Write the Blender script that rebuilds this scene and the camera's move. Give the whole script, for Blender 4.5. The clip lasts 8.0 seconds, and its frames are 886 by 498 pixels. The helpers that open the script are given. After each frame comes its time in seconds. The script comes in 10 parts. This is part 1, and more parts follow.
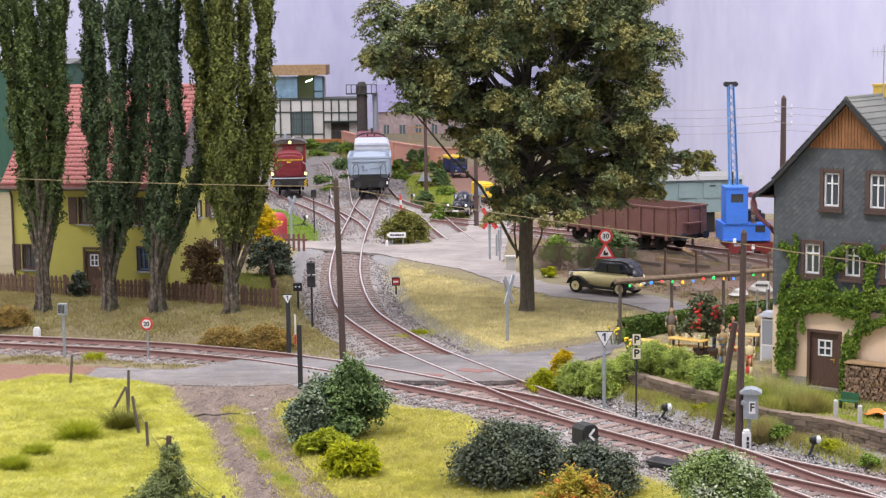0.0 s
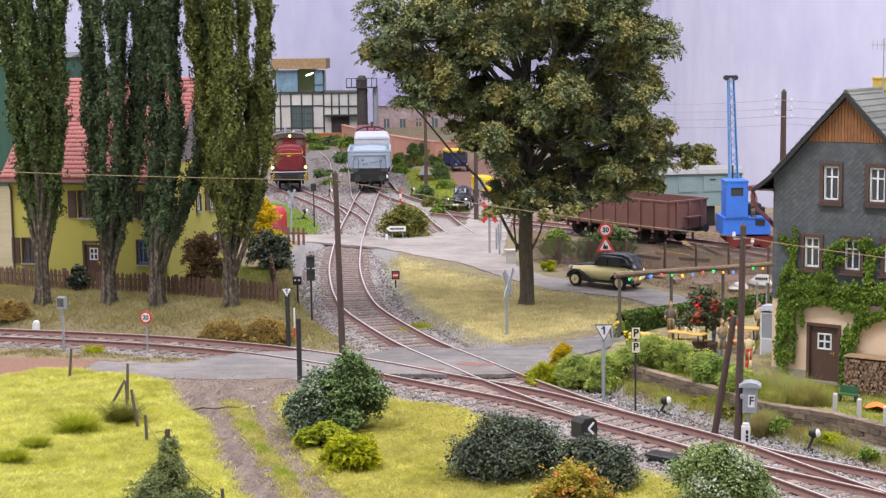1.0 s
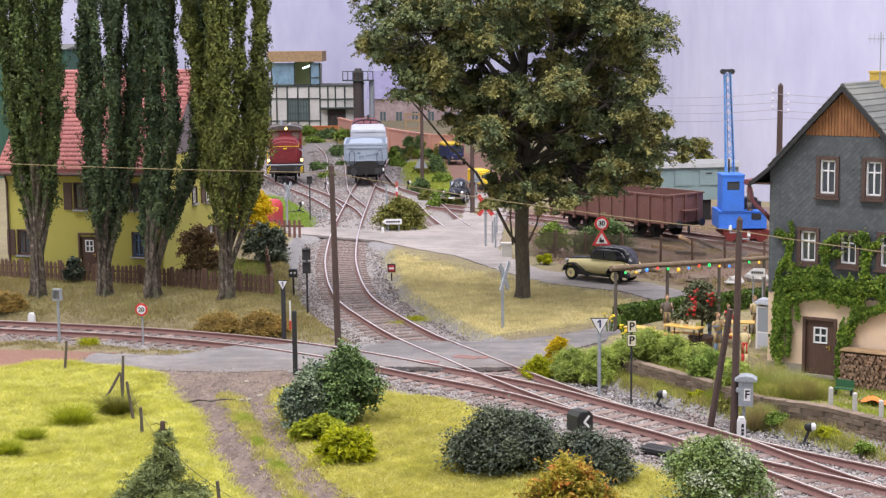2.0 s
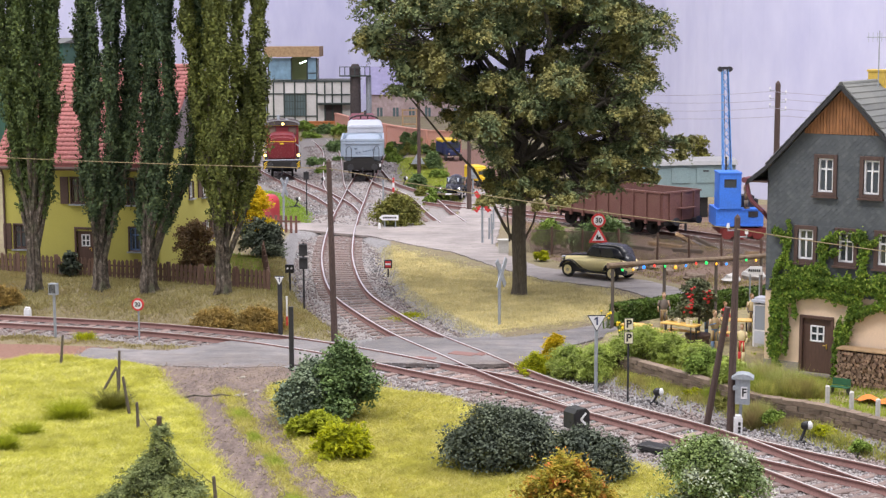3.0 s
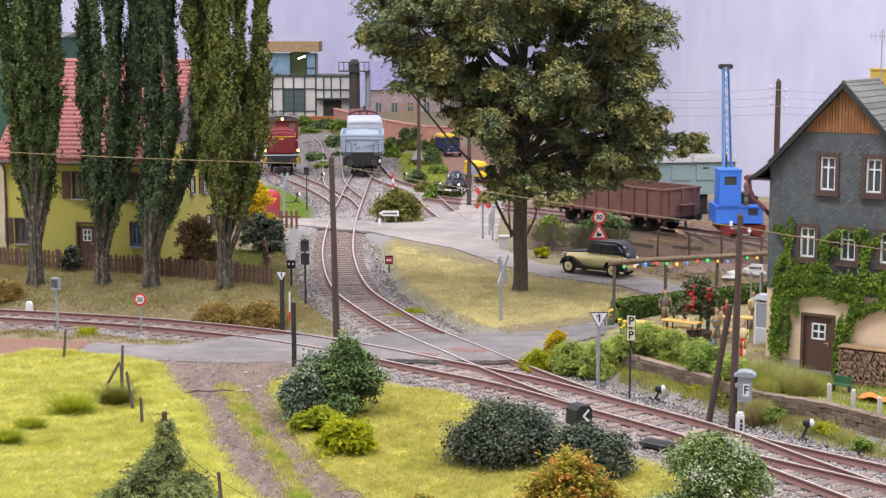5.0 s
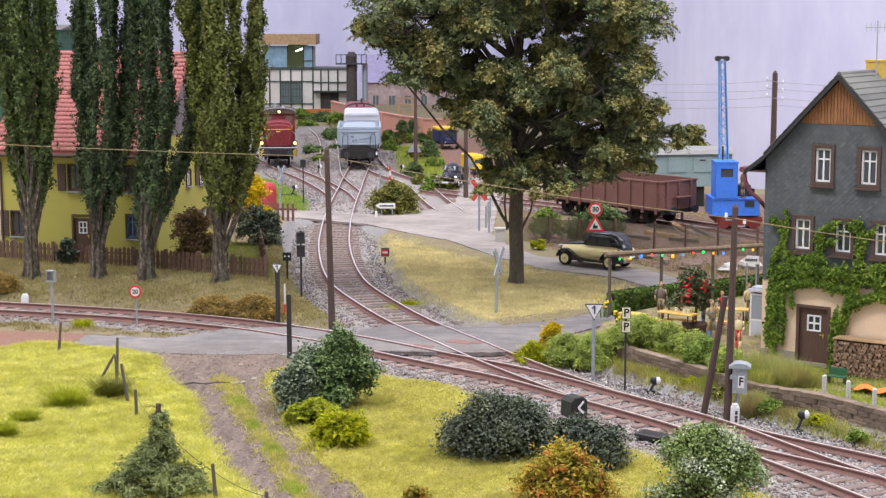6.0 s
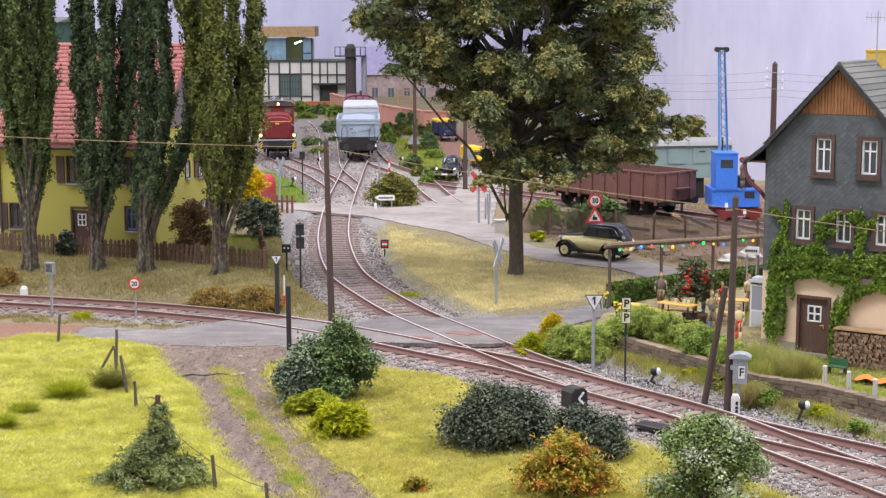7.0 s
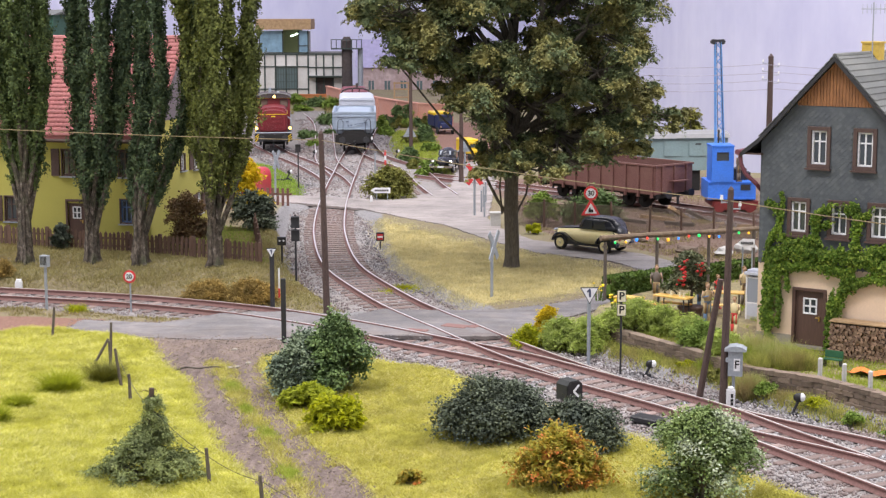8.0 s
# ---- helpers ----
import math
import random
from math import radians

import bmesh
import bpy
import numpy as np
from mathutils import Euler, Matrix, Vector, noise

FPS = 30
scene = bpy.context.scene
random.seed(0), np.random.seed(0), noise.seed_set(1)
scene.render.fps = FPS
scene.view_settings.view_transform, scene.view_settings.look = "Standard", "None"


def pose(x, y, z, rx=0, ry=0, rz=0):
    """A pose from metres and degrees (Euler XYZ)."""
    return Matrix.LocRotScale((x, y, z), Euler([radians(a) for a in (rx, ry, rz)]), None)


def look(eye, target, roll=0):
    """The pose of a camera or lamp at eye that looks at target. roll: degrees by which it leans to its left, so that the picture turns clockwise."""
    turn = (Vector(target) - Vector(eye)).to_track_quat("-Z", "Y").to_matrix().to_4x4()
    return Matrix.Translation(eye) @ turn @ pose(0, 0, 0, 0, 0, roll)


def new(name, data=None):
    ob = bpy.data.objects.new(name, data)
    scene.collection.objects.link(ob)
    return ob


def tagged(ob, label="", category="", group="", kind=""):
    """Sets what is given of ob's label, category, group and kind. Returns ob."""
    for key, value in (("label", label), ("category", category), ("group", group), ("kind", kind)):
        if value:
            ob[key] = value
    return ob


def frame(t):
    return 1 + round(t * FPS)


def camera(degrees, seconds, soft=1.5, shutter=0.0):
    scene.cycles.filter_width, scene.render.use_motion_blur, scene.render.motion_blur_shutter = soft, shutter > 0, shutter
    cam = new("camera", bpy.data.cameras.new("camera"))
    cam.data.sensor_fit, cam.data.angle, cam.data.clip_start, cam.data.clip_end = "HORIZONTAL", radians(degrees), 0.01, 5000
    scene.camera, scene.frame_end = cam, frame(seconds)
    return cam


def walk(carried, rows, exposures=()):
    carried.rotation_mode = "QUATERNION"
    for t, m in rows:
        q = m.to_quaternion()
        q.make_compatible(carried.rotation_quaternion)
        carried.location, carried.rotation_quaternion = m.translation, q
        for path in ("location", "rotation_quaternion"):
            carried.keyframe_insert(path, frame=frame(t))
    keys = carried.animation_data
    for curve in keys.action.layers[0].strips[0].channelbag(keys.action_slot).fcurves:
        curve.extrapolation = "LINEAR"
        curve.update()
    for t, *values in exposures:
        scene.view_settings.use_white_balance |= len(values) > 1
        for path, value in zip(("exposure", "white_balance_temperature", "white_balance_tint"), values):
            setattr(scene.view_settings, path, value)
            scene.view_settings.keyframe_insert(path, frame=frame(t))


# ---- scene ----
# A model railway in 1:87. All plans below are in metres of the full-size
# railway; K brings them to the true size of the model.
K = 1 / 87.0

cam = camera(30.76, 8.0, soft=1.32)
PATH = [
    (0, (0.002073, -0.000208, 0.125481), (-0.004632, 0.992111, 0.001959), -0.722),
    (0.5, (0.002413, 0.000099, 0.125174), (-0.004619, 0.992230, 0.000173), -0.727),
    (1, (0.002569, 0.000182, 0.125201), (-0.004581, 0.992034, -0.001991), -0.722),
    (1.5, (0.002540, 0.000345, 0.124919), (-0.003640, 0.991929, -0.004399), -0.668),
    (3, (0.001941, 0.001330, 0.124972), (-0.000053, 0.992347, -0.008746), -0.225),
    (3.5, (0.001112, 0.000710, 0.125451), (0.000250, 0.991697, -0.008506), -0.088),
    (4, (0.000000, 0.000000, 0.125287), (0.000000, 0.990952, -0.008926), -0.000),
    (4.5, (-0.000698, 0.000029, 0.125626), (-0.000804, 0.990879, -0.009339), 0.027),
    (6, (0.000812, 0.000464, 0.125153), (0.001998, 0.990480, -0.015794), -0.002),
    (6.5, (0.000452, 0.000897, 0.124698), (0.001850, 0.990657, -0.018042), -0.054),
    (7, (0.000713, 0.001491, 0.124380), (0.002292, 0.990868, -0.020988), -0.103),
    (7.5, (0.001250, 0.002459, 0.123767), (0.003283, 0.991473, -0.024043), -0.155),
    (8, (0.001424, 0.002502, 0.124086), (0.004831, 0.991226, -0.025623), -0.127),
]
walk(cam, [(t, look(eye, target, roll)) for t, eye, target, roll in PATH])

# ---- light: a bright hall with strip lamps under its ceiling ----
world = bpy.data.worlds.new("hall")
scene.world = world
world.use_nodes = True
world.node_tree.nodes["Background"].inputs[0].default_value = (0.91, 0.905, 1.0, 1)
world.node_tree.nodes["Background"].inputs[1].default_value = 0.70
scene.view_settings.exposure = 0.31


def strip_lamp(x, y, z, sx, sy, watts, aim):
    lamp = bpy.data.lights.new("strip_lamp", "AREA")
    lamp.shape, lamp.size, lamp.size_y, lamp.energy = "RECTANGLE", sx, sy, watts
    lamp.color = (1.0, 0.955, 0.95)
    ob = new("strip_lamp", lamp)
    ob.matrix_world = look((x, y, z), aim)


strip_lamp(-0.55, 0.15, 1.35, 1.6, 0.25, 20, (-0.05, 0.85, 0))
strip_lamp(0.75, 0.6, 1.45, 0.3, 1.8, 21, (0.05, 0.85, 0))
strip_lamp(0.0, 1.6, 1.6, 1.8, 0.3, 14, (0, 1.5, 0))


# ---- materials ----
def nodes_of(name):
    m = bpy.data.materials.new(name)
    m.use_nodes = True
    nt = m.node_tree
    return m, nt, nt.nodes["Principled BSDF"]


def ramp_node(nt, fac, stops):
    r = nt.nodes.new("ShaderNodeValToRGB")
    el = r.color_ramp.elements
    while len(el) < len(stops):
        el.new(0.5)
    for e, (p, c) in zip(el, stops):
        e.position, e.color = p, (*c, 1)
    nt.links.new(fac, r.inputs[0])
    return r.outputs[0]


def coords(nt, scale=87.0, stretch=(1, 1, 1)):
    t = nt.nodes.new("ShaderNodeTexCoord")
    m = nt.nodes.new("ShaderNodeMapping")
    m.inputs["Scale"].default_value = [scale * s for s in stretch]
    nt.links.new(t.outputs["Object"], m.inputs[0])
    return m.outputs[0]


def noise_node(nt, vec, scale, detail=4.0, rough=0.6):
    n = nt.nodes.new("ShaderNodeTexNoise")
    n.inputs["Scale"].default_value, n.inputs["Detail"].default_value = scale, detail
    n.inputs["Roughness"].default_value = rough
    nt.links.new(vec, n.inputs["Vector"])
    return n.outputs["Fac"]


def mix_node(nt, fac, a, b, mode="MIX"):
    n = nt.nodes.new("ShaderNodeMix")
    n.data_type, n.blend_type = "RGBA", mode
    for v, i in ((fac, 0), (a, 6), (b, 7)):
        if isinstance(v, (int, float)):
            n.inputs[i].default_value = v
        elif isinstance(v, tuple):
            n.inputs[i].default_value = (*v, 1)
        else:
            nt.links.new(v, n.inputs[i])
    return n.outputs[2]


def bump_node(nt, bsdf, height, strength, dist):
    b = nt.nodes.new("ShaderNodeBump")
    b.inputs["Strength"].default_value, b.inputs["Distance"].default_value = strength, dist * K
    nt.links.new(height, b.inputs["Height"])
    nt.links.new(b.outputs[0], bsdf.inputs["Normal"])


def shade(c, f):
    return tuple(min(1.0, v * f) for v in c)


def surface(name, color, rough=0.8, metal=0.0, grain=12.0, wear=1.2, amount=0.25, dirt=None, dirt_amount=0.4,
            bump=0.3, bump_dist=0.02, stretch=(1, 1, 1), vary=0.0):
    """A painted or natural surface with fine grain, broad wear and soft dirt."""
    m, nt, b = nodes_of(name)
    vec = coords(nt, stretch=stretch)
    fine, broad = noise_node(nt, vec, grain), noise_node(nt, vec, wear, 5)
    c = ramp_node(nt, fine, [(0.3, shade(color, 1 - amount)), (0.7, shade(color, 1 + amount))])
    if dirt:
        f = ramp_node(nt, broad, [(0.42, (0, 0, 0)), (0.72, (dirt_amount,) * 3)])
        c = mix_node(nt, f, c, dirt)
    else:
        f = ramp_node(nt, broad, [(0.3, (1 - amount * 0.6,) * 3), (0.7, (1, 1, 1))])
        c = mix_node(nt, 1.0, c, f, "MULTIPLY")
    if vary:
        info = nt.nodes.new("ShaderNodeObjectInfo")
        v = ramp_node(nt, info.outputs["Random"], [(0, (1 - vary,) * 3), (1, (1 + vary * 0.4,) * 3)])
        c = mix_node(nt, 1.0, c, v, "MULTIPLY")
    nt.links.new(c, b.inputs["Base Color"])
    b.inputs["Roughness"].default_value, b.inputs["Metallic"].default_value = rough, metal
    if bump:
        bump_node(nt, b, fine, bump, bump_dist)
    return m


def foliage_mat(name, colors, rough=0.75, patch=0.8, tips=None, calm=0.5, thin=0.0):
    """Leaves: each leaf has its own tint, and tints drift over the crown. thin: light let through."""
    m, nt, b = nodes_of(name)
    vec = coords(nt)
    geo = nt.nodes.new("ShaderNodeNewGeometry")
    n = len(colors)
    mean = [sum(c[i] for c in colors) / n for i in range(3)]
    colors = [tuple(mean[i] + (c[i] - mean[i]) * calm for i in range(3)) for c in colors]
    c = ramp_node(nt, geo.outputs["Random Per Island"], [(i / max(1, n - 1), col) for i, col in enumerate(colors)])
    drift = noise_node(nt, vec, patch, 3)
    c = mix_node(nt, 1.0, c, ramp_node(nt, drift, [(0.3, (0.66, 0.68, 0.70)), (0.7, (1.28, 1.24, 1.0))]), "MULTIPLY")
    c = mix_node(nt, 1.0, c, ramp_node(nt, noise_node(nt, vec, patch * 4.5, 2), [(0.3, (0.8, 0.8, 0.82)), (0.7, (1.2, 1.2, 1.14))]), "MULTIPLY")
    if tips:
        c = mix_node(nt, ramp_node(nt, noise_node(nt, vec, patch * 1.3, 2), [(0.52, (0, 0, 0)), (0.7, (0.9, 0.9, 0.9))]), c, tips)
    nt.links.new(c, b.inputs["Base Color"])
    b.inputs["Roughness"].default_value = rough
    b.inputs["Specular IOR Level"].default_value = 0.25
    if thin:
        let_through(nt, b, c, thin)
    return m


def let_through(nt, b, c, share):
    """Thin leaves and fibres pass some of the light on."""
    out = b.outputs[0].links[0].to_socket
    thin, both = nt.nodes.new("ShaderNodeBsdfTranslucent"), nt.nodes.new("ShaderNodeMixShader")
    both.inputs[0].default_value = share
    nt.links.new(c, thin.inputs["Color"])
    nt.links.new(b.outputs[0], both.inputs[1])
    nt.links.new(thin.outputs[0], both.inputs[2])
    nt.links.new(both.outputs[0], out)


def plain(name, color, rough=0.5, metal=0.0, emit=0.0):
    m, nt, b = nodes_of(name)
    b.inputs["Base Color"].default_value = (*color, 1)
    b.inputs["Roughness"].default_value, b.inputs["Metallic"].default_value = rough, metal
    if emit:
        b.inputs["Emission Color"].default_value = (*color, 1)
        b.inputs["Emission Strength"].default_value = emit
    return m


def glass_mat(name, tint=(0.05, 0.06, 0.07)):
    m, nt, b = nodes_of(name)
    b.inputs["Base Color"].default_value = (*tint, 1)
    b.inputs["Roughness"].default_value = 0.08
    return m


M = {}
M["asphalt"] = surface("asphalt", (0.30, 0.29, 0.295), 0.9, grain=22, wear=0.7, amount=0.16, dirt=(0.37, 0.345, 0.32), dirt_amount=0.6, bump=0.25, bump_dist=0.03)
M["sleeper"] = surface("stained_wood", (0.235, 0.168, 0.153), 0.9, grain=16, wear=2, amount=0.4, stretch=(1, 4, 1), vary=0.4, dirt=(0.31, 0.265, 0.245), dirt_amount=0.6)
M["rail_side"] = surface("rusty_steel", (0.215, 0.115, 0.105), 0.85, grain=20, wear=3, amount=0.3, dirt=(0.21, 0.135, 0.12))
M["rail_top"] = surface("worn_rail_head", (0.74, 0.70, 0.69), 0.3, 0.55, grain=25, wear=4, amount=0.2, bump=0.1)
M["stone"] = None
M["pole"] = surface("creosoted_pole", (0.085, 0.055, 0.048), 0.85, grain=20, amount=0.35, stretch=(3, 3, 0.4))
M["dark_metal"] = surface("dark_metal", (0.035, 0.035, 0.04), 0.55, 0.2, amount=0.25, bump=0.1)
M["grey_metal"] = surface("galvanised_grey", (0.33, 0.36, 0.40), 0.55, 0.3, amount=0.15, bump=0.1)
M["white_paint"] = surface("white_paint", (0.74, 0.74, 0.76), 0.6, amount=0.08, bump=0.1)
M["red_paint"] = surface("red_paint", (0.62, 0.045, 0.05), 0.5, amount=0.12, bump=0.1)
M["black_paint"] = surface("black_paint", (0.018, 0.018, 0.02), 0.4, amount=0.2, bump=0.05)
M["navy"] = surface("navy_paint", (0.02, 0.03, 0.10), 0.5, amount=0.15, bump=0.05)
M["soot_and_shade"] = surface("sooty_brown_steel_and_shade", (0.055, 0.045, 0.045), 0.8, grain=4, wear=0.6, amount=0.3, dirt=(0.10, 0.075, 0.065))
M["glass"] = glass_mat("window_glass")
M["concrete"] = surface("concrete", (0.50, 0.49, 0.47), 0.9, amount=0.12, dirt=(0.30, 0.28, 0.25))
M["flower_yellow"] = surface("flower_yellow", (0.80, 0.60, 0.02), 0.7, amount=0.1, bump=0.0)
M["bench_green"] = surface("dark_green_paint", (0.03, 0.12, 0.06), 0.6, amount=0.15)
M["orange_cloth"] = surface("orange_cloth", (0.75, 0.22, 0.05), 0.95, amount=0.12)


# ---- mesh helpers ----
def grow(bm, m):
    bm.transform(m)
    return bm


def box(bm, x, y, z, sx, sy, sz, turn=None, bevel=0.0):
    """A block centred at x, y, z; turn is a matrix about its centre."""
    m = Matrix.Translation((x, y, z)) @ (turn or Matrix()) @ Matrix.Diagonal((sx, sy, sz, 1))
    made = bmesh.ops.create_cube(bm, size=1.0, matrix=m)["verts"]
    if bevel:
        edges = {e for v in made for e in v.link_edges}
        bmesh.ops.bevel(bm, geom=list(edges), offset=bevel, segments=1, affect="EDGES")
    return bm


def rod(bm, p, q, r0, r1=None, n=8):
    """A tapered round bar from p to q."""
    p, q = Vector(p), Vector(q)
    r1 = r0 if r1 is None else r1
    d = q - p
    turn = d.to_track_quat("Z", "Y").to_matrix().to_4x4()
    bmesh.ops.create_cone(bm, cap_ends=True, segments=n, radius1=r0, radius2=max(r1, 1e-4), depth=d.length,
                          matrix=Matrix.Translation((p + q) / 2) @ turn)
    return bm


def ball(bm, x, y, z, r, sx=1, sy=1, sz=1, n=10):
    bmesh.ops.create_uvsphere(bm, u_segments=n, v_segments=max(6, n // 2 + 2), radius=r,
                              matrix=Matrix.Translation((x, y, z)) @ Matrix.Diagonal((sx, sy, sz, 1)))
    return bm


def slab(bm, pts, axis, a, b):
    """An outline drawn out along an axis from a to b. axis x: pts are y, z; y: x, z; z: x, y."""
    def at(p, w):
        return (w, *p) if axis == "x" else (p[0], w, p[1]) if axis == "y" else (*p, w)
    lo, hi = [bm.verts.new(at(p, a)) for p in pts], [bm.verts.new(at(p, b)) for p in pts]
    n = len(pts)
    bm.faces.new(lo[::-1])
    bm.faces.new(hi)
    for i in range(n):
        bm.faces.new((lo[i], lo[(i + 1) % n], hi[(i + 1) % n], hi[i]))
    bmesh.ops.recalc_face_normals(bm, faces=bm.faces)
    return bm


def shape(*blocks):
    """A bmesh of several blocks, each x, y, z, sx, sy, sz."""
    bm = bmesh.new()
    for b in blocks:
        box(bm, *b)
    return bm


def to_mesh(bm, name, mat, smooth=False):
    bm.transform(Matrix.Scale(K, 4))
    me = bpy.data.meshes.new(name)
    bm.to_mesh(me)
    bm.free()
    for m in mat if isinstance(mat, (list, tuple)) else [mat]:
        me.materials.append(m)
    if smooth:
        me.shade_smooth()
    return me


def part(name, bm, mat, parent, label="", smooth=False):
    ob = new(name, to_mesh(bm, name, mat, smooth))
    ob.parent = parent
    if label:
        tagged(ob, label)
    return ob


def thing(name, x, y, z, rz, label, category, group="", kind=""):
    ob = new(name)
    ob.empty_display_size = 0.01
    ob.matrix_world = pose(K * x, K * y, K * z, 0, 0, rz)
    return tagged(ob, label, category, group, kind)


def single(name, bm, mat, x, y, z, rz, label, category, group="", kind="", smooth=False):
    """A thing that is one mesh."""
    ob = new(name, to_mesh(bm, name, mat, smooth))
    ob.matrix_world = pose(K * x, K * y, K * z, 0, 0, rz)
    return tagged(ob, label, category, group, kind)


def quick_mesh(name, verts, faces, mat):
    """A mesh from arrays: faces all have the same number of corners."""
    me = bpy.data.meshes.new(name)
    v, f = np.asarray(verts, np.float32) * K, np.asarray(faces, np.int32)
    me.vertices.add(len(v))
    me.vertices.foreach_set("co", v.ravel())
    me.loops.add(f.size)
    me.loops.foreach_set("vertex_index", f.ravel())
    me.polygons.add(len(f))
    me.polygons.foreach_set("loop_start", np.arange(0, f.size, f.shape[1], dtype=np.int32))
    me.update(calc_edges=True)
    for m in mat if isinstance(mat, (list, tuple)) else [mat]:
        me.materials.append(m)
    return me


rng = np.random.default_rng(7)


def unit(v):
    return v / (np.linalg.norm(v, axis=-1, keepdims=True) + 1e-9)


def leaves(centres, facing, size, spread=0.7, stretch=1.35):
    """Small folded leaves, four corners each, that face roughly outwards."""
    n = len(centres)
    nor = unit(unit(facing) + spread * rng.normal(size=(n, 3)))
    a = unit(np.cross(nor, rng.normal(size=(n, 3))))
    b = np.cross(nor, a)
    s = (np.asarray(size) * rng.uniform(0.6, 1.3, n))[:, None]
    fold = nor * s * 0.22
    v = np.stack([centres - a * s * stretch * 0.5, centres + b * s * 0.5 + fold,
                  centres + a * s * stretch * 0.5, centres - b * s * 0.5 + fold], 1)
    return v.reshape(-1, 3), np.arange(4 * n).reshape(n, 4)


def blades(x, y, z, height, lean, width):
    """Upright grass fibres, one triangle each."""
    n = len(x)
    ang, tilt = rng.uniform(0, 2 * np.pi, n), rng.uniform(0, 2 * np.pi, n)
    h = height * rng.uniform(0.5, 1.25, n)
    w = width * rng.uniform(0.7, 1.3, n)
    base = np.stack([x, y, z], 1)
    side = np.stack([np.cos(ang), np.sin(ang), 0 * ang], 1) * w[:, None] / 2
    l = lean * rng.uniform(0.2, 1.4, n) * h
    tip = base + np.stack([np.cos(tilt) * l, np.sin(tilt) * l, h], 1)
    v = np.stack([base - side, base + side, tip], 1).reshape(-1, 3)
    return v, np.arange(3 * n).reshape(n, 3)


def smooth(v):
    v = np.clip(v, 0, 1)
    return v * v * (3 - 2 * v)


def inside(pts, x, y):
    """How far x, y lie inside an outline (negative outside), in metres."""
    x, y = np.asarray(x, float), np.asarray(y, float)
    p = np.asarray(pts, float)
    q = np.roll(p, -1, 0)
    best, odd = np.full(x.shape, 1e9), np.zeros(x.shape, bool)
    for (ax, ay), (bx, by) in zip(p, q):
        dx, dy = bx - ax, by - ay
        t = np.clip(((x - ax) * dx + (y - ay) * dy) / (dx * dx + dy * dy + 1e-12), 0, 1)
        best = np.minimum(best, np.hypot(x - ax - t * dx, y - ay - t * dy))
        if dy:
            odd ^= ((ay > y) != (by > y)) & (x < dx * (y - ay) / dy + ax)
    return np.where(odd, best, -best)


def off_line(pts, x, y):
    """Distance from a polyline, and the side: positive to the left of its course."""
    x, y = np.asarray(x, float), np.asarray(y, float)
    best, side = np.full(x.shape, 1e9), np.zeros(x.shape)
    for (ax, ay), (bx, by) in zip(pts[:-1], pts[1:]):
        dx, dy = bx - ax, by - ay
        t = np.clip(((x - ax) * dx + (y - ay) * dy) / (dx * dx + dy * dy), 0, 1)
        d = np.hypot(x - ax - t * dx, y - ay - t * dy)
        s = np.sign(dx * (y - ay) - dy * (x - ax))
        side = np.where(d < best, s, side)
        best = np.minimum(best, d)
    return best, side


def wobble(x, y, scale):
    """Cheap smooth noise from summed waves, about -1 to 1."""
    x, y = np.asarray(x, float) / scale, np.asarray(y, float) / scale
    return (np.sin(1.7 * x + 0.6 * y + 1) + np.sin(-0.9 * x + 1.9 * y + 2.3) + np.sin(2.9 * x - 2.2 * y + 0.4)
            + np.sin(4.1 * x + 3.7 * y + 5.1) * 0.6 + np.sin(7.3 * y - 5.9 * x) * 0.4) / 3.2


def spline(pts, step):
    """Even points along a smooth line through pts, and its directions."""
    p = np.asarray(pts, float)
    p = np.vstack([2 * p[0] - p[1], p, 2 * p[-1] - p[-2]])
    out = []
    for i in range(1, len(p) - 2):
        t = np.linspace(0, 1, 24, endpoint=False)[:, None]
        a, b, c, d = p[i - 1], p[i], p[i + 1], p[i + 2]
        out.append(0.5 * (2 * b + (c - a) * t + (2 * a - 5 * b + 4 * c - d) * t ** 2 + (3 * b - a - 3 * c + d) * t ** 3))
    out = np.vstack([*out, p[-2:-1]])
    run = np.r_[0, np.cumsum(np.hypot(*np.diff(out, axis=0).T))]
    s = np.arange(0, run[-1], step)
    xy = np.stack([np.interp(s, run, out[:, 0]), np.interp(s, run, out[:, 1])], 1)
    return xy, unit(np.gradient(xy, axis=0))


# ---- plan ----
LINE_WEST = [(-32, 65), (-24, 62.8), (-17, 60.9), (-14.7, 60.25), (-11, 59.05), (-7.3, 57.3), (-5.2, 55.9), (-2.78, 53.95), (-0.2, 51.45),
             (2.5, 48.85), (4.85, 45.75), (7.1, 42.7), (8.55, 39.9), (9.65, 37.8), (10.9, 35.3), (13, 31), (16, 25)]
LINE_YARD = [(-5.7, 175), (-6.0, 140), (-6.02, 116), (-5.9, 105), (-5.83, 97.4), (-5.69, 90.2), (-5.53, 85.2), (-5.2, 78.6), (-4.73, 73.2), (-4.2, 68.9),
             (-3.55, 65.5), (-2.35, 61.5), (-1.2, 58.2), (-0.2, 55.9), (0.75, 53.9), (1.6, 52), (3.1, 49.0), (4.85, 45.75)]
LINE_EAST = [(7.1, 42.7), (8.3, 41.2), (10.2, 39.2), (11.0, 38.3), (14, 34.5), (19, 28)]
LINE_LOCO = [(-5.83, 97.4), (-6.7, 102.5), (-8.6, 110), (-10.8, 117), (-12.2, 122), (-15.3, 135), (-19, 160)]
LINE_CROSS = [(-5.9, 103), (-7.6, 113), (-8.6, 125), (-10.6, 150), (-14, 172)]
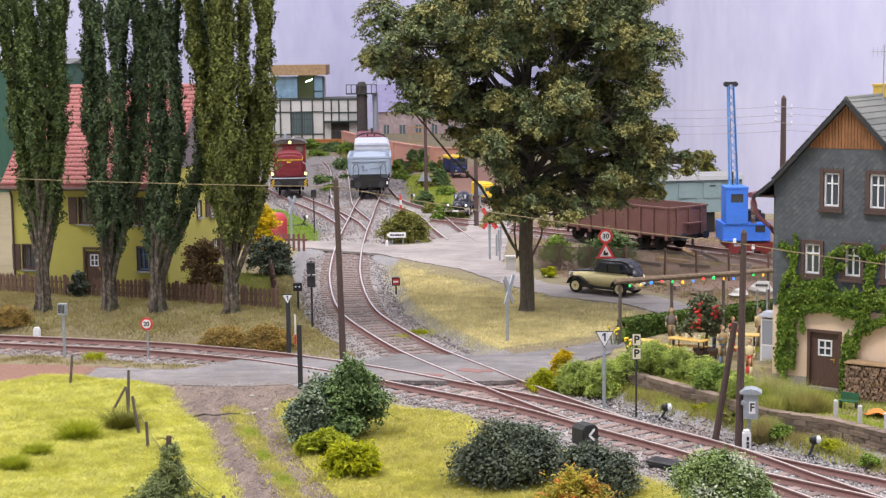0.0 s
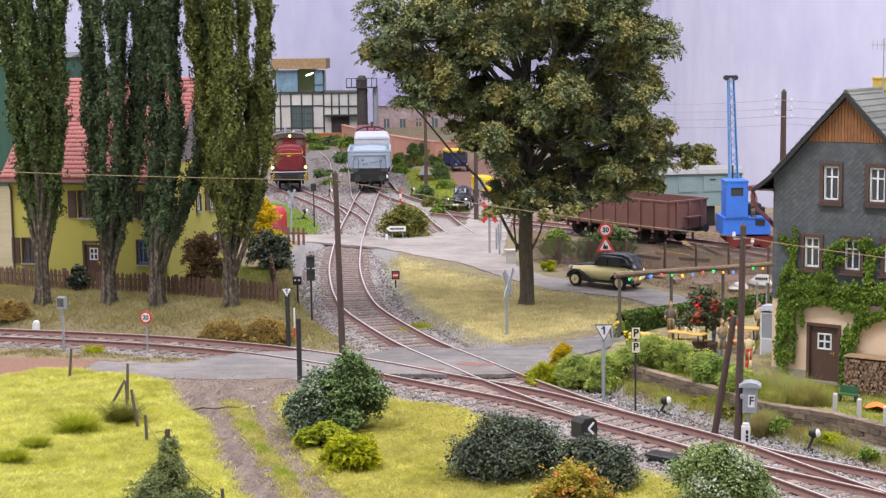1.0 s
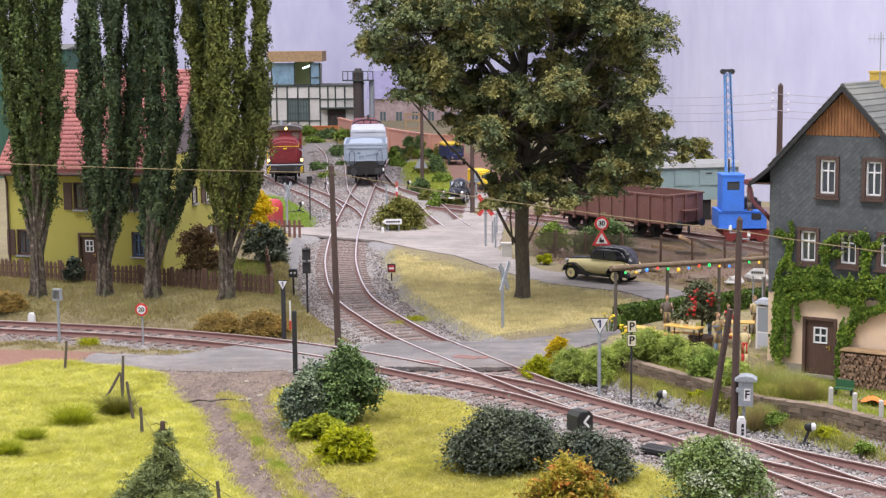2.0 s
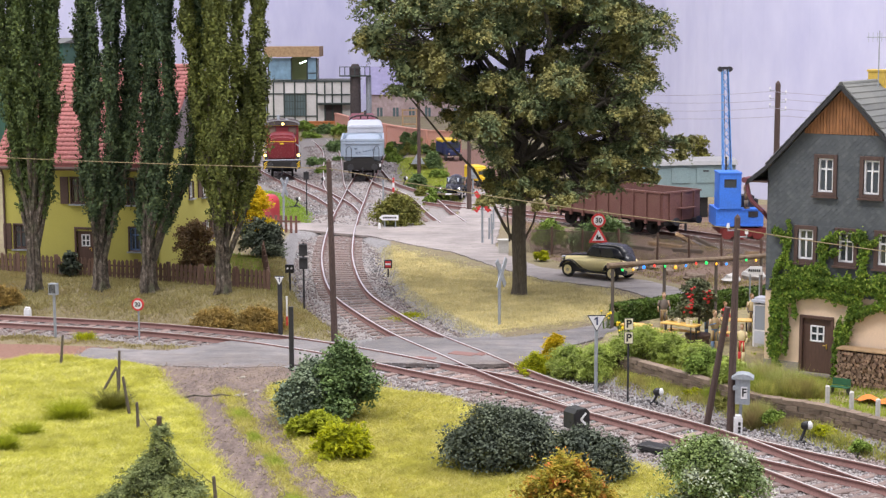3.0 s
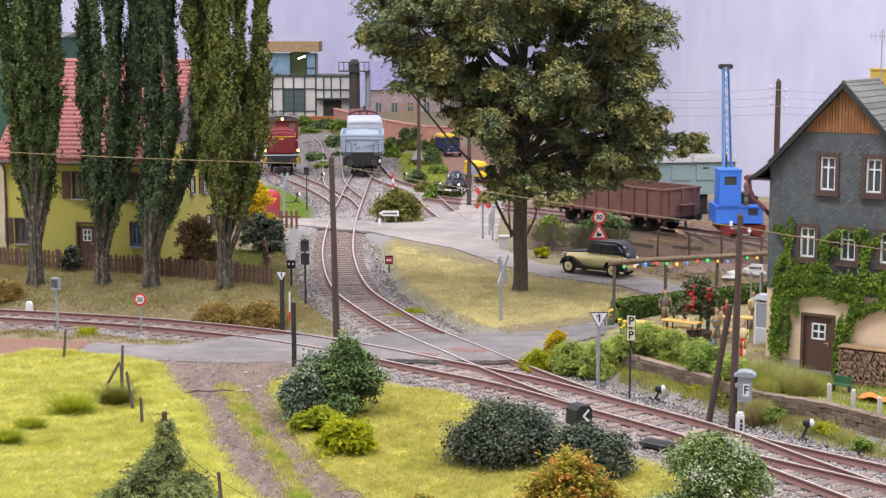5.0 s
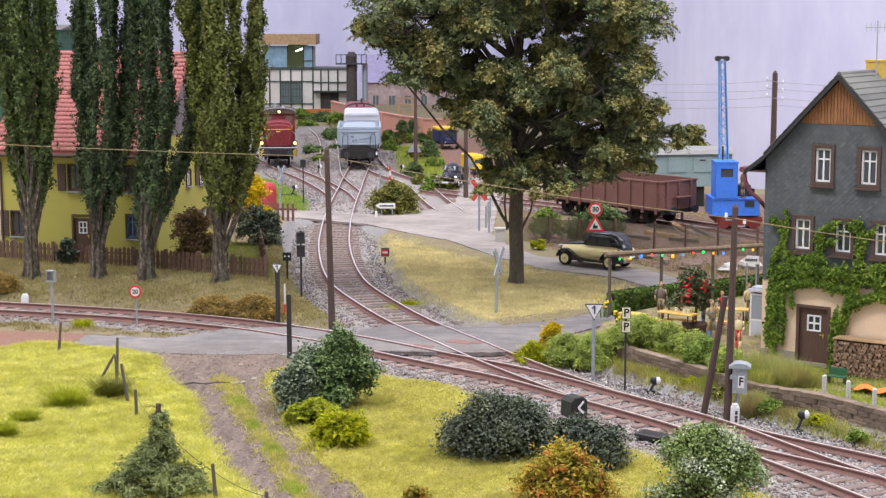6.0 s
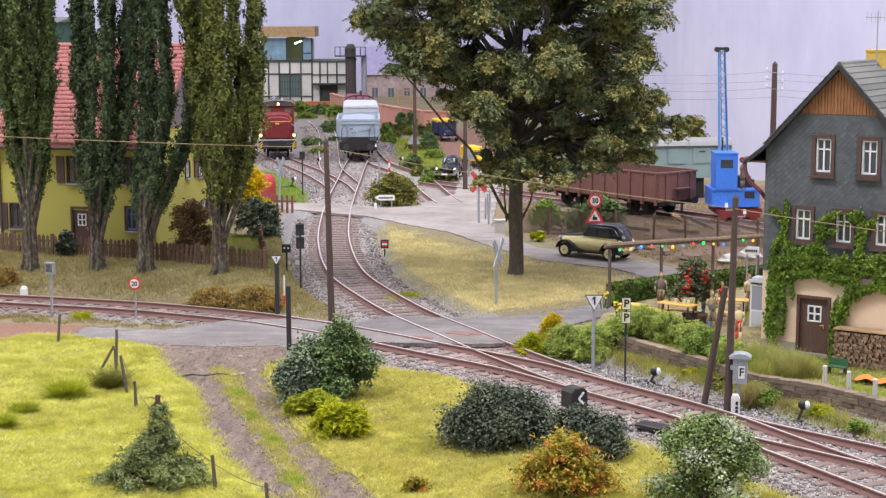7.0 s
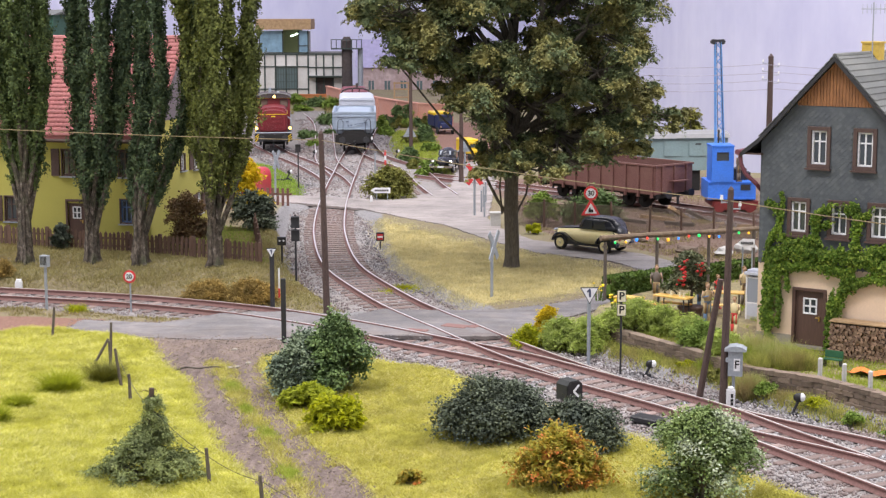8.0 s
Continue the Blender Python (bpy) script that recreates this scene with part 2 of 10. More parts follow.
LINE_BACK = [(-12.2, 169), (-10.54, 163.3), (-7.8, 154.4), (-6.4, 149), (-6.0, 140)]
LINE_SIDING = [(-5.7, 128), (-4.3, 117), (-1.67, 107.9), (-0.24, 97.5), (0.6, 92)]
LINE_GOODS = [(18.5, 76.5), (15.9, 82.5), (12.85, 87.25), (10, 90.8), (7.2, 94.3), (3, 99), (-1, 104)]

FIELD = [(-40, 52.5), (-14.6, 52.6), (-13.8, 53.4), (-12.1, 53.4), (-10.7, 52.6), (-9.2, 51.0), (-8.2, 47.6), (-7.2, 46.1), (-6.3, 41.6), (-5.4, 38.8), (-4.6, 36.8), (-1, 28), (-40, 28)]
LAWN = [(-5.3, 48.2), (-5.0, 49.3), (-4.0, 50.3), (-2.6, 49.6), (-1.4, 48.0), (0.3, 46.9), (1.7, 44.6), (3.6, 41.6), (6.0, 38.2), (8.2, 34.6), (10, 30), (12, 26), (1, 28), (-1.9, 36.8), (-2.9, 38.8), (-3.8, 41.6), (-4.6, 44.7)]
MEDIAN = [(-6.75, 48.5), (-6.35, 48.2), (-5.45, 44.7), (-4.6, 41.6), (-3.68, 38.3), (-3.0, 36.0), (-0.9, 28), (-1.3, 28), (-3.95, 38.3), (-4.85, 41.6), (-5.8, 44.7)]
ISLAND = [(-4.0, 83.5), (-2.4, 82.4), (2.25, 73.8), (4.65, 70.2), (7.6, 67.6), (8.3, 65.4), (7.6, 62), (5.6, 59.7), (2.2, 57.4), (0.3, 57.3), (-1.2, 60.6), (-2.6, 65.5), (-3.2, 74)]
REDEARTH = [(-40, 56.4), (-15.7, 56.1), (-11.5, 55.4), (-11.0, 54.0), (-12.2, 53.0), (-14.7, 52.2), (-40, 52.2)]
ROAD = [(-12.2, 55.35), (-9.4, 54.75), (-7.4, 56.6), (-5.4, 56.75), (-2.9, 55.9), (-1.9, 57.2), (0.1, 56.95), (2.4, 57.0), (4.5, 58.2), (5.8, 59.5), (7.0, 61.4), (8.6, 64.0),
        (8.7, 65.3), (7.6, 67.9), (4.5, 70.4), (2.4, 74.6), (0.5, 79.6), (-1.9, 82.9), (-3.8, 86.0), (-7.4, 88.6), (-9.5, 89.5), (-9.5, 92.2), (-7, 92.2), (-4.0, 90.4), (-0.8, 92.4),
        (0.9, 96.5), (1.4, 105.8), (1.2, 112), (3.6, 112.5), (3.8, 100), (2.7, 82), (3.3, 78.0), (4.6, 74.2), (8.9, 70.3), (10.6, 66.8), (13.5, 65.9), (22, 64.5),
        (22, 60.8), (13.4, 63.6), (9.3, 61.6), (6.6, 58.3), (5.4, 56.3), (3.6, 54.3), (3.2, 52.3), (0.3, 52.3), (-2.3, 52.5), (-3.4, 52.3), (-4.7, 52.3), (-5.6, 52.0), (-7.1, 51.9), (-9.4, 52.2), (-11.2, 52.9), (-12.6, 53.7)]
BROWN = [(2.5, 101), (28, 101), (28, 66.3), (13.6, 66.8), (10.9, 67.6), (9.0, 71.4), (6.0, 74.6), (4.6, 79), (4.2, 88)]
HOUSE_YARD = [(9.3, 50.9), (10.1, 47.0), (11.6, 44.9), (12.7, 43.0), (20, 40), (20, 55), (11.6, 52.4)]
TERRACE = [(5.1, 52.8), (6.3, 50.4), (7.75, 48.0), (9.2, 45.4), (10.8, 44.15), (11.85, 42.55), (16, 35.9), (30, 40), (30, 61.5), (13.4, 62.4), (9.5, 60.4), (6.9, 57.4), (5.6, 55.4)]
LANE = [(-0.4, 150), (-0.1, 134), (0.3, 122), (0.9, 111.5), (4.5, 111.5), (4.6, 122), (4.6, 150)]
TERRACE_Z = 0.45
MUD = [(-9.9, 53.2), (-3.0, 52.9), (-2.6, 51.0), (-4.4, 50.6), (-5.6, 49.6), (-7.2, 49.2), (-8.9, 49.4)]
TRACKWAY = [(-5, 50.9), (-3.0, 52.6), (-9.6, 52.6), (-9, 51.2), (-8.2, 47.6), (-7.2, 46.1), (-6.3, 41.6), (-5.4, 38.8), (-4.6, 36.8), (-1, 28), (1, 28), (-1.9, 36.8), (-2.9, 38.8), (-3.8, 41.6), (-4.6, 44.7), (-5.3, 48.2)]
RUT_WEST = [(-7.6, 49.5), (-6.6, 44.7), (-5.6, 41.6), (-4.6, 38.3), (-2.6, 32)]
RUT_EAST = [(-6.0, 49.5), (-5.0, 44.7), (-4.1, 41.6), (-3.2, 38.3), (-1.4, 32)]


def near(pts, x, y, soft):
    return smooth(inside(pts, x, y) / soft + 0.5)


def land(x, y):
    """Height of the ground."""
    x, y = np.asarray(x, float), np.asarray(y, float)
    west = np.interp(x, [p[0] for p in LINE_WEST], [p[1] for p in LINE_WEST])
    bank = smooth((y - west - 1.7) / 5.5) * smooth((-5.6 - x) / 1.6) * (1 - smooth((y - 80) / 10))
    z = 0.5 * bank + 0.5 * smooth((y - 163) / 13)
    z = z + TERRACE_Z * near(TERRACE, x, y, 0.35) - 0.4 * near(HOUSE_YARD, x, y, 1.3)
    f = np.maximum(near(FIELD, x, y, 1.0), near(LAWN, x, y, 1.0))
    z = z + f * (0.10 + 0.09 * wobble(x, y, 2.1) + 0.03 * wobble(x, y, 0.7)) + 0.012 * wobble(x, y, 0.5)
    z = z + 0.3 * near(FIELD, x, y, 5.0) * smooth((-9.5 - x + 0.25 * (46 - y)) / 4) * smooth((51.5 - y) / 5)
    lines = (LINE_WEST, LINE_YARD, LINE_EAST, LINE_LOCO, LINE_CROSS, LINE_BACK, LINE_GOODS, LINE_SIDING)
    aside = np.minimum.reduce([off_line(q, x, y)[0] for q in lines])
    bed = -0.36 + 0.29 * smooth(1 + inside(ROAD, x, y) / 2.2) * smooth((aside - 0.8) / 0.9) * (y > 54)
    for line in lines:
        z = z - (z - bed) * smooth((2.75 - off_line(line, x, y)[0]) / 0.7) * (y < 160)
    rut = np.minimum(off_line(RUT_WEST, x, y)[0], off_line(RUT_EAST, x, y)[0])
    z = z - 0.07 * smooth((0.55 - rut) / 0.4) + 0.03 * wobble(x, y, 0.35) * near(TRACKWAY, x, y, 0.6)
    z = np.where(inside(ROAD, x, y) > -0.1, np.minimum(z, np.where(y < 53.5, -0.02, -0.06)), z)
    return z


def hgt(x, y):
    return float(land(np.array([x]), np.array([y]))[0])


# ---- ground: one sheet, with the kinds of soil laid down as attributes ----
def ground_mat():
    m, nt, b = nodes_of("ground")
    vec = coords(nt)
    fine, mid, broad = noise_node(nt, vec, 9, 6, 0.7), noise_node(nt, vec, 2.2, 4), noise_node(nt, vec, 0.5, 3)
    def soil(c1, c2, f=fine):
        return ramp_node(nt, f, [(0.32, c1), (0.68, c2)])
    def mask(name):
        a = nt.nodes.new("ShaderNodeAttribute")
        a.attribute_name = name
        add = nt.nodes.new("ShaderNodeMath")
        add.operation = "MULTIPLY_ADD"
        nt.links.new(mid, add.inputs[0])
        add.inputs[1].default_value = 0.5
        nt.links.new(a.outputs["Fac"], add.inputs[2])
        return ramp_node(nt, add.outputs[0], [(0.62, (0, 0, 0)), (0.86, (1, 1, 1))])
    c = soil((0.13, 0.10, 0.06), (0.25, 0.205, 0.125))
    c = mix_node(nt, ramp_node(nt, broad, [(0.4, (0, 0, 0)), (0.65, (0.7, 0.7, 0.7))]), c, (0.22, 0.20, 0.10))
    for name, c1, c2 in (("yard", (0.13, 0.118, 0.11), (0.27, 0.25, 0.235)), ("brown", (0.10, 0.064, 0.05), (0.24, 0.16, 0.122)),
                         ("mud", (0.12, 0.088, 0.073), (0.235, 0.178, 0.15)), ("dirt", (0.09, 0.066, 0.058), (0.215, 0.165, 0.147)), ("red", (0.15, 0.078, 0.058), (0.27, 0.15, 0.112)),
                         ("dry", (0.40, 0.33, 0.14), (0.58, 0.49, 0.23)), ("gravel", (0.13, 0.125, 0.128), (0.31, 0.30, 0.305)), ("grass", (0.38, 0.37, 0.055), (0.54, 0.52, 0.095))):
        layer = soil(c1, c2)
        if name == "dirt":
            # wheels have drawn the soil out along the way
            drawn = noise_node(nt, coords(nt, stretch=(1.0, 0.2, 1.0)), 4.5, 5, 0.6)
            layer = mix_node(nt, 1.0, layer, ramp_node(nt, drawn, [(0.35, (0.68, 0.66, 0.66)), (0.65, (1.2, 1.2, 1.2))]), "MULTIPLY")
        c = mix_node(nt, mask(name), c, layer)
    nt.links.new(c, b.inputs["Base Color"])
    b.inputs["Roughness"].default_value = 0.95
    bump_node(nt, b, fine, 0.6, 0.06)
    return m


gx = np.r_[np.arange(-70, -22, 2.0), np.arange(-22, 18, 0.22), np.arange(18, 70.1, 2.0)]
gy = np.r_[np.arange(18, 34, 1.0), np.arange(34, 70, 0.22), np.arange(70, 110, 0.6), np.arange(110, 262, 2.0)]
GX, GY = np.meshgrid(gx, gy)
GZ = land(GX, GY)
idx = np.arange(GX.size).reshape(GX.shape)
quads = np.stack([idx[:-1, :-1], idx[:-1, 1:], idx[1:, 1:], idx[1:, :-1]], -1).reshape(-1, 4)
ground_me = quick_mesh("ground", np.stack([GX, GY, GZ], -1).reshape(-1, 3), quads, ground_mat())
ground_me.shade_smooth()
YARD = [(-26, 166), (-20, 118), (-9.0, 100), (-8, 93), (-3.6, 93), (-3.0, 105), (-3.2, 130), (-3.4, 166)]
MASKS = {"grass": np.maximum.reduce([near(FIELD, GX, GY, 0.5), near(LAWN, GX, GY, 0.5), 0.55 * near(MEDIAN, GX, GY, 0.3)]),
         "dry": np.maximum(smooth(inside(ISLAND, GX, GY) / 1.6 - 0.05 + 0.3 * wobble(GX, GY, 1.1)), 0.4 * near(TERRACE, GX, GY, 0.5)), "red": np.maximum(near(REDEARTH, GX, GY, 0.8), near(LANE, GX, GY, 0.8)),
         "gravel": np.maximum.reduce([smooth((3.6 - off_line(LINE_WEST[7:], GX, GY)[0]) / 0.8), smooth((3.4 - off_line(LINE_EAST, GX, GY)[0]) / 0.8), smooth((3.1 - off_line(LINE_YARD[5:], GX, GY)[0]) / 0.8)]) * (near(TERRACE, GX, GY, 0.3) < 0.5),
         "dirt": near(TRACKWAY, GX, GY, 0.5) * (1 - 0.75 * near(MUD, GX, GY, 1.0) * smooth(0.6 + wobble(GX, GY, 0.8))), "brown": near(BROWN, GX, GY, 1.2), "mud": near(MUD, GX, GY, 1.0), "yard": near(YARD, GX, GY, 2.0)}
for key, value in MASKS.items():
    ground_me.attributes.new(key, "FLOAT", "POINT").data.foreach_set("value", value.ravel().astype(np.float32))
tagged(new("ground", ground_me), "modelled ground with soil, gravel and grass", "ground", kind="structure")


def paved(name, outline, mat, top, label, step=0.35, crumble=0.12):
    """A paved sheet with a worn, uneven edge and real thickness."""
    p = np.asarray(outline, float)
    q = np.roll(p, -1, 0)
    edge = []
    for a, b in zip(p, q):
        n = max(1, int(np.hypot(*(b - a)) / step))
        edge += [a + (b - a) * i / n for i in range(n)]
    edge = np.array(edge)
    edge += np.stack([wobble(edge[:, 0], edge[:, 1], 0.35), wobble(edge[:, 1], edge[:, 0], 0.4)], 1) * crumble
    bm = bmesh.new()
    hi = [bm.verts.new((x, y, top)) for x, y in edge]
    lo = [bm.verts.new((x, y, top - 0.12)) for x, y in edge]
    f = bm.faces.new(hi)
    if f.normal.z < 0:
        f.normal_flip()
    n = len(hi)
    for i in range(n):
        bm.faces.new((lo[i], lo[(i + 1) % n], hi[(i + 1) % n], hi[i]))
    bmesh.ops.recalc_face_normals(bm, faces=bm.faces)
    bmesh.ops.triangulate(bm, faces=[f])
    return single(name, bm, mat, 0, 0, 0, 0, label, "road", kind="structure")


def road_mat():
    m, nt, b = nodes_of("worn_asphalt")
    vec = coords(nt)
    fine, mid, broad = noise_node(nt, vec, 20, 5, 0.7), noise_node(nt, vec, 1.6, 5), noise_node(nt, vec, 0.35, 3)
    pos = nt.nodes.new("ShaderNodeSeparateXYZ")
    nt.links.new(vec, pos.inputs[0])
    far = nt.nodes.new("ShaderNodeMapRange")
    far.inputs["From Min"].default_value, far.inputs["From Max"].default_value = 64, 78
    nt.links.new(pos.outputs["Y"], far.inputs["Value"])
    near_c = ramp_node(nt, fine, [(0.3, (0.15, 0.143, 0.152)), (0.7, (0.235, 0.222, 0.228))])
    far_c = ramp_node(nt, fine, [(0.3, (0.27, 0.243, 0.235)), (0.7, (0.375, 0.335, 0.322))])
    c = mix_node(nt, far.outputs[0], near_c, far_c)
    c = mix_node(nt, ramp_node(nt, mid, [(0.45, (0, 0, 0)), (0.7, (0.6, 0.6, 0.6))]), c, (0.29, 0.262, 0.24))
    c = mix_node(nt, 1.0, c, ramp_node(nt, broad, [(0.35, (0.72, 0.72, 0.73)), (0.65, (1.06, 1.05, 1.05))]), "MULTIPLY")
    worn = noise_node(nt, coords(nt, stretch=(0.35, 1.3, 1.0)), 1.5, 6, 0.65)
    c = mix_node(nt, 1.0, c, ramp_node(nt, worn, [(0.34, (0.74, 0.73, 0.72)), (0.5, (1, 1, 1)), (0.7, (1.12, 1.12, 1.13))]), "MULTIPLY")
    # brown soil carried on to the paving where the dirt track joins
    at = nt.nodes.new("ShaderNodeMapRange")
    at.inputs["From Min"].default_value, at.inputs["From Max"].default_value = 54.2, 51.6
    at.inputs["To Max"].default_value = 0.62
    nt.links.new(pos.outputs["Y"], at.inputs["Value"])
    carried = mix_node(nt, 1.0, at.outputs[0], ramp_node(nt, noise_node(nt, vec, 0.9, 6, 0.7), [(0.36, (0, 0, 0)), (0.56, (1, 1, 1))]), "MULTIPLY")
    c = mix_node(nt, carried, c, (0.155, 0.115, 0.098))
    vor = nt.nodes.new("ShaderNodeTexVoronoi")
    vor.feature = "DISTANCE_TO_EDGE"
    vor.inputs["Scale"].default_value = 0.55
    warp = nt.nodes.new("ShaderNodeVectorMath")
    warp.operation = "ADD"
    nt.links.new(vec, warp.inputs[0])
    nt.links.new(ramp_node(nt, noise_node(nt, vec, 1.3, 5), [(0.2, (0, 0, 0)), (0.8, (1.2, 1.2, 1.2))]), warp.inputs[1])
    nt.links.new(warp.outputs[0], vor.inputs["Vector"])
    crack = ramp_node(nt, vor.outputs["Distance"], [(0.0, (0.5, 0.5, 0.5)), (0.018, (0, 0, 0))])
    gap = ramp_node(nt, noise_node(nt, vec, 0.8, 2), [(0.45, (0, 0, 0)), (0.55, (1, 1, 1))])
    c = mix_node(nt, mix_node(nt, 1.0, crack, gap, "MULTIPLY"), c, (0.09, 0.08, 0.075))
    grit = ramp_node(nt, noise_node(nt, vec, 32, 2), [(0.62, (0, 0, 0)), (0.7, (0.5, 0.5, 0.5))])
    c = mix_node(nt, grit, c, (0.44, 0.41, 0.39))
    nt.links.new(c, b.inputs["Base Color"])
    b.inputs["Roughness"].default_value = 0.92
    bump_node(nt, b, fine, 0.35, 0.03)
    return m


paved("road", ROAD, road_mat(), 0.0, "worn grey asphalt road widening into a pale square")


# ---- backdrop and hall ----
def sky_mat():
    m, nt, b = nodes_of("painted_sky")
    vec = coords(nt, stretch=(1.0, 1, 0.35))
    big, fine = noise_node(nt, vec, 0.055, 5, 0.6), noise_node(nt, vec, 0.5, 5, 0.6)
    c = ramp_node(nt, big, [(0.3, (0.40, 0.405, 0.58)), (0.5, (0.485, 0.49, 0.655)), (0.72, (0.575, 0.575, 0.725))])
    c = mix_node(nt, 0.25, c, ramp_node(nt, fine, [(0.3, (0.42, 0.42, 0.66)), (0.7, (0.80, 0.79, 0.94))]))
    nt.links.new(c, b.inputs["Base Color"])
    b.inputs["Roughness"].default_value = 0.9
    return m


M["sky"] = sky_mat()
bm = bmesh.new()
arc = [(-95, 150), (-75, 200), (-35, 212), (0, 210), (9, 200), (13.5, 165), (14.5, 130), (16, 112), (21, 104), (34, 101), (70, 97)]
arc = [tuple(q) for q in spline(arc, 1.5)[0]]
front = [bm.verts.new((x, y, -2)) for x, y in arc] + [bm.verts.new((x, y, 75)) for x, y in reversed(arc)]
back = [bm.verts.new((x * 1.01, y + 1.5, -2)) for x, y in arc] + [bm.verts.new((x * 1.01, y + 1.5, 75)) for x, y in reversed(arc)]
n = len(arc)
for ring in (front, back):
    for i in range(n - 1):
        bm.faces.new((ring[i], ring[i + 1], ring[2 * n - 2 - i], ring[2 * n - 1 - i]))
for i in range(2 * n):
    bm.faces.new((front[i], front[(i + 1) % (2 * n)], back[(i + 1) % (2 * n)], back[i]))
bmesh.ops.recalc_face_normals(bm, faces=bm.faces)
single("backdrop", bm, M["sky"], 0, 0, 0, 0, "curved pale lavender board painted as cloudy sky", "backdrop", kind="structure")


# ---- tracks ----
GAUGE = 1.5
RAIL_TOP = 0.05


def near_track(x, y):
    d = np.full(np.shape(x), 1e9)
    for line in LINES:
        d = np.minimum(d, off_line(line, x, y)[0])
    return d


def sweep(xy, dirs, profile, z0, mats, closed_top=None):
    """A profile of (aside, up) drawn along a line in the plan."""
    side = np.stack([dirs[:, 1], -dirs[:, 0]], 1)
    rows = np.stack([np.column_stack([xy + side * a, np.full(len(xy), z0 + u)]) for a, u in profile], 1)
    n, k = rows.shape[:2]
    i = np.arange(n * k).reshape(n, k)
    f = np.stack([i[:-1, :-1], i[1:, :-1], i[1:, 1:], i[:-1, 1:]], -1).reshape(-1, 4)
    return rows.reshape(-1, 3), f


def rail(xy, dirs, aside, parent, drop):
    side = np.stack([dirs[:, 1], -dirs[:, 0]], 1)
    prof = [(-0.08, -0.19), (-0.075, -0.165), (-0.022, -0.14), (-0.022, -0.06), (-0.042, -0.045), (-0.042, -0.006), (-0.034, 0), (0.034, 0), (0.042, -0.006), (0.042, -0.045), (0.022, -0.06), (0.022, -0.14), (0.075, -0.165), (0.08, -0.19)]
    v, f = sweep(xy + side * aside, dirs, prof, RAIL_TOP - drop, None)
    me = quick_mesh("rail", v, f, [M["rail_side"], M["rail_top"]])
    slot = np.zeros(len(f), np.int32)
    k = len(prof) - 1
    slot[6::k] = 1
    me.polygons.foreach_set("material_index", slot)
    ob = new("rail", me)
    ob.parent = parent
    return ob


def sleeper_mesh():
    bm = bmesh.new()
    box(bm, 0, 0, 0, 2.45, 0.26, 0.15, bevel=0.02)
    return to_mesh(bm, "sleeper", M["sleeper"])


SLEEPER = sleeper_mesh()
LINES = [LINE_WEST, LINE_YARD, LINE_EAST, LINE_LOCO, LINE_CROSS, LINE_SIDING, LINE_GOODS]


def track(name, line, label, drop, near_y, clear=(), sunk=0.0):
    root = thing(name, 0, 0, 0, 0, label, "railway track", kind="structure")
    xy, dirs = spline(line, 0.5)
    for side in (-GAUGE / 2, GAUGE / 2):
        rail(xy, dirs, side, root, drop)
    xy, dirs = spline(line, 0.62)
    keep = np.ones(len(xy), bool)
    for other in clear:
        keep &= off_line(other, xy[:, 0], xy[:, 1])[0] > 1.15
    keep &= inside(ROAD, xy[:, 0], xy[:, 1]) < 0.1
    far = []
    for (x, y), (dx, dy) in zip(xy[keep], dirs[keep]):
        if y < near_y and -19 < x < 14 and y > 33:
            ob = new("sleeper", SLEEPER)
            ob.parent = root
            ob.matrix_basis = pose(K * x, K * y, K * (RAIL_TOP - 0.265 - drop), rng.uniform(-0.6, 0.6), 0, math.degrees(math.atan2(dy, dx)) - 90 + rng.uniform(-1.2, 1.2))
        else:
            far.append((x, y, dx, dy))
    if far:
        bm = bmesh.new()
        for x, y, dx, dy in far:
            box(bm, x, y, RAIL_TOP - 0.265 - drop - (0.055 if y > 92 else 0.0), 2.45, 0.26, 0.15, Matrix.Rotation(math.atan2(dy, dx) - math.pi / 2, 4, "Z"))
        tagged(part("sleepers", bm, M["sleeper"], root), kind="stuff")
    return root


track("track_1", LINE_WEST, "curving railway track with rusty rails and dark sleepers", 0.0, 62)
track("track_2", LINE_YARD, "railway track curving into the yard over a level crossing", 0.012, 72, [LINE_WEST])
track("track_3", LINE_EAST, "diverging railway track with rusty rails", 0.02, 60, [LINE_WEST])
track("track_4", LINE_LOCO, "yard track on grey gravel", 0.02, 0, [LINE_YARD])
track("track_5", LINE_CROSS, "yard track on grey gravel", 0.03, 0, [LINE_YARD, LINE_LOCO])
track("track_6", LINE_SIDING, "siding track sunk into the paved square", 0.02, 0, [LINE_YARD])
track("track_7", LINE_GOODS, "goods siding with rusty rails", 0.0, 0)
track("track_8", LINE_BACK, "yard track branching off towards the works", 0.025, 0, [LINE_YARD, LINE_CROSS])


# ---- ballast ----
def ballast_mat():
    m, nt, b = nodes_of("ballast_bed")
    vec = coords(nt)
    c = ramp_node(nt, noise_node(nt, vec, 11, 6, 0.75), [(0.3, (0.19, 0.177, 0.175)), (0.55, (0.32, 0.30, 0.295)), (0.75, (0.47, 0.45, 0.44))])
    c = mix_node(nt, ramp_node(nt, noise_node(nt, vec, 0.6, 3), [(0.4, (0, 0, 0)), (0.65, (0.35, 0.35, 0.35))]), c, (0.25, 0.19, 0.16))
    nt.links.new(c, b.inputs["Base Color"])
    b.inputs["Roughness"].default_value = 0.95
    bump_node(nt, b, noise_node(nt, vec, 14, 3), 1.0, 0.08)
    return m


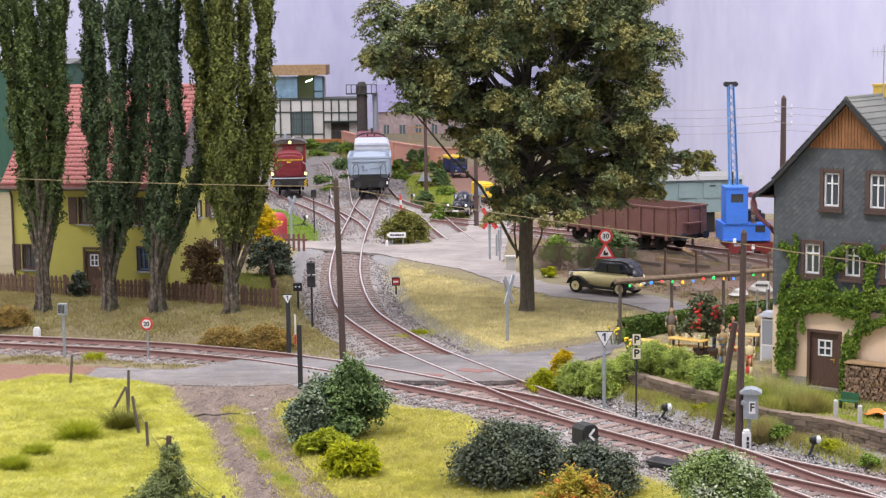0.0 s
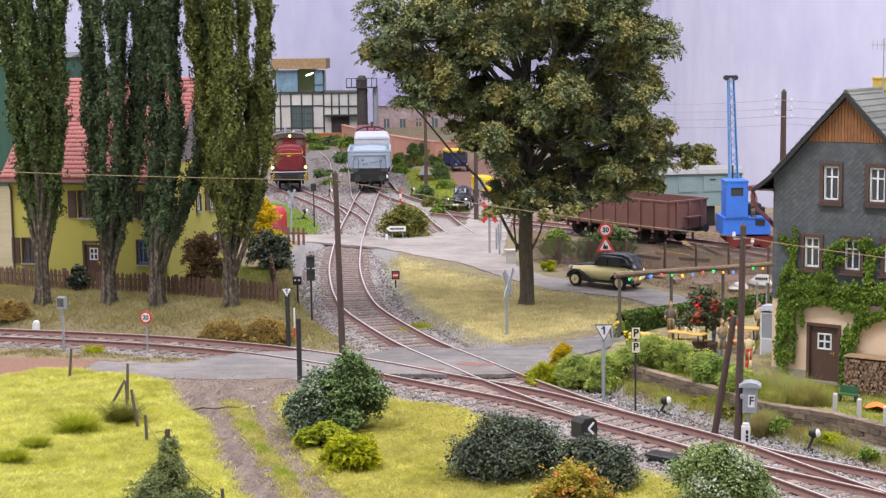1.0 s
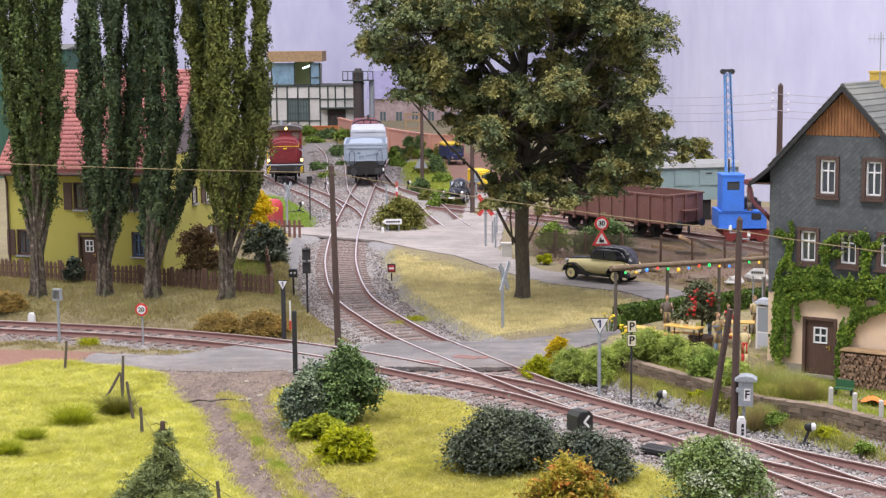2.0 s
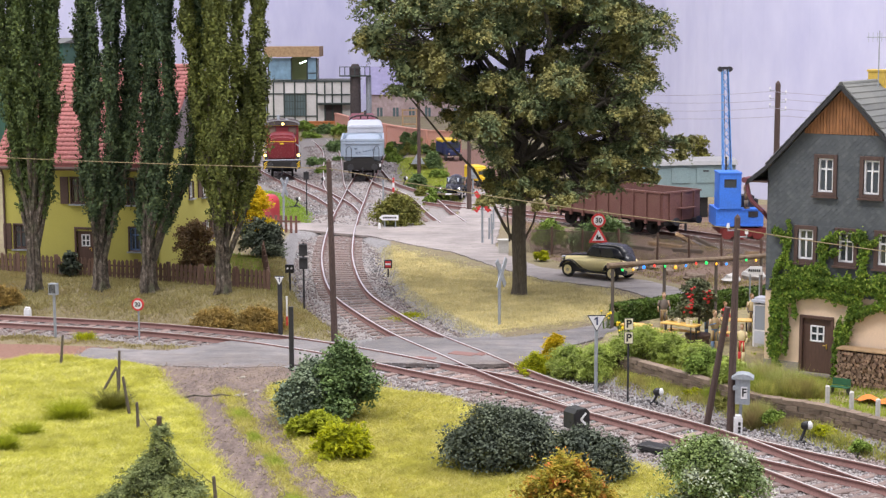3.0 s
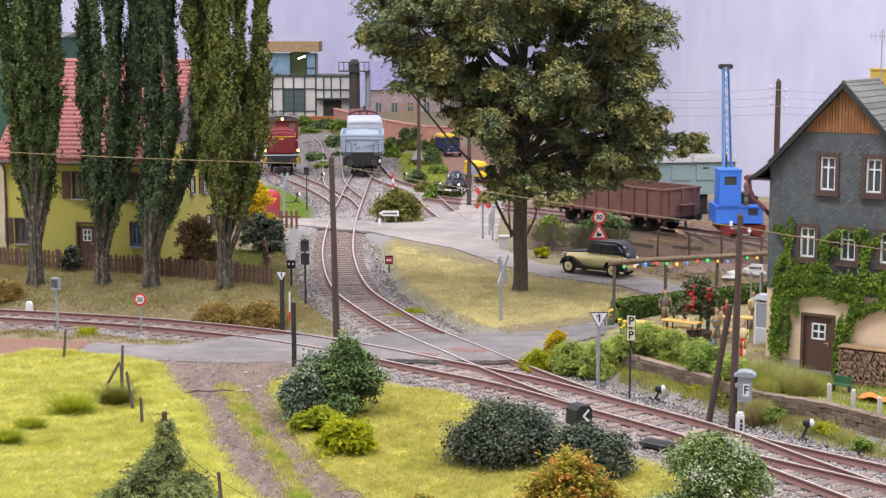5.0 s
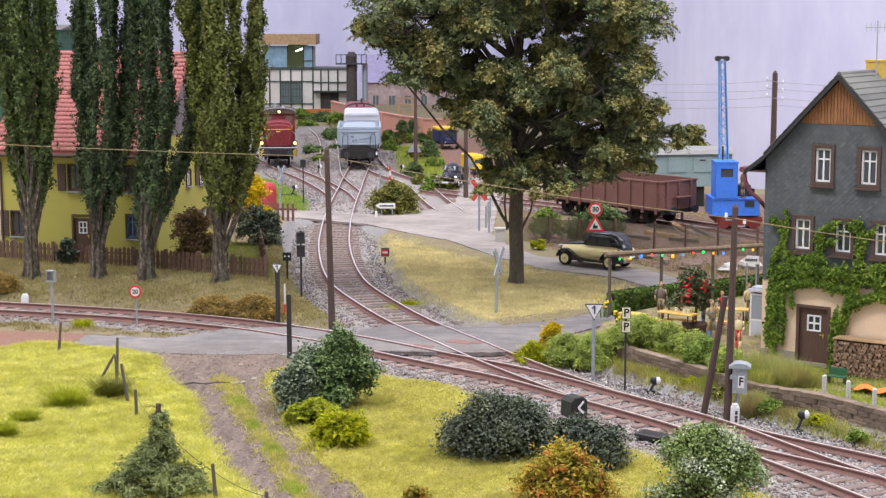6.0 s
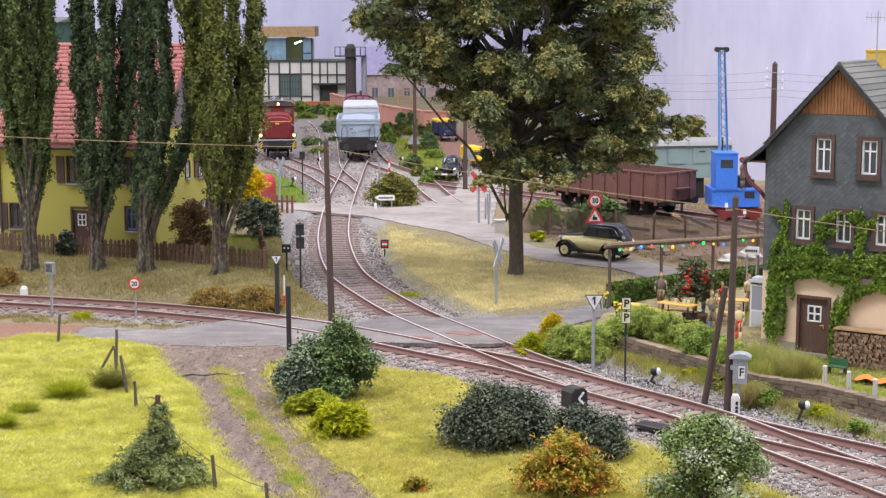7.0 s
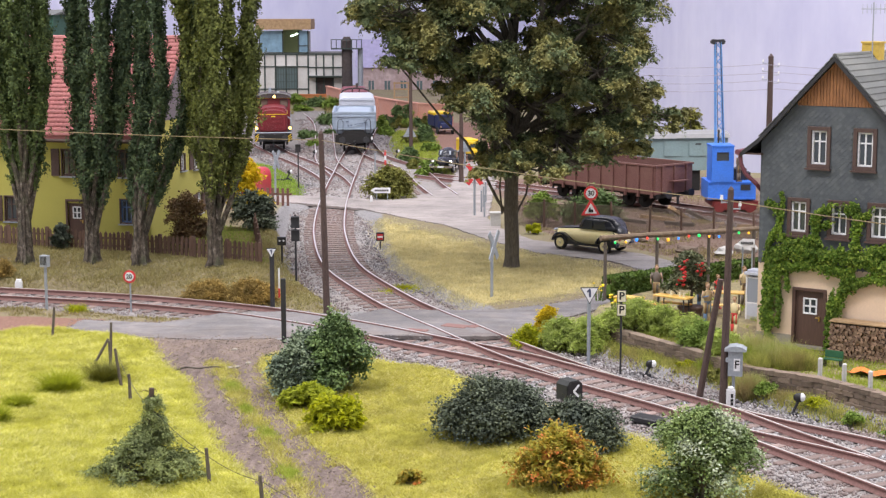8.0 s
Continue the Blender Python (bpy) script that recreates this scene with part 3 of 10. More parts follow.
def stones_mat():
    m, nt, b = nodes_of("ballast_stones")
    geo = nt.nodes.new("ShaderNodeNewGeometry")
    c = ramp_node(nt, geo.outputs["Random Per Island"], [(0, (0.11, 0.103, 0.108)), (0.35, (0.20, 0.192, 0.2)), (0.6, (0.27, 0.245, 0.24)), (0.9, (0.335, 0.33, 0.345)), (1, (0.46, 0.46, 0.48))])
    vec = coords(nt)
    c = mix_node(nt, ramp_node(nt, noise_node(nt, vec, 0.45, 3), [(0.40, (0, 0, 0)), (0.62, (0.6, 0.6, 0.6))]), c, (0.23, 0.165, 0.148))
    nt.links.new(c, b.inputs["Base Color"])
    b.inputs["Roughness"].default_value = 0.9
    return m


M["ballast"], M["stones"] = ballast_mat(), stones_mat()
for line, drop, wide in ((LINE_WEST, 0.0, 2.2), (LINE_YARD, 0.02, 2.15), (LINE_EAST, 0.03, 2.2), (LINE_LOCO, 0.04, 1.7), (LINE_CROSS, 0.05, 1.7), (LINE_BACK, 0.07, 1.6), (LINE_GOODS, 0.03, 1.8), (LINE_SIDING, 0.06, 1.5)):
    xy, dirs = spline(line, 0.5)
    v, f = sweep(xy, dirs, [(-wide, -0.38), (-wide + 0.5, -0.23), (-0.9, -0.185), (0, -0.195), (0.9, -0.185), (wide - 0.5, -0.23), (wide, -0.38)], 0.0 - drop * 0.3, None)
    tagged(new("ballast", quick_mesh("ballast", v, f[:, ::-1], M["ballast"])), "grey gravel ballast bed under the rails", "ballast", kind="structure")


def pebbles(n, line_pts, wide, size, y_lim, x_lim):
    """Loose stones strewn over a bed."""
    xy, dirs = spline(line_pts, 0.2)
    i = rng.integers(0, len(xy), n)
    a = rng.uniform(-wide, wide, n)
    side = np.stack([dirs[:, 1], -dirs[:, 0]], 1)
    p = xy[i] + side[i] * a[:, None] + rng.normal(0, 0.1, (n, 2))
    z = np.interp(np.abs(a), [0, 0.9, wide - 0.5, wide, wide + 1], [-0.195, -0.185, -0.23, -0.34, -0.34])
    k = (p[:, 1] < y_lim[1]) & (p[:, 1] > y_lim[0]) & (p[:, 0] > x_lim[0]) & (p[:, 0] < x_lim[1]) & (inside(ROAD, p[:, 0], p[:, 1]) < 0.05)
    return np.column_stack([p, z])[k], size


def stone_mesh(name, spots):
    octa = np.array([(1, 0, 0), (-1, 0, 0), (0, 1, 0), (0, -1, 0), (0, 0, 1), (0, 0, -1)], float)
    tri = np.array([(0, 2, 4), (2, 1, 4), (1, 3, 4), (3, 0, 4), (2, 0, 5), (1, 2, 5), (3, 1, 5), (0, 3, 5)])
    vs, fs, base = [], [], 0
    for p, size in spots:
        n = len(p)
        q = unit(rng.normal(size=(n, 3)))
        r = np.cross(q, unit(rng.normal(size=(n, 3))))
        r = unit(r)
        s = np.cross(q, r)
        rot = np.stack([q, r, s], 1)
        d = (size * rng.uniform(0.5, 1.3, n))[:, None, None] * rng.uniform(0.5, 1.1, (n, 6, 1))
        v = p[:, None, :] + np.einsum("kj,njl->nkl", octa, rot) * d
        vs.append(v.reshape(-1, 3))
        fs.append((tri[None] + (np.arange(n) * 6)[:, None, None] + base).reshape(-1, 3))
        base += 6 * n
    return tagged(new(name, quick_mesh(name, np.vstack(vs), np.vstack(fs), M["stones"])), "loose grey and brown ballast stones", "gravel", kind="stuff")


def bank_stones(n):
    """Stones on the bank between the rails and the garden wall."""
    x, y = rng.uniform(3.5, 15, n), rng.uniform(35, 53, n)
    d = near_track(x, y)
    k = (d > 1.8) & (d < 5) & (inside(TERRACE, x, y) < 0.05) & (inside(LAWN, x, y) < 0.1) & (inside(ROAD, x, y) < 0)
    return np.column_stack([x, y, land(x, y)])[k], 0.06


stone_mesh("gravel", [pebbles(9000, LINE_WEST[7:], 3.5, 0.06, (33, 53), (-2, 13)), pebbles(4000, LINE_EAST, 3.4, 0.06, (33, 47), (5, 14)), pebbles(26000, LINE_WEST, 2.3, 0.062, (33, 63), (-19, 13)), pebbles(26000, LINE_YARD, 2.3, 0.066, (44, 88), (-9, 6)),
                      pebbles(9000, LINE_EAST, 2.3, 0.062, (33, 46), (5, 14)), pebbles(7000, LINE_LOCO, 2.0, 0.09, (94, 150), (-20, 0)), pebbles(6000, LINE_YARD, 2.2, 0.1, (92, 160), (-9, -3)), pebbles(5000, LINE_CROSS, 2.0, 0.1, (100, 160), (-20, 0)), pebbles(3000, LINE_GOODS, 2.0, 0.1, (78, 100), (0, 20)), bank_stones(16000)])


# ---- wall with openings ----
def pierced(bm, x0, x1, z0, z1, holes, y0, y1):
    """A wall from x0 to x1 and z0 to z1 between the depths y0 and y1 with holes (x0, x1, z0, z1)."""
    xs = sorted({x0, x1, *[h[0] for h in holes], *[h[1] for h in holes]})
    zs = sorted({z0, z1, *[h[2] for h in holes], *[h[3] for h in holes]})
    for a, b in zip(xs[:-1], xs[1:]):
        for c, d in zip(zs[:-1], zs[1:]):
            if b <= x0 or a >= x1 or d <= z0 or c >= z1:
                continue
            if not any(h[0] <= a and b <= h[1] and h[2] <= c and d <= h[3] for h in holes):
                box(bm, (a + b) / 2, (y0 + y1) / 2, (c + d) / 2, b - a, y1 - y0, d - c)
    return bm


def ring(bm, x, z, w, h, t, y, d):
    """A square frame of thickness t round an opening w by h, d deep, its face at y."""
    for cx, cz, sx, sz in ((x - w / 2 - t / 2, z, t, h + 2 * t), (x + w / 2 + t / 2, z, t, h + 2 * t), (x, z + h / 2 + t / 2, w, t), (x, z - h / 2 - t / 2, w, t)):
        box(bm, cx, y, cz, sx, d, sz, bevel=0.008)
    return bm


def casement(parent, x, z, w, h, frame_mat, sash_mat, turn=None, trim=0.12, curtain=True, y=0.0, sill_mat=None):
    """A window in a wall whose outer face is y = 0: surround, sash with bars, panes, curtain."""
    m = turn or Matrix()
    bm = ring(bmesh.new(), x, z, w, h, trim, y - 0.01, 0.1)
    win = part("window", grow(bm, m), frame_mat, parent)
    bm = ring(bmesh.new(), x, z, w - 0.12, h - 0.12, 0.06, y + 0.05, 0.05)
    box(bm, x, y + 0.05, z, 0.05, 0.05, h - 0.12)
    box(bm, x, y + 0.052, z + h * 0.18, w - 0.12, 0.045, 0.045)
    part("sash", grow(bm, m), sash_mat, win)
    for sx in (-1, 1):
        part("pane", grow(shape((x + sx * (w - 0.12) / 4, y + 0.075, z, (w - 0.2) / 2, 0.012, h - 0.14)), m), M["glass"], win)
    if curtain:
        bm = bmesh.new()
        for sx in (-1, 1):
            pts = [(x + sx * (w * 0.46 - i * w * 0.055), y + 0.12 + 0.02 * (i % 2)) for i in range(5)]
            for (ax, ay), (bx, by) in zip(pts[:-1], pts[1:]):
                q = [bm.verts.new(c) for c in ((ax, ay, z - h / 2), (bx, by, z - h / 2), (bx, by, z + h / 2), (ax, ay, z + h / 2))]
                bm.faces.new(q)
        part("curtain", grow(bm, m), M["white_paint"], win, "white net curtain")
    part("window_sill", grow(shape((x, y - 0.05, z - h / 2 - trim - 0.02, w + 2 * trim + 0.08, 0.2, 0.05)), m), sill_mat or frame_mat, win)
    return win


def plank_door(parent, x, z0, w, h, mat, turn=None, y=0.0):
    m = turn or Matrix()
    bm = bmesh.new()
    for cx, cz, sx, sz in ((x - w / 2 - 0.05, z0 + h / 2, 0.1, h), (x + w / 2 + 0.05, z0 + h / 2, 0.1, h), (x, z0 + h + 0.05, w + 0.2, 0.1)):
        box(bm, cx, y + 0.02, cz, sx, 0.16, sz, bevel=0.01)
    door = part("door", grow(bm, m), mat, parent)
    bm = bmesh.new()
    lw, lh = w * 0.46, h * 0.28
    pierced(bm, x - w / 2, x + w / 2, z0, z0 + h, [(x - lw / 2, x + lw / 2, z0 + h * 0.58, z0 + h * 0.58 + lh)], y + 0.06, y + 0.12)
    part("leaf", grow(bm, m), mat, door)
    bm = ring(bmesh.new(), x, z0 + h * 0.58 + lh / 2, lw - 0.06, lh - 0.06, 0.05, y + 0.06, 0.05)
    box(bm, x, y + 0.06, z0 + h * 0.58 + lh / 2, 0.05, 0.04, lh)
    box(bm, x, y + 0.062, z0 + h * 0.58 + lh / 2, lw, 0.036, 0.05)
    part("light", grow(bm, m), M["white_paint"], door, "white glazing bars")
    part("pane", grow(shape((x, y + 0.1, z0 + h * 0.58 + lh / 2, lw, 0.012, lh)), m), M["glass"], door)
    bm = shape((x + w * 0.34, y + 0.03, z0 + h * 0.5, 0.035, 0.03, 0.15))
    rod(bm, (x + w * 0.34, y + 0.0, z0 + h * 0.52), (x + w * 0.22, y - 0.0, z0 + h * 0.52), 0.014)
    part("handle", grow(bm, m), M["brass"], door, "brass handle")
    part("step", grow(shape((x, y - 0.06, z0 - 0.05, w + 0.2, 0.14, 0.1)), m), M["plinth"], door)
    return door


# ---- slate-clad house ----


def slate_mat():
    """Weathered slates, no two of quite the same grey."""
    m, nt, b = nodes_of("slate")
    vec = coords(nt)
    geo = nt.nodes.new("ShaderNodeNewGeometry")
    c = ramp_node(nt, geo.outputs["Random Per Island"], [(0, (0.074, 0.084, 0.093)), (0.6, (0.086, 0.097, 0.107)), (1, (0.102, 0.113, 0.121))])
    c = mix_node(nt, 1.0, c, ramp_node(nt, noise_node(nt, vec, 1.1, 5), [(0.35, (0.8, 0.8, 0.82)), (0.65, (1.1, 1.1, 1.08))]), "MULTIPLY")
    nt.links.new(c, b.inputs["Base Color"])
    b.inputs["Roughness"].default_value = 0.7
    bump_node(nt, b, noise_node(nt, vec, 15, 4), 0.15, 0.02)
    return m


M["slate"] = slate_mat()
M["stucco"] = surface("cream_stucco", (0.72, 0.55, 0.40), 0.95, grain=25, wear=0.9, amount=0.06, dirt=(0.55, 0.42, 0.31), dirt_amount=0.45, bump=0.2)
M["wood"] = surface("weathered_boards", (0.30, 0.13, 0.05), 0.75, grain=18, amount=0.35, stretch=(2, 2, 0.25), vary=0.25)
M["brown_frame"] = surface("brown_frame", (0.085, 0.05, 0.042), 0.6, amount=0.2, bump=0.1)
M["brown_door"] = surface("brown_door", (0.10, 0.055, 0.042), 0.55, amount=0.2, stretch=(3, 3, 0.3))
M["brass"] = plain("brass", (0.75, 0.52, 0.15), 0.3, 0.9)
M["roof_grey"] = surface("grey_roofing", (0.115, 0.12, 0.118), 0.85, grain=18, wear=1.0, amount=0.2, dirt=(0.2, 0.2, 0.18), vary=0.2)
M["gutter"] = surface("maroon_gutter", (0.15, 0.045, 0.06), 0.5, amount=0.15, bump=0.05)
M["ochre"] = surface("ochre_render", (0.58, 0.40, 0.07), 0.9, amount=0.15, dirt=(0.4, 0.28, 0.1))
M["plinth"] = surface("grey_plinth", (0.30, 0.27, 0.23), 0.95, amount=0.15)


def slate_house():
    root = thing("slate_house", 10.33, 50.8, TERRACE_Z, -34.4, "grey slate-clad house with timber gable, cream ground floor and ivy", "house")
    W, D, E, A = 4.8, 8.0, 6.1, 8.65
    rise = (A - E) / (W / 2)
    up = [(1.9, 5.98), (3.36, 5.98)]
    low = [(1.31, 3.79), (2.62, 3.79), (3.88, 3.79)]
    w, h, lh = 0.5, 1.05, 0.95
    holes = [(x - w / 2, x + w / 2, z - h / 2, z + h / 2) for x, z in up] + [(x - w / 2, x + w / 2, z - lh / 2, z + lh / 2) for x, z in low]
    bm = pierced(bmesh.new(), 0.45, W - 0.45, 2.25, 6.55, holes, 0, 0.22)
    for s in (0, 1):
        pts = [(0, 2.25), (0.45, 2.25), (0.45, 6.55), (0, E)]
        slab(bm, [(W - x, z) if s else (x, z) for x, z in pts], "y", 0, 0.22)
    k = (7.3 - E) / rise
    slab(bm, [(0.45, 6.55), (W - 0.45, 6.55), (W - k, 7.3), (k, 7.3)], "y", 0, 0.22)
    box(bm, 0.11, D / 2, (E + 2.25) / 2, 0.22, D - 0.02, E - 2.25)
    box(bm, W - 0.11, D / 2, (E + 2.25) / 2, 0.22, D - 0.02, E - 2.25)
    slab(bm, [(0, 2.25), (W, 2.25), (W, E), (W / 2, A), (0, E)], "y", D - 0.22, D)
    wall = part("upper_wall", bm, M["slate"], root, "grey slate wall")
    # the diamond slates themselves
    bm = bmesh.new()
    a = 0.088
    row = 0
    z = 2.3
    while z < 7.25:
        x = a + (row % 2) * a
        while x < W - a:
            top = E + rise * min(x, W - x)
            if z + a < top and not any(q[0] - 0.14 < x < q[1] + 0.14 and q[2] - 0.14 < z < q[3] + 0.14 for q in holes):
                o = rng.uniform(0.0, 0.007)
                v = [bm.verts.new(p) for p in ((x - a * 0.94, -0.012, z), (x, -0.02 - 0.6 * o, z - a * 0.96), (x + a * 0.94, -0.012, z), (x, -0.004, z + a * 0.96))]
                bm.faces.new(v)
            x += 2 * a
        z += a
        row += 1
    tagged(part("slate_cladding", bm, M["slate"], root, "diamond-shaped slates"), kind="stuff")
    door = (1.02, 2.0)
    bm = pierced(bmesh.new(), 0, W, -0.5, 2.25, [(1.26, 2.22, -0.5, 1.48)], 0.02, 0.24)
    box(bm, 0.13, D / 2, 0.87, 0.22, D - 0.5, 2.75)
    box(bm, W - 0.13, D / 2, 0.87, 0.22, D - 0.5, 2.75)
    box(bm, W / 2, D - 0.11, 0.87, W, 0.2, 2.75)
    part("lower_wall", bm, M["stucco"], root, "cream rendered ground floor")
    part("plinth", shape((0.58, 0.1, -0.22, 1.18, 0.24, 0.46), (W / 2 + 1.14, 0.1, -0.22, W - 2.32, 0.24, 0.46)), M["plinth"], root)
    x = k + 0.03
    n = 26
    for i in range(n):
        bx = k - 0.05 + (W - 2 * k + 0.1) * (i + 0.5) / n
        t = E + rise * min(bx, W - bx)
        if t - 7.3 < 0.05:
            continue
        bw = (W - 2 * k) / n * 0.92
        tl, tr = E + rise * min(bx - bw / 2, W - bx + bw / 2), E + rise * min(bx + bw / 2, W - bx - bw / 2)
        part("board", slab(bmesh.new(), [(bx - bw / 2, 7.26), (bx + bw / 2, 7.26), (bx + bw / 2, min(tr, A)), (bx - bw / 2, min(tl, A))], "y", -0.03, 0.12), M["wood"], root)
    for x, z in up:
        casement(root, x, z, w, h, M["brown_frame"], M["white_paint"])
    for x, z in low:
        casement(root, x, z, w, lh, M["brown_frame"], M["white_paint"])
    plank_door(root, 1.74, -0.26, 0.92, 1.72, M["brown_door"], y=0.03)
    # roof: two slopes laid with courses, verge boards, gutter
    over = 0.24
    for s in (0, 1):
        def rx(v):
            return W - v if s else v
        run = [(-0.6, E - 0.35), (0.0, E + 0.12), (W / 2, A + 0.16)]
        bm = bmesh.new()
        for (ax, az), (bx, bz) in zip(run[:-1], run[1:]):
            slab(bm, [(rx(ax), az - 0.1), (rx(bx), bz - 0.1), (rx(bx), bz), (rx(ax), az)], "y", -over, D + over)
        roof = part("roof", bm, M["roof_grey"], root, "dark grey roof slope")
        length = math.hypot(W / 2, A + 0.04 - E)
        for i in range(15):
            t0, t1 = i / 15, (i + 1.18) / 15
            if t1 > 1:
                t1 = 1.0
            ax, az = W / 2 * t0, E + 0.16 + (A + 0.04 - E) * t0
            bx, bz = W / 2 * t1, E + 0.13 + (A + 0.04 - E) * t1
            part("course", slab(bmesh.new(), [(rx(ax), az), (rx(bx), bz), (rx(bx), bz + 0.03), (rx(ax), az + 0.04)], "y", -over - 0.02, D + over), M["roof_grey"], roof)
        bm = bmesh.new()
        for (ax, az), (bx, bz) in zip(run[:-1], run[1:]):
            slab(bm, [(rx(ax), az - 0.17), (rx(bx), bz - 0.17), (rx(bx), bz - 0.02), (rx(ax), az - 0.02)], "y", -over - 0.05, -over)
        part("verge_board", bm, M["dark_metal"], roof)
        part("soffit", shape((rx(-0.25), D / 2, E - 0.4, 0.62, D + 2 * over, 0.05)), M["brown_frame"], roof)
        bm = bmesh.new()
        rod(bm, (rx(-0.66), -over - 0.1, E - 0.36), (rx(-0.66), D + over, E - 0.36), 0.09)
        if not s:
            pts = [(-0.62, -0.2, E - 0.4), (-0.58, -0.2, E - 0.75), (-0.45, -0.15, E - 1.05), (-0.14, -0.02, E - 1.35), (-0.09, 0.3, E - 1.6), (-0.09, 0.9, E - 1.8), (-0.09, 0.9, -0.3)]
            for p, q in zip(pts[:-1], pts[1:]):
                rod(bm, p, q, 0.065)
        part("gutter", bm, M["gutter"], roof, "dark red gutter and downpipe")
    bm = bmesh.new()
    rod(bm, (W / 2, -over - 0.02, A + 0.15), (W / 2, D + over, A + 0.15), 0.08)
    part("ridge", bm, M["roof_grey"], root)
    ch = part("chimney", shape((W / 2, 3.1, A + 0.05, 0.55, 0.55, 0.85)), M["ochre"], root, "yellow rendered chimney stack")
    part("cap", shape((W / 2, 3.1, A + 0.49, 0.61, 0.61, 0.06)), M["ochre"], ch)
    bm = bmesh.new()
    rod(bm, (W / 2 + 0.5, 1.6, A), (W / 2 + 0.5, 1.6, A + 1.75), 0.02)
    rod(bm, (W / 2 + 0.1, 1.6, A + 1.55), (W / 2 + 0.95, 1.6, A + 1.55), 0.014)
    for i in range(6):
        rod(bm, (W / 2 + 0.15 + i * 0.14, 1.6, A + 1.4), (W / 2 + 0.15 + i * 0.14, 1.6, A + 1.7), 0.008)
    part("aerial", bm, M["grey_metal"], root, "grey rooftop aerial")
    return root


slate_house()


# ---- yellow house ----
M["yellow_wall"] = surface("yellow_render", (0.45, 0.415, 0.10), 0.95, grain=20, wear=0.5, amount=0.07, dirt=(0.36, 0.33, 0.09), dirt_amount=0.5, bump=0.15)
M["tile"] = surface("red_tiles", (0.42, 0.155, 0.15), 0.8, grain=16, wear=1.2, amount=0.18, dirt=(0.30, 0.15, 0.14), bump=0.15)
M["shutter"] = surface("brown_shutter", (0.10, 0.06, 0.05), 0.7, amount=0.2, stretch=(1, 1, 4))
M["blue_door"] = surface("blue_paint", (0.10, 0.17, 0.33), 0.6, amount=0.15)
# purple-grey that stands in for shade on the upper gable
M["gable_shade"] = surface("purple_grey_shade", (0.19, 0.16, 0.175), 0.9, amount=0.2)


def pan_tiles(parent, x0, x1, y0, z0, y1, z1):
    """Courses of wavy pantiles on a slope from the eave (y0, z0) up to the ridge (y1, z1)."""
    n = 23
    cols = int((x1 - x0) / 0.055)
    xs = np.linspace(x0, x1, cols)
    wave = 0.035 * np.abs(np.sin(np.pi * (xs - x0) / 0.2))
    nz, ny = (y1 - y0), -(z1 - z0)
    ln = math.hypot(nz, ny)
    ny, nz = ny / ln, nz / ln
    if nz < 0:
        ny, nz = -ny, -nz
    vs, fs = [], []
    for i in range(n):
        t0, t1 = i / n, min(1.0, (i + 1.12) / n)
        for t, lift in ((t0, 0.065), (t1, 0.012)):
            w = wave + lift
            vs.append(np.column_stack([xs, y0 + (y1 - y0) * t + ny * w, z0 + (z1 - z0) * t + nz * w]))
        lo = np.column_stack([xs, y0 + (y1 - y0) * t0 + ny * (wave * 0.3), z0 + (z1 - z0) * t0 + nz * wave * 0.3])
        vs.append(lo)
        b = i * 3 * cols
        j = np.arange(cols - 1)
        fs.append(np.stack([b + j, b + j + 1, b + cols + j + 1, b + cols + j], 1))
        fs.append(np.stack([b + 2 * cols + j, b + 2 * cols + j + 1, b + j + 1, b + j], 1))
    ob = new("tiles", quick_mesh("tiles", np.vstack(vs), np.vstack(fs), M["tile"]))
    ob.parent = parent
    return tagged(ob, "courses of red clay pantiles", kind="stuff")


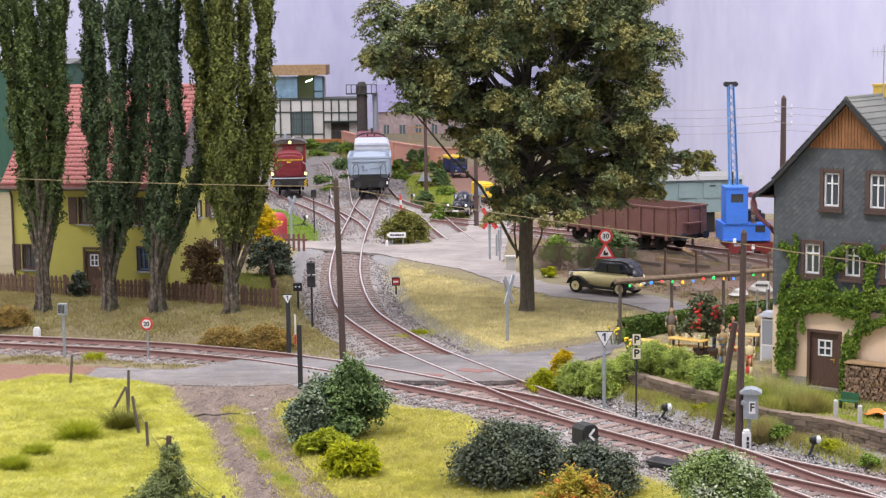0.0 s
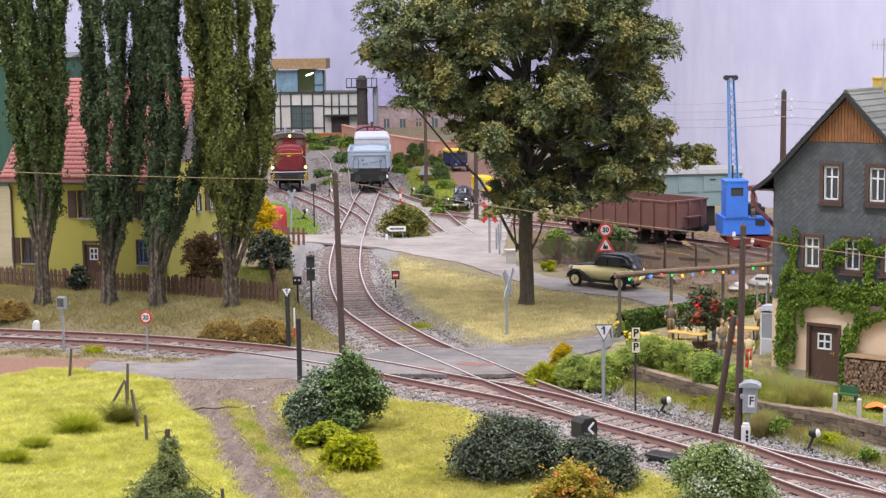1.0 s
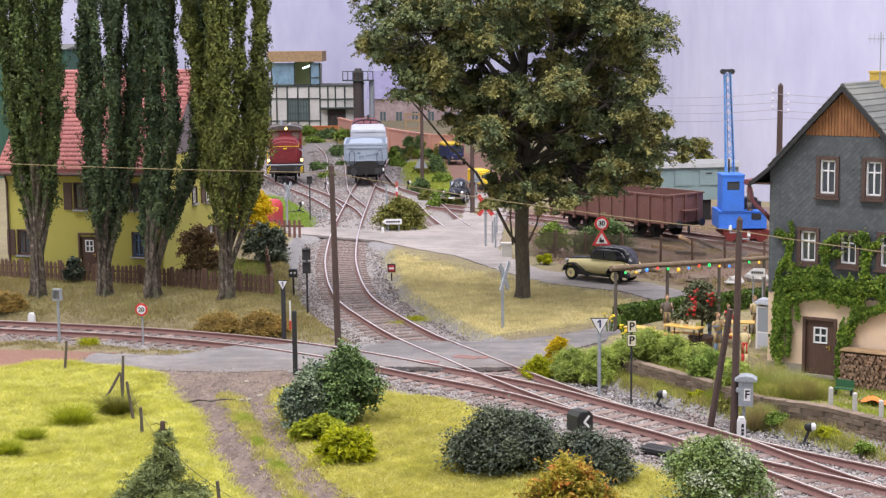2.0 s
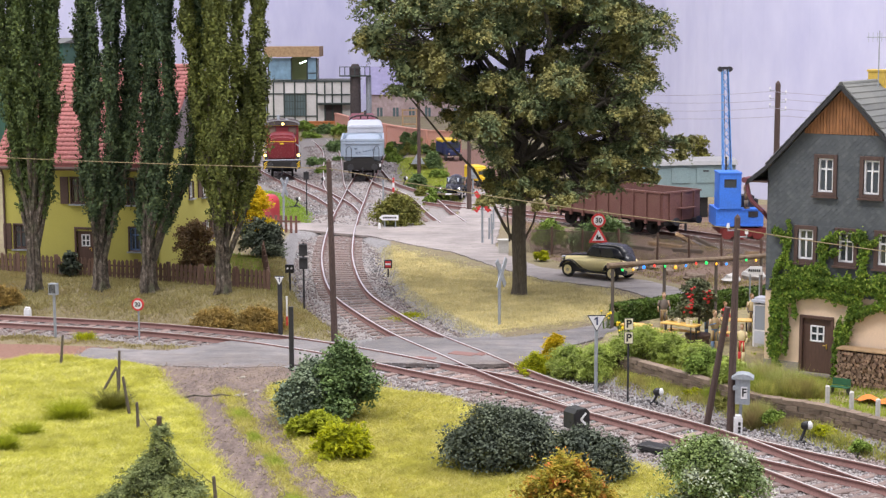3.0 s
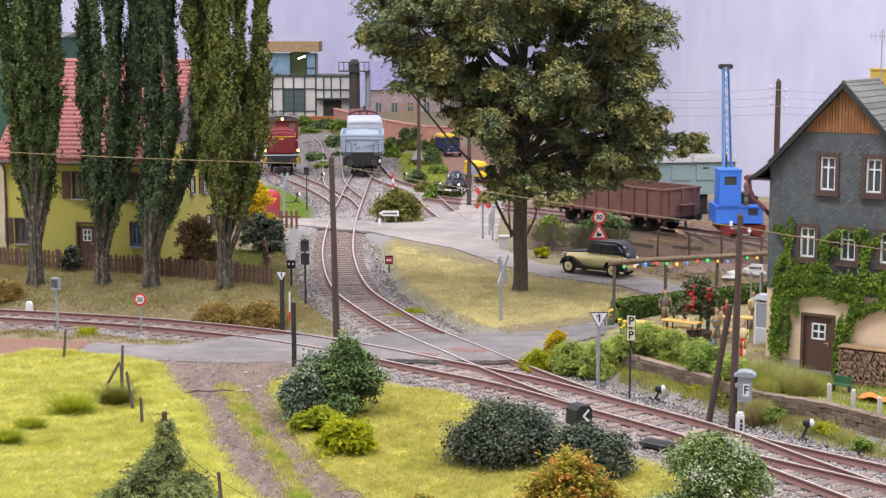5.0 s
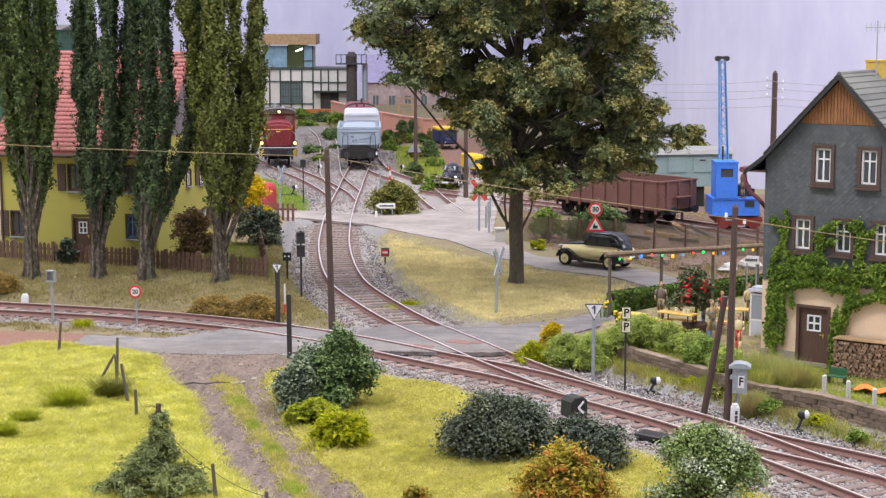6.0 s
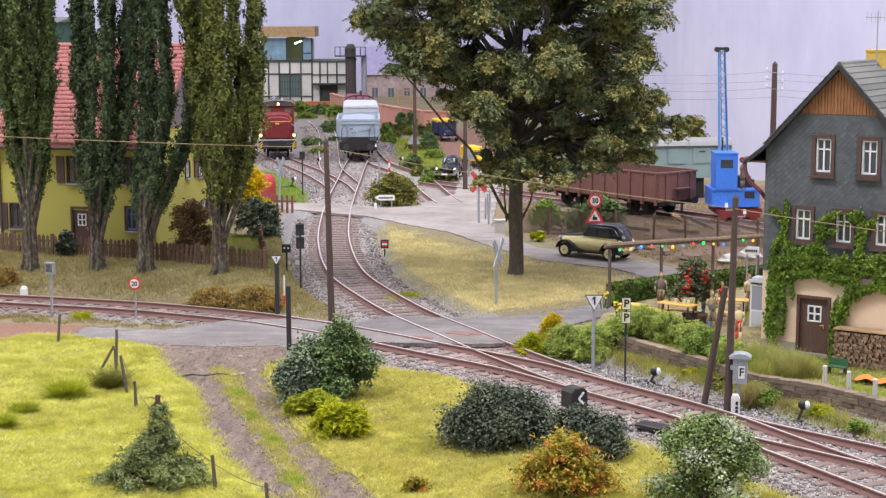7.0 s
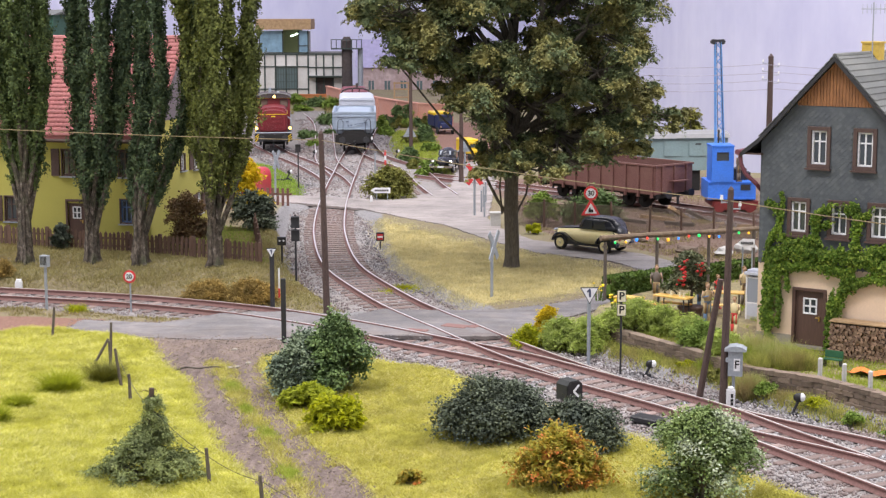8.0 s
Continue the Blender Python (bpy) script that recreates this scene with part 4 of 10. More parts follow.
def yellow_house():
    root = thing("yellow_house", -19.55, 71.53, 0.5, -12.1, "yellow rendered house with red pantile roof and brown shutters", "house")
    W, D, E, A = 7.3, 8.0, 4.85, 8.65
    t = 0.25
    fr = [(3.55, 3.5, 0.55, 1.1), (0.75, 1.4, 0.55, 1.05), (6.2, 1.4, 0.5, 1.0), (6.2, 3.5, 0.55, 1.1)]
    holes = [(x - w / 2, x + w / 2, z - h / 2, z + h / 2) for x, z, w, h in fr] + [(3.85 - 0.4, 3.85 + 0.4, 0, 1.7)]
    bm = pierced(bmesh.new(), 0, W, 0, E, holes, 0, t)
    box(bm, t / 2, D / 2, E / 2, t, D - 2 * t, E)
    box(bm, W / 2, D - t / 2, E / 2, W, t, E)
    gh = [(3.75, 4.25, 2.85, 3.55), (5.4, 5.95, 2.75, 3.7), (5.75, 6.3, 0.65, 1.55)]
    side = pierced(bmesh.new(), 0, D, 0, E, gh, 0, t)
    slab(side, [(0, E), (D, E), (D / 2, A)], "y", 0.0, t)
    turn = Matrix.Translation((W, 0, 0)) @ Matrix.Rotation(math.pi / 2, 4, "Z")
    side.transform(turn)
    me = bpy.data.meshes.new("side")
    side.to_mesh(me)
    side.free()
    bm.from_mesh(me)
    slab(bm, [(0, E), (D, E), (D / 2, A)], "x", 0.0, t)
    part("wall", bm, M["yellow_wall"], root)
    for i, (x, z, w, h) in enumerate(fr):
        win = casement(root, x, z, w, h, M["brown_frame"], M["blue_door"] if i == 2 else M["brown_frame"], trim=0.06, sill_mat=M["grey_metal"])
        for s in (-1, 1):
            if i == 2:
                continue
            leaf = part("shutter", shape((x + s * (w / 2 + 0.33), -0.04, z, 0.38, 0.05, h + 0.1)), M["shutter"], root, "brown louvred shutter")
            for k in range(9):
                part("slat", shape((x + s * (w / 2 + 0.33), -0.07, z - h / 2 + 0.08 + k * h / 9, 0.3, 0.02, 0.05)), M["shutter"], leaf)
    plank_door(root, 3.85, 0.0, 0.8, 1.78, M["brown_door"])
    for x0, x1, z0, z1 in gh:
        win = casement(root, (x0 + x1) / 2, (z0 + z1) / 2, x1 - x0, z1 - z0, M["brown_frame"], M["white_paint"], turn, trim=0.05, sill_mat=M["grey_metal"])
        if x1 > 5:
            for s in (-1, 1):
                part("shutter", grow(shape(((x0 + x1) / 2 + s * 0.62, -0.04, (z0 + z1) / 2, 0.42, 0.05, z1 - z0)), turn), M["shutter"], win, "brown shutter")
    over = 0.35
    for s in (0, 1):
        a = [(-over, E - over * 0.95), (D / 2, A)] if not s else [(D + over, E - over * 0.95), (D / 2, A)]
        bm = slab(bmesh.new(), [(a[0][0], a[0][1]), (a[1][0], a[1][1]), (a[1][0], a[1][1] + 0.14), (a[0][0], a[0][1] + 0.14)], "x", -0.3, W + 0.3)
        roof = part("roof", bm, M["tile"], root, "red pantile roof")
        pan_tiles(roof, -0.32, W + 0.32, a[0][0], a[0][1] + 0.15, a[1][0], a[1][1] + 0.15)
    bm = bmesh.new()
    rod(bm, (-0.34, D / 2, A + 0.2), (W + 0.34, D / 2, A + 0.2), 0.12)
    part("ridge", bm, M["tile"], root)
    bm = bmesh.new()
    rod(bm, (-0.35, -over - 0.08, E - 0.36), (W + 0.35, -over - 0.08, E - 0.36), 0.08)
    rod(bm, (0.1, -over, E - 0.4), (0.05, -0.08, E - 0.75), 0.05)
    rod(bm, (0.05, -0.08, E - 0.75), (0.05, -0.08, 0.0), 0.05)
    part("gutter", bm, M["brown_frame"], root)
    # the upper gable's shade, put into the colour of a thin sheet
    part("gable_shade_sheet", grow(slab(bmesh.new(), [(1.1, E + 0.4), (D - 1.1, E + 0.4), (D / 2, A - 0.6)], "y", -0.05, 0.0), turn), M["gable_shade"], root)
    return root


yellow_house()


# ---- trees and shrubs ----


def bark_mat():
    """Knotty bark with pale and mossy flecks; the shade of its furrows is put into the colour."""
    m, nt, b = nodes_of("flecked_bark")
    vec = coords(nt, stretch=(1, 1, 0.6))
    fleck, furrow_shade = noise_node(nt, vec, 9, 5, 0.7), noise_node(nt, coords(nt, stretch=(1.6, 1.6, 0.35)), 5, 4)
    c = ramp_node(nt, fleck, [(0.34, (0.035, 0.03, 0.024)), (0.5, (0.115, 0.092, 0.072)), (0.6, (0.20, 0.165, 0.135)), (0.7, (0.40, 0.36, 0.33))])
    c = mix_node(nt, ramp_node(nt, noise_node(nt, vec, 2.2, 3), [(0.5, (0, 0, 0)), (0.68, (0.7, 0.7, 0.7))]), c, (0.055, 0.075, 0.03))
    c = mix_node(nt, 1.0, c, ramp_node(nt, furrow_shade, [(0.38, (0.4, 0.4, 0.4)), (0.55, (1, 1, 1))]), "MULTIPLY")
    nt.links.new(c, b.inputs["Base Color"])
    b.inputs["Roughness"].default_value = 0.95
    bump_node(nt, b, fleck, 1.0, 0.06)
    return m


M["bark"] = bark_mat()
M["bark_dark"] = surface("dark_bark", (0.11, 0.095, 0.075), 0.95, grain=9, wear=2, amount=0.4, stretch=(2, 2, 0.5), bump=0.9, bump_dist=0.05)
M["poplar_leaf"] = foliage_mat("poplar_leaves", [(0.029, 0.052, 0.027), (0.058, 0.092, 0.037), (0.090, 0.130, 0.045), (0.165, 0.205, 0.068)], patch=0.9, calm=0.6)
M["poplar_leaf_blue"] = foliage_mat("poplar_leaves_blue", [(0.023, 0.043, 0.031), (0.045, 0.078, 0.046), (0.073, 0.110, 0.058), (0.138, 0.175, 0.085)], patch=0.9, calm=0.6)
M["poplar_leaf_olive"] = foliage_mat("poplar_leaves_olive", [(0.044, 0.058, 0.018), (0.085, 0.108, 0.031), (0.135, 0.160, 0.042), (0.225, 0.235, 0.069)], patch=0.9, calm=0.6)


def crown_mat():
    """Blue-green leaves with olive and tan sprays between them."""
    m, nt, b = nodes_of("broad_crown_leaves")
    vec = coords(nt)
    geo = nt.nodes.new("ShaderNodeNewGeometry")
    r = geo.outputs["Random Per Island"]
    green = ramp_node(nt, r, [(0, (0.080, 0.107, 0.055)), (0.5, (0.118, 0.153, 0.072)), (1, (0.19, 0.225, 0.10))])
    olive = ramp_node(nt, r, [(0, (0.17, 0.158, 0.052)), (0.5, (0.25, 0.23, 0.078)), (1, (0.37, 0.335, 0.125))])
    c = mix_node(nt, ramp_node(nt, noise_node(nt, vec, 0.75, 3), [(0.465, (0, 0, 0)), (0.58, (0.9, 0.9, 0.9))]), green, olive)
    # clump-sized noise darkens leaves in imitation of shaded hollows
    c = mix_node(nt, 1.0, c, ramp_node(nt, noise_node(nt, vec, 1.3, 4), [(0.34, (0.62, 0.64, 0.66)), (0.66, (1.3, 1.28, 1.2))]), "MULTIPLY")
    nt.links.new(c, b.inputs["Base Color"])
    b.inputs["Roughness"].default_value = 0.75
    b.inputs["Specular IOR Level"].default_value = 0.25
    return m


M["oak_leaf"] = crown_mat()


def limb(bm, pts, r0, r1, n=8):
    """A crooked tapering limb through pts, one closed tube."""
    p = [Vector(q) for q in pts]
    k = len(p) - 1
    side, rings = None, []
    for i, q in enumerate(p):
        t = (p[min(i + 1, k)] - p[max(i - 1, 0)]).normalized()
        if side is None:
            side = t.orthogonal().normalized()
        side = (side - t * side.dot(t)).normalized()
        up, r = t.cross(side), r0[i] if isinstance(r0, list) else r0 + (r1 - r0) * i / k
        rings.append([bm.verts.new(q + (side * math.cos(2 * math.pi * j / n) + up * math.sin(2 * math.pi * j / n)) * r) for j in range(n)])
    for a, b in zip(rings[:-1], rings[1:]):
        for j in range(n):
            bm.faces.new((a[j], a[(j + 1) % n], b[(j + 1) % n], b[j]))
    bm.faces.new(rings[0][::-1])
    bm.faces.new(rings[-1])
    return bm


def fluted(bm, r, height, r0, r1, n=22):
    """A knotty trunk with deep flutes that spread into roots at its foot."""
    phase, knots = r.uniform(0, 6.28, 4), r.uniform(0, 1, (14, 3))
    rings = []
    for i in range(22):
        u = i / 21
        z = -0.1 + (height + 0.1) * u
        ring = []
        for j in range(n):
            a = 2 * math.pi * j / n
            rad = r0 + (r1 - r0) * u + 0.22 * math.exp(-max(z, 0) * 4.5) * max(0.0, math.sin(4 * a + phase[0]))
            rad *= 1 + 0.17 * math.sin(5 * a + phase[1] + 1.6 * u) + 0.1 * math.sin(9 * a + phase[2] - 5 * u)
            for ka, kz, ks in knots:
                da = (a - ka * 6.28 + math.pi) % 6.28 - math.pi
                rad += 0.075 * ks * math.exp(-(da * da) * 9 - ((z - kz * 3.2) / 0.16) ** 2)
            ring.append(bm.verts.new((math.cos(a) * rad, math.sin(a) * rad, z)))
        rings.append(ring)
    for a, b in zip(rings[:-1], rings[1:]):
        for j in range(n):
            bm.faces.new((a[j], a[(j + 1) % n], b[(j + 1) % n], b[j]))
    bm.faces.new(rings[0][::-1])
    bm.faces.new(rings[-1])
    return bm


def poplar(x, y, height, wide, mat, count, stems, seed, label, low, lean, side=None):
    """Upright stems that leave one trunk, each wrapped in its own ragged sleeve of small leaves."""
    r = np.random.default_rng(seed)
    z0 = hgt(x, y)
    root = thing("poplar", x, y, z0 - 0.05, 0, label, "tree", group="row of poplars")
    bm = bmesh.new()
    fluted(bm, r, 4.2, 0.29, 0.15)
    part("trunk", bm, M["bark"], root, "flecked grey trunk with rising stems")
    cs, fs, blockers = [], [], []
    per = count // (stems + (side is not None))
    for i in range(stems + (side is not None)):
        a = 2.4 * i + r.uniform(-0.5, 0.5)
        rad = wide * (0.3 + 0.7 * math.sqrt(r.uniform())) if i else 0.0
        zb = low + r.uniform(-0.9, 2.2) * (1 if i else 0)
        zt = height - (rad / wide) ** 2 * height * 0.16 - r.uniform(0, 1.2)
        if i == stems:
            a, rad, zb = (0.0 if side > 0 else math.pi) - 0.35, abs(side), low - 0.5
        hs = np.linspace(0, 1, 9)
        z = zb - 1.3 + (zt - zb + 1.3) * hs
        out = rad * (1 - np.exp(-4.2 * hs)) * (1 + 0.06 * hs)
        wave = 0.14 * wide * np.sin(hs * r.uniform(5, 9) + r.uniform(0, 6))
        px = math.cos(a) * out + lean * smooth(hs * 2) + wave * hs
        py = math.sin(a) * out + 0.5 * wave
        z[0] = max(0.9, z[0])
        px[0], py[0] = 0.1 * math.cos(a), 0.1 * math.sin(a)
        part("stem", limb(bmesh.new(), [(px[k], py[k], z[k]) for k in range(9)], 0.12, 0.015, 6), M["bark"], root)
        # twigs stand up all along the stem, thick in some stretches and thin in others
        n = max(4, per // 22)
        t = r.uniform(0.13, 1, n * 3)
        weight = (0.5 + 0.5 * np.sin(t * r.uniform(22, 40) + r.uniform(0, 6)) * np.sin(t * r.uniform(8, 15) + r.uniform(0, 6))) ** 1.6
        t = t[r.uniform(size=n * 3) < 0.07 + weight][:n]
        n = len(t)
        sleeve = wide * 0.11 * (0.6 + 0.6 * np.sin(np.pi * np.clip(t * 0.9 + 0.08, 0, 1))) * (1 + 0.4 * np.sin(t * r.uniform(20, 40)))
        ang, deep = r.uniform(0, 2 * np.pi, n), r.uniform(0.35, 1.1, n) + 1.1 * r.uniform(0, 1, n) ** 5
        d = np.column_stack([np.cos(ang), np.sin(ang), np.zeros(n)])
        base = np.column_stack([np.interp(t, hs, px), np.interp(t, hs, py), np.interp(t, hs, z)]) + d * (sleeve * deep)[:, None]
        up = unit(np.array([0, 0, 1.0]) + d * 0.28 + 0.22 * r.normal(size=(n, 3)))
        k = np.repeat(np.arange(n), 22)
        u = r.uniform(-0.3, 1, len(k))
        c = base[k] + up[k] * (u * (0.26 + 0.2 * r.uniform(size=n))[k])[:, None] + r.normal(0, 0.042, (len(k), 3)) * (1.25 - 0.6 * u)[:, None]
        cs.append(c)
        fs.append(d[k] + 0.55 * unit(r.normal(size=(n, 3)))[k] + np.array([0, 0, 0.45]))
        # broad leaves close to the stem, added to block light and darken the gaps
        q = r.uniform(0.2, 1, 1300)
        blockers.append(np.column_stack([np.interp(q, hs, px), np.interp(q, hs, py), np.interp(q, hs, z)]) + r.normal(0, 0.05, (1300, 3)))
    v, f = leaves(np.vstack(cs), np.vstack(fs), 0.074, 0.4)
    v2, f2 = leaves(np.vstack(blockers), r.normal(size=(len(blockers) * 1300, 3)), 0.17, 0.5)
    v, f = np.vstack([v, v2]), np.vstack([f, f2 + len(v)])
    ob = new("crown", quick_mesh("crown", v, f, mat))
    ob.parent = root
    return root


poplar(-16.85, 66.0, 15.8, 1.5, M["poplar_leaf"], 84000, 11, 11, "tall slender poplar with dark green leaves and grey trunk", 3.3, 0.0, side=1.15)
poplar(-14.05, 65.6, 15.2, 1.5, M["poplar_leaf_blue"], 76000, 10, 12, "tall slender poplar with blue-green leaves", 2.6, 0.65, side=1.05)
poplar(-11.95, 65.0, 15.4, 1.45, M["poplar_leaf_blue"], 70000, 10, 13, "tall slender dark poplar beside a fence", 2.2, 1.15)
poplar(-8.8, 64.2, 15.8, 1.62, M["poplar_leaf_olive"], 98000, 12, 14, "broad olive-green poplar at the end of the row", 3.0, 0.2, side=1.7)


def sprays(r, blobs, count, length, per=18, droop=0.35, low=-0.55, inner=0.6):
    """Leaf spots gathered in flat drooping sprays over the skins of clumps (x, y, z, rx, ry, rz), and the way they face."""
    b = np.asarray(blobs, float)
    n = max(6, count // per)
    area = b[:, 3] * b[:, 5]
    k = r.choice(len(b), n, p=area / area.sum())
    d = unit(r.normal(size=(n, 3)) + np.array([0, 0, 0.25]))
    d[:, 2] = np.where(d[:, 2] < low, -d[:, 2], d[:, 2])
    p = b[k, :3] + d * b[k, 3:] * r.uniform(inner, 1.05, n)[:, None]
    out = unit(d * np.array([1, 1, 0.35]) + 0.35 * r.normal(size=(n, 3)) + np.array([0, 0, -droop]))
    nor = unit(np.cross(np.cross(out, unit(np.array([0, 0, 1.0]) + 0.7 * d)), out))
    side = np.cross(out, nor)
    j = np.repeat(np.arange(n), per)
    ln = (length * r.uniform(0.6, 1.4, n))[j]
    u, w = r.uniform(-0.6, 1, n * per), r.normal(0, 0.32, n * per)
    w *= 1.15 - 0.7 * np.abs(u)
    c = p[j] + out[j] * (u * ln)[:, None] + side[j] * (w * ln)[:, None] + nor[j] * ((-0.35 * u ** 2 - 0.5 * w ** 2 + 0.1 * r.normal(size=n * per)) * ln)[:, None]
    return c, nor[j] + 0.35 * d[j]


def great_tree():
    r = np.random.default_rng(5)
    x, y = 3.2, 66.4
    root = thing("great_tree", x, y, hgt(x, y) - 0.05, 0, "large spreading broadleaf tree with olive-green crown", "tree")
    trunk = bmesh.new()
    limb(trunk, [(0, 0, -0.1), (0.0, 0, 0.12), (0.02, 0, 0.4), (0.02, 0, 1.2), (-0.03, 0, 2.6), (0.0, 0, 4.0), (0.1, 0.1, 6.2), (0.0, 0, 9), (0.1, 0, 12)], [0.42, 0.35, 0.31, 0.295, 0.29, 0.28, 0.21, 0.15, 0.1], 0, 14)
    blobs, LOBES_OF_LIMBS = [], []
    # the crown's lobes: across, up and half-sizes
    for bx, bz, rx, rz in ((-5.75, 10.7, 0.9, 0.7), (-4.7, 10.3, 1.1, 1.0), (-4.3, 8.7, 0.8, 0.4), (-3.3, 9.4, 1.4, 1.2), (-3.4, 12.4, 1.8, 1.5), (-3.9, 11.3, 1.3, 1.0), (-2.4, 10.6, 1.4, 1.2), (-2.2, 8.9, 1.2, 0.9), (-2.0, 7.3, 1.0, 0.8), (-1.1, 6.2, 0.8, 0.7), (-1.0, 8.2, 1.7, 1.4),
                           (-0.6, 11, 1.9, 1.5), (0.3, 5.2, 1.0, 0.7), (-0.5, 4.9, 0.7, 0.5), (1.1, 4.8, 0.9, 0.5), (3.2, 4.95, 1.1, 0.55), (4.4, 4.9, 0.9, 0.45), (-0.9, 4.6, 0.7, 0.4), (1.7, 4.5, 0.8, 0.4), (0.2, 4.6, 0.8, 0.4), (3.0, 11.4, 1.4, 1.1), (5.0, 7.3, 0.6, 0.6), (6.5, 6.3, 0.75, 0.42), (0.9, 7.0, 1.5, 1.1), (1.2, 9.0, 1.8, 1.5), (1.7, 12.2, 1.9, 1.6), (2.4, 5.9, 1.3, 0.8), (3.3, 7.4, 1.5, 1.2), (3.6, 10.2, 1.8, 1.5), (4.5, 6.0, 1.2, 0.7),
                           (4.1, 8.4, 1.2, 1.1), (4.5, 10.2, 1.0, 1.0), (4.7, 6.7, 0.9, 0.6), (4.2, 12.3, 1.2, 1.1), (-2.0, 14, 1.8, 1.3), (1.0, 14.6, 1.9, 1.3)):
        LOBES_OF_LIMBS.append((bx, bz))
        depth = math.sqrt(max(0.1, 1 - (bx / 7.2) ** 2)) * 4.4
        for k in range(10):
            by = depth * (-0.98 + 0.21 * k) + r.normal(0, 0.25)
            s = r.uniform(0.3, 0.6)
            blobs.append((bx + r.normal(0, 0.55) * rx, by, bz + r.normal(0, 0.5) * rz, rx * s, rx * s, rz * s * 1.1))
    branch = 0
    for bx, bz in LOBES_OF_LIMBS:
        z = min(10.5, max(4.4, 3.6 + (bz - 4.5) * 0.6))
        by = r.normal(0, 1.6)
        sag = r.normal(0, 0.25, 3)
        pts = [(0, 0, z - 0.5), (bx * 0.22 + sag[0], by * 0.25, z + (bz - z) * 0.28), (bx * 0.5 + sag[1], by * 0.6, z + (bz - z) * 0.62), (bx * 0.8 + sag[2], by * 0.9, bz - 0.2), (bx, by, bz)]
        part("limb", limb(bmesh.new(), pts, 0.19, 0.04, 7), M["bark_dark"], root)
        own = [q for q in blobs if abs(q[0] - bx) < 1.6 and abs(q[2] - bz) < 1.4]
        twig = bmesh.new()
        for q in own:
            m = (bx * 0.8 + (q[0] - bx) * 0.4, by * 0.9 + (q[1] - by) * 0.45, bz - 0.2 + (q[2] - bz) * 0.3)
            limb(twig, [(bx * 0.8, by * 0.9, bz - 0.2), m, q[:3]], 0.05, 0.012, 5)
        tagged(part("twig_spray", twig, M["bark_dark"], root), kind="stuff")
    twigs = bmesh.new()
    # the long low limb that leans out to the paved square
    limb(twigs, [(-0.15, 0, 2.2), (-0.6, -0.1, 2.9), (-1.25, -0.1, 4.2), (-1.9, 0, 5.3), (-3.0, 0, 6.4), (-4.2, 0, 7.9), (-4.9, 0, 8.7)], 0.075, 0.03, 7)
    limb(twigs, [(0.2, 0, 2.3), (0.6, 0.1, 3.1), (0.8, 0.1, 4.2)], 0.05, 0.03, 6)
    limb(twigs, [(-0.4, -0.1, 2.3), (-0.5, -0.1, 3.4), (-0.4, 0, 4.4)], 0.045, 0.03, 6)
    part("trunk", trunk, M["bark_dark"], root, "dark brown trunk", smooth=True)
    part("branchwork", twigs, M["bark_dark"], root)
    c, d = sprays(r, blobs, 330000, 0.3, 20, 0.4, -0.5, 0.72)
    v, f = leaves(c, d, 0.082, 0.42)
    # broad leaves added inside the clumps to block light and keep hollows dark
    q = np.asarray(blobs)
    k = r.integers(0, len(q), 34000)
    e = unit(r.normal(size=(34000, 3)))
    v2, f2 = leaves(q[k, :3] + e * q[k, 3:] * r.uniform(0.05, 0.6, 34000)[:, None], e, 0.26, 0.8)
    f = np.vstack([f, f2 + len(v)])
    v = np.vstack([v, v2])
    ob = new("crown", quick_mesh("crown", v, f, M["oak_leaf"]))
    ob.parent = root


great_tree()


def shrub(name, x, y, rx, ry, rz, count, size, mat, label, lumps=9, seed=1, lean=0.0, z=None, stems=True, category="bush", peak=0.0, slim=1.35, droop=0.3):
    """A bush of many small leaves on thin stems, standing on the ground."""
    r = np.random.default_rng(seed)
    z = hgt(x, y) if z is None else z
    root = thing(name, x, y, z, 0, label, category)
    blobs = []
    for _ in range(int(lumps * 2.2)):
        a, up = r.uniform(0, 2 * math.pi), r.uniform(0.0, 1.0)
        reach = (1 - up) ** 1.5 * 1.1 + 0.05 if peak else math.sqrt(max(0.0, 1 - up ** 2.2))
        k = r.uniform(0.25, 0.86) * reach
        s = r.uniform(0.2, 0.42) * ((0.3 + 0.7 * reach) if peak else (0.55 + 0.45 * reach))
        blobs.append((math.cos(a) * rx * k + lean * up, math.sin(a) * ry * k, rz * (0.16 + 0.74 * up), rx * s, ry * s, min(rz, 1.2 * rx) * s * 0.8))
    if stems:
        bm = bmesh.new()
        for b in blobs:
            limb(bm, [(r.normal(0, 0.08 * rx), r.normal(0, 0.08 * ry), -0.05), (b[0] * 0.5, b[1] * 0.5, b[2] * 0.5), b[:3]], 0.035, 0.012, 5)
        tagged(part("branchwork", bm, M["bark_dark"], root), kind="stuff")
    c, d = sprays(r, blobs, int(count * 1.45), 0.3 * min(rx, rz), 14, droop, -0.6, 0.5)
    c[:, 2] = np.maximum(c[:, 2], 0.01 + 0.05 * r.uniform(size=len(c)))
    v, f = leaves(c, d + np.array([0, 0, 0.3]), size * 0.74, 0.5, slim)
    ob = new("leaves", quick_mesh("leaves", v, f, mat))
    ob.parent = root
    return root


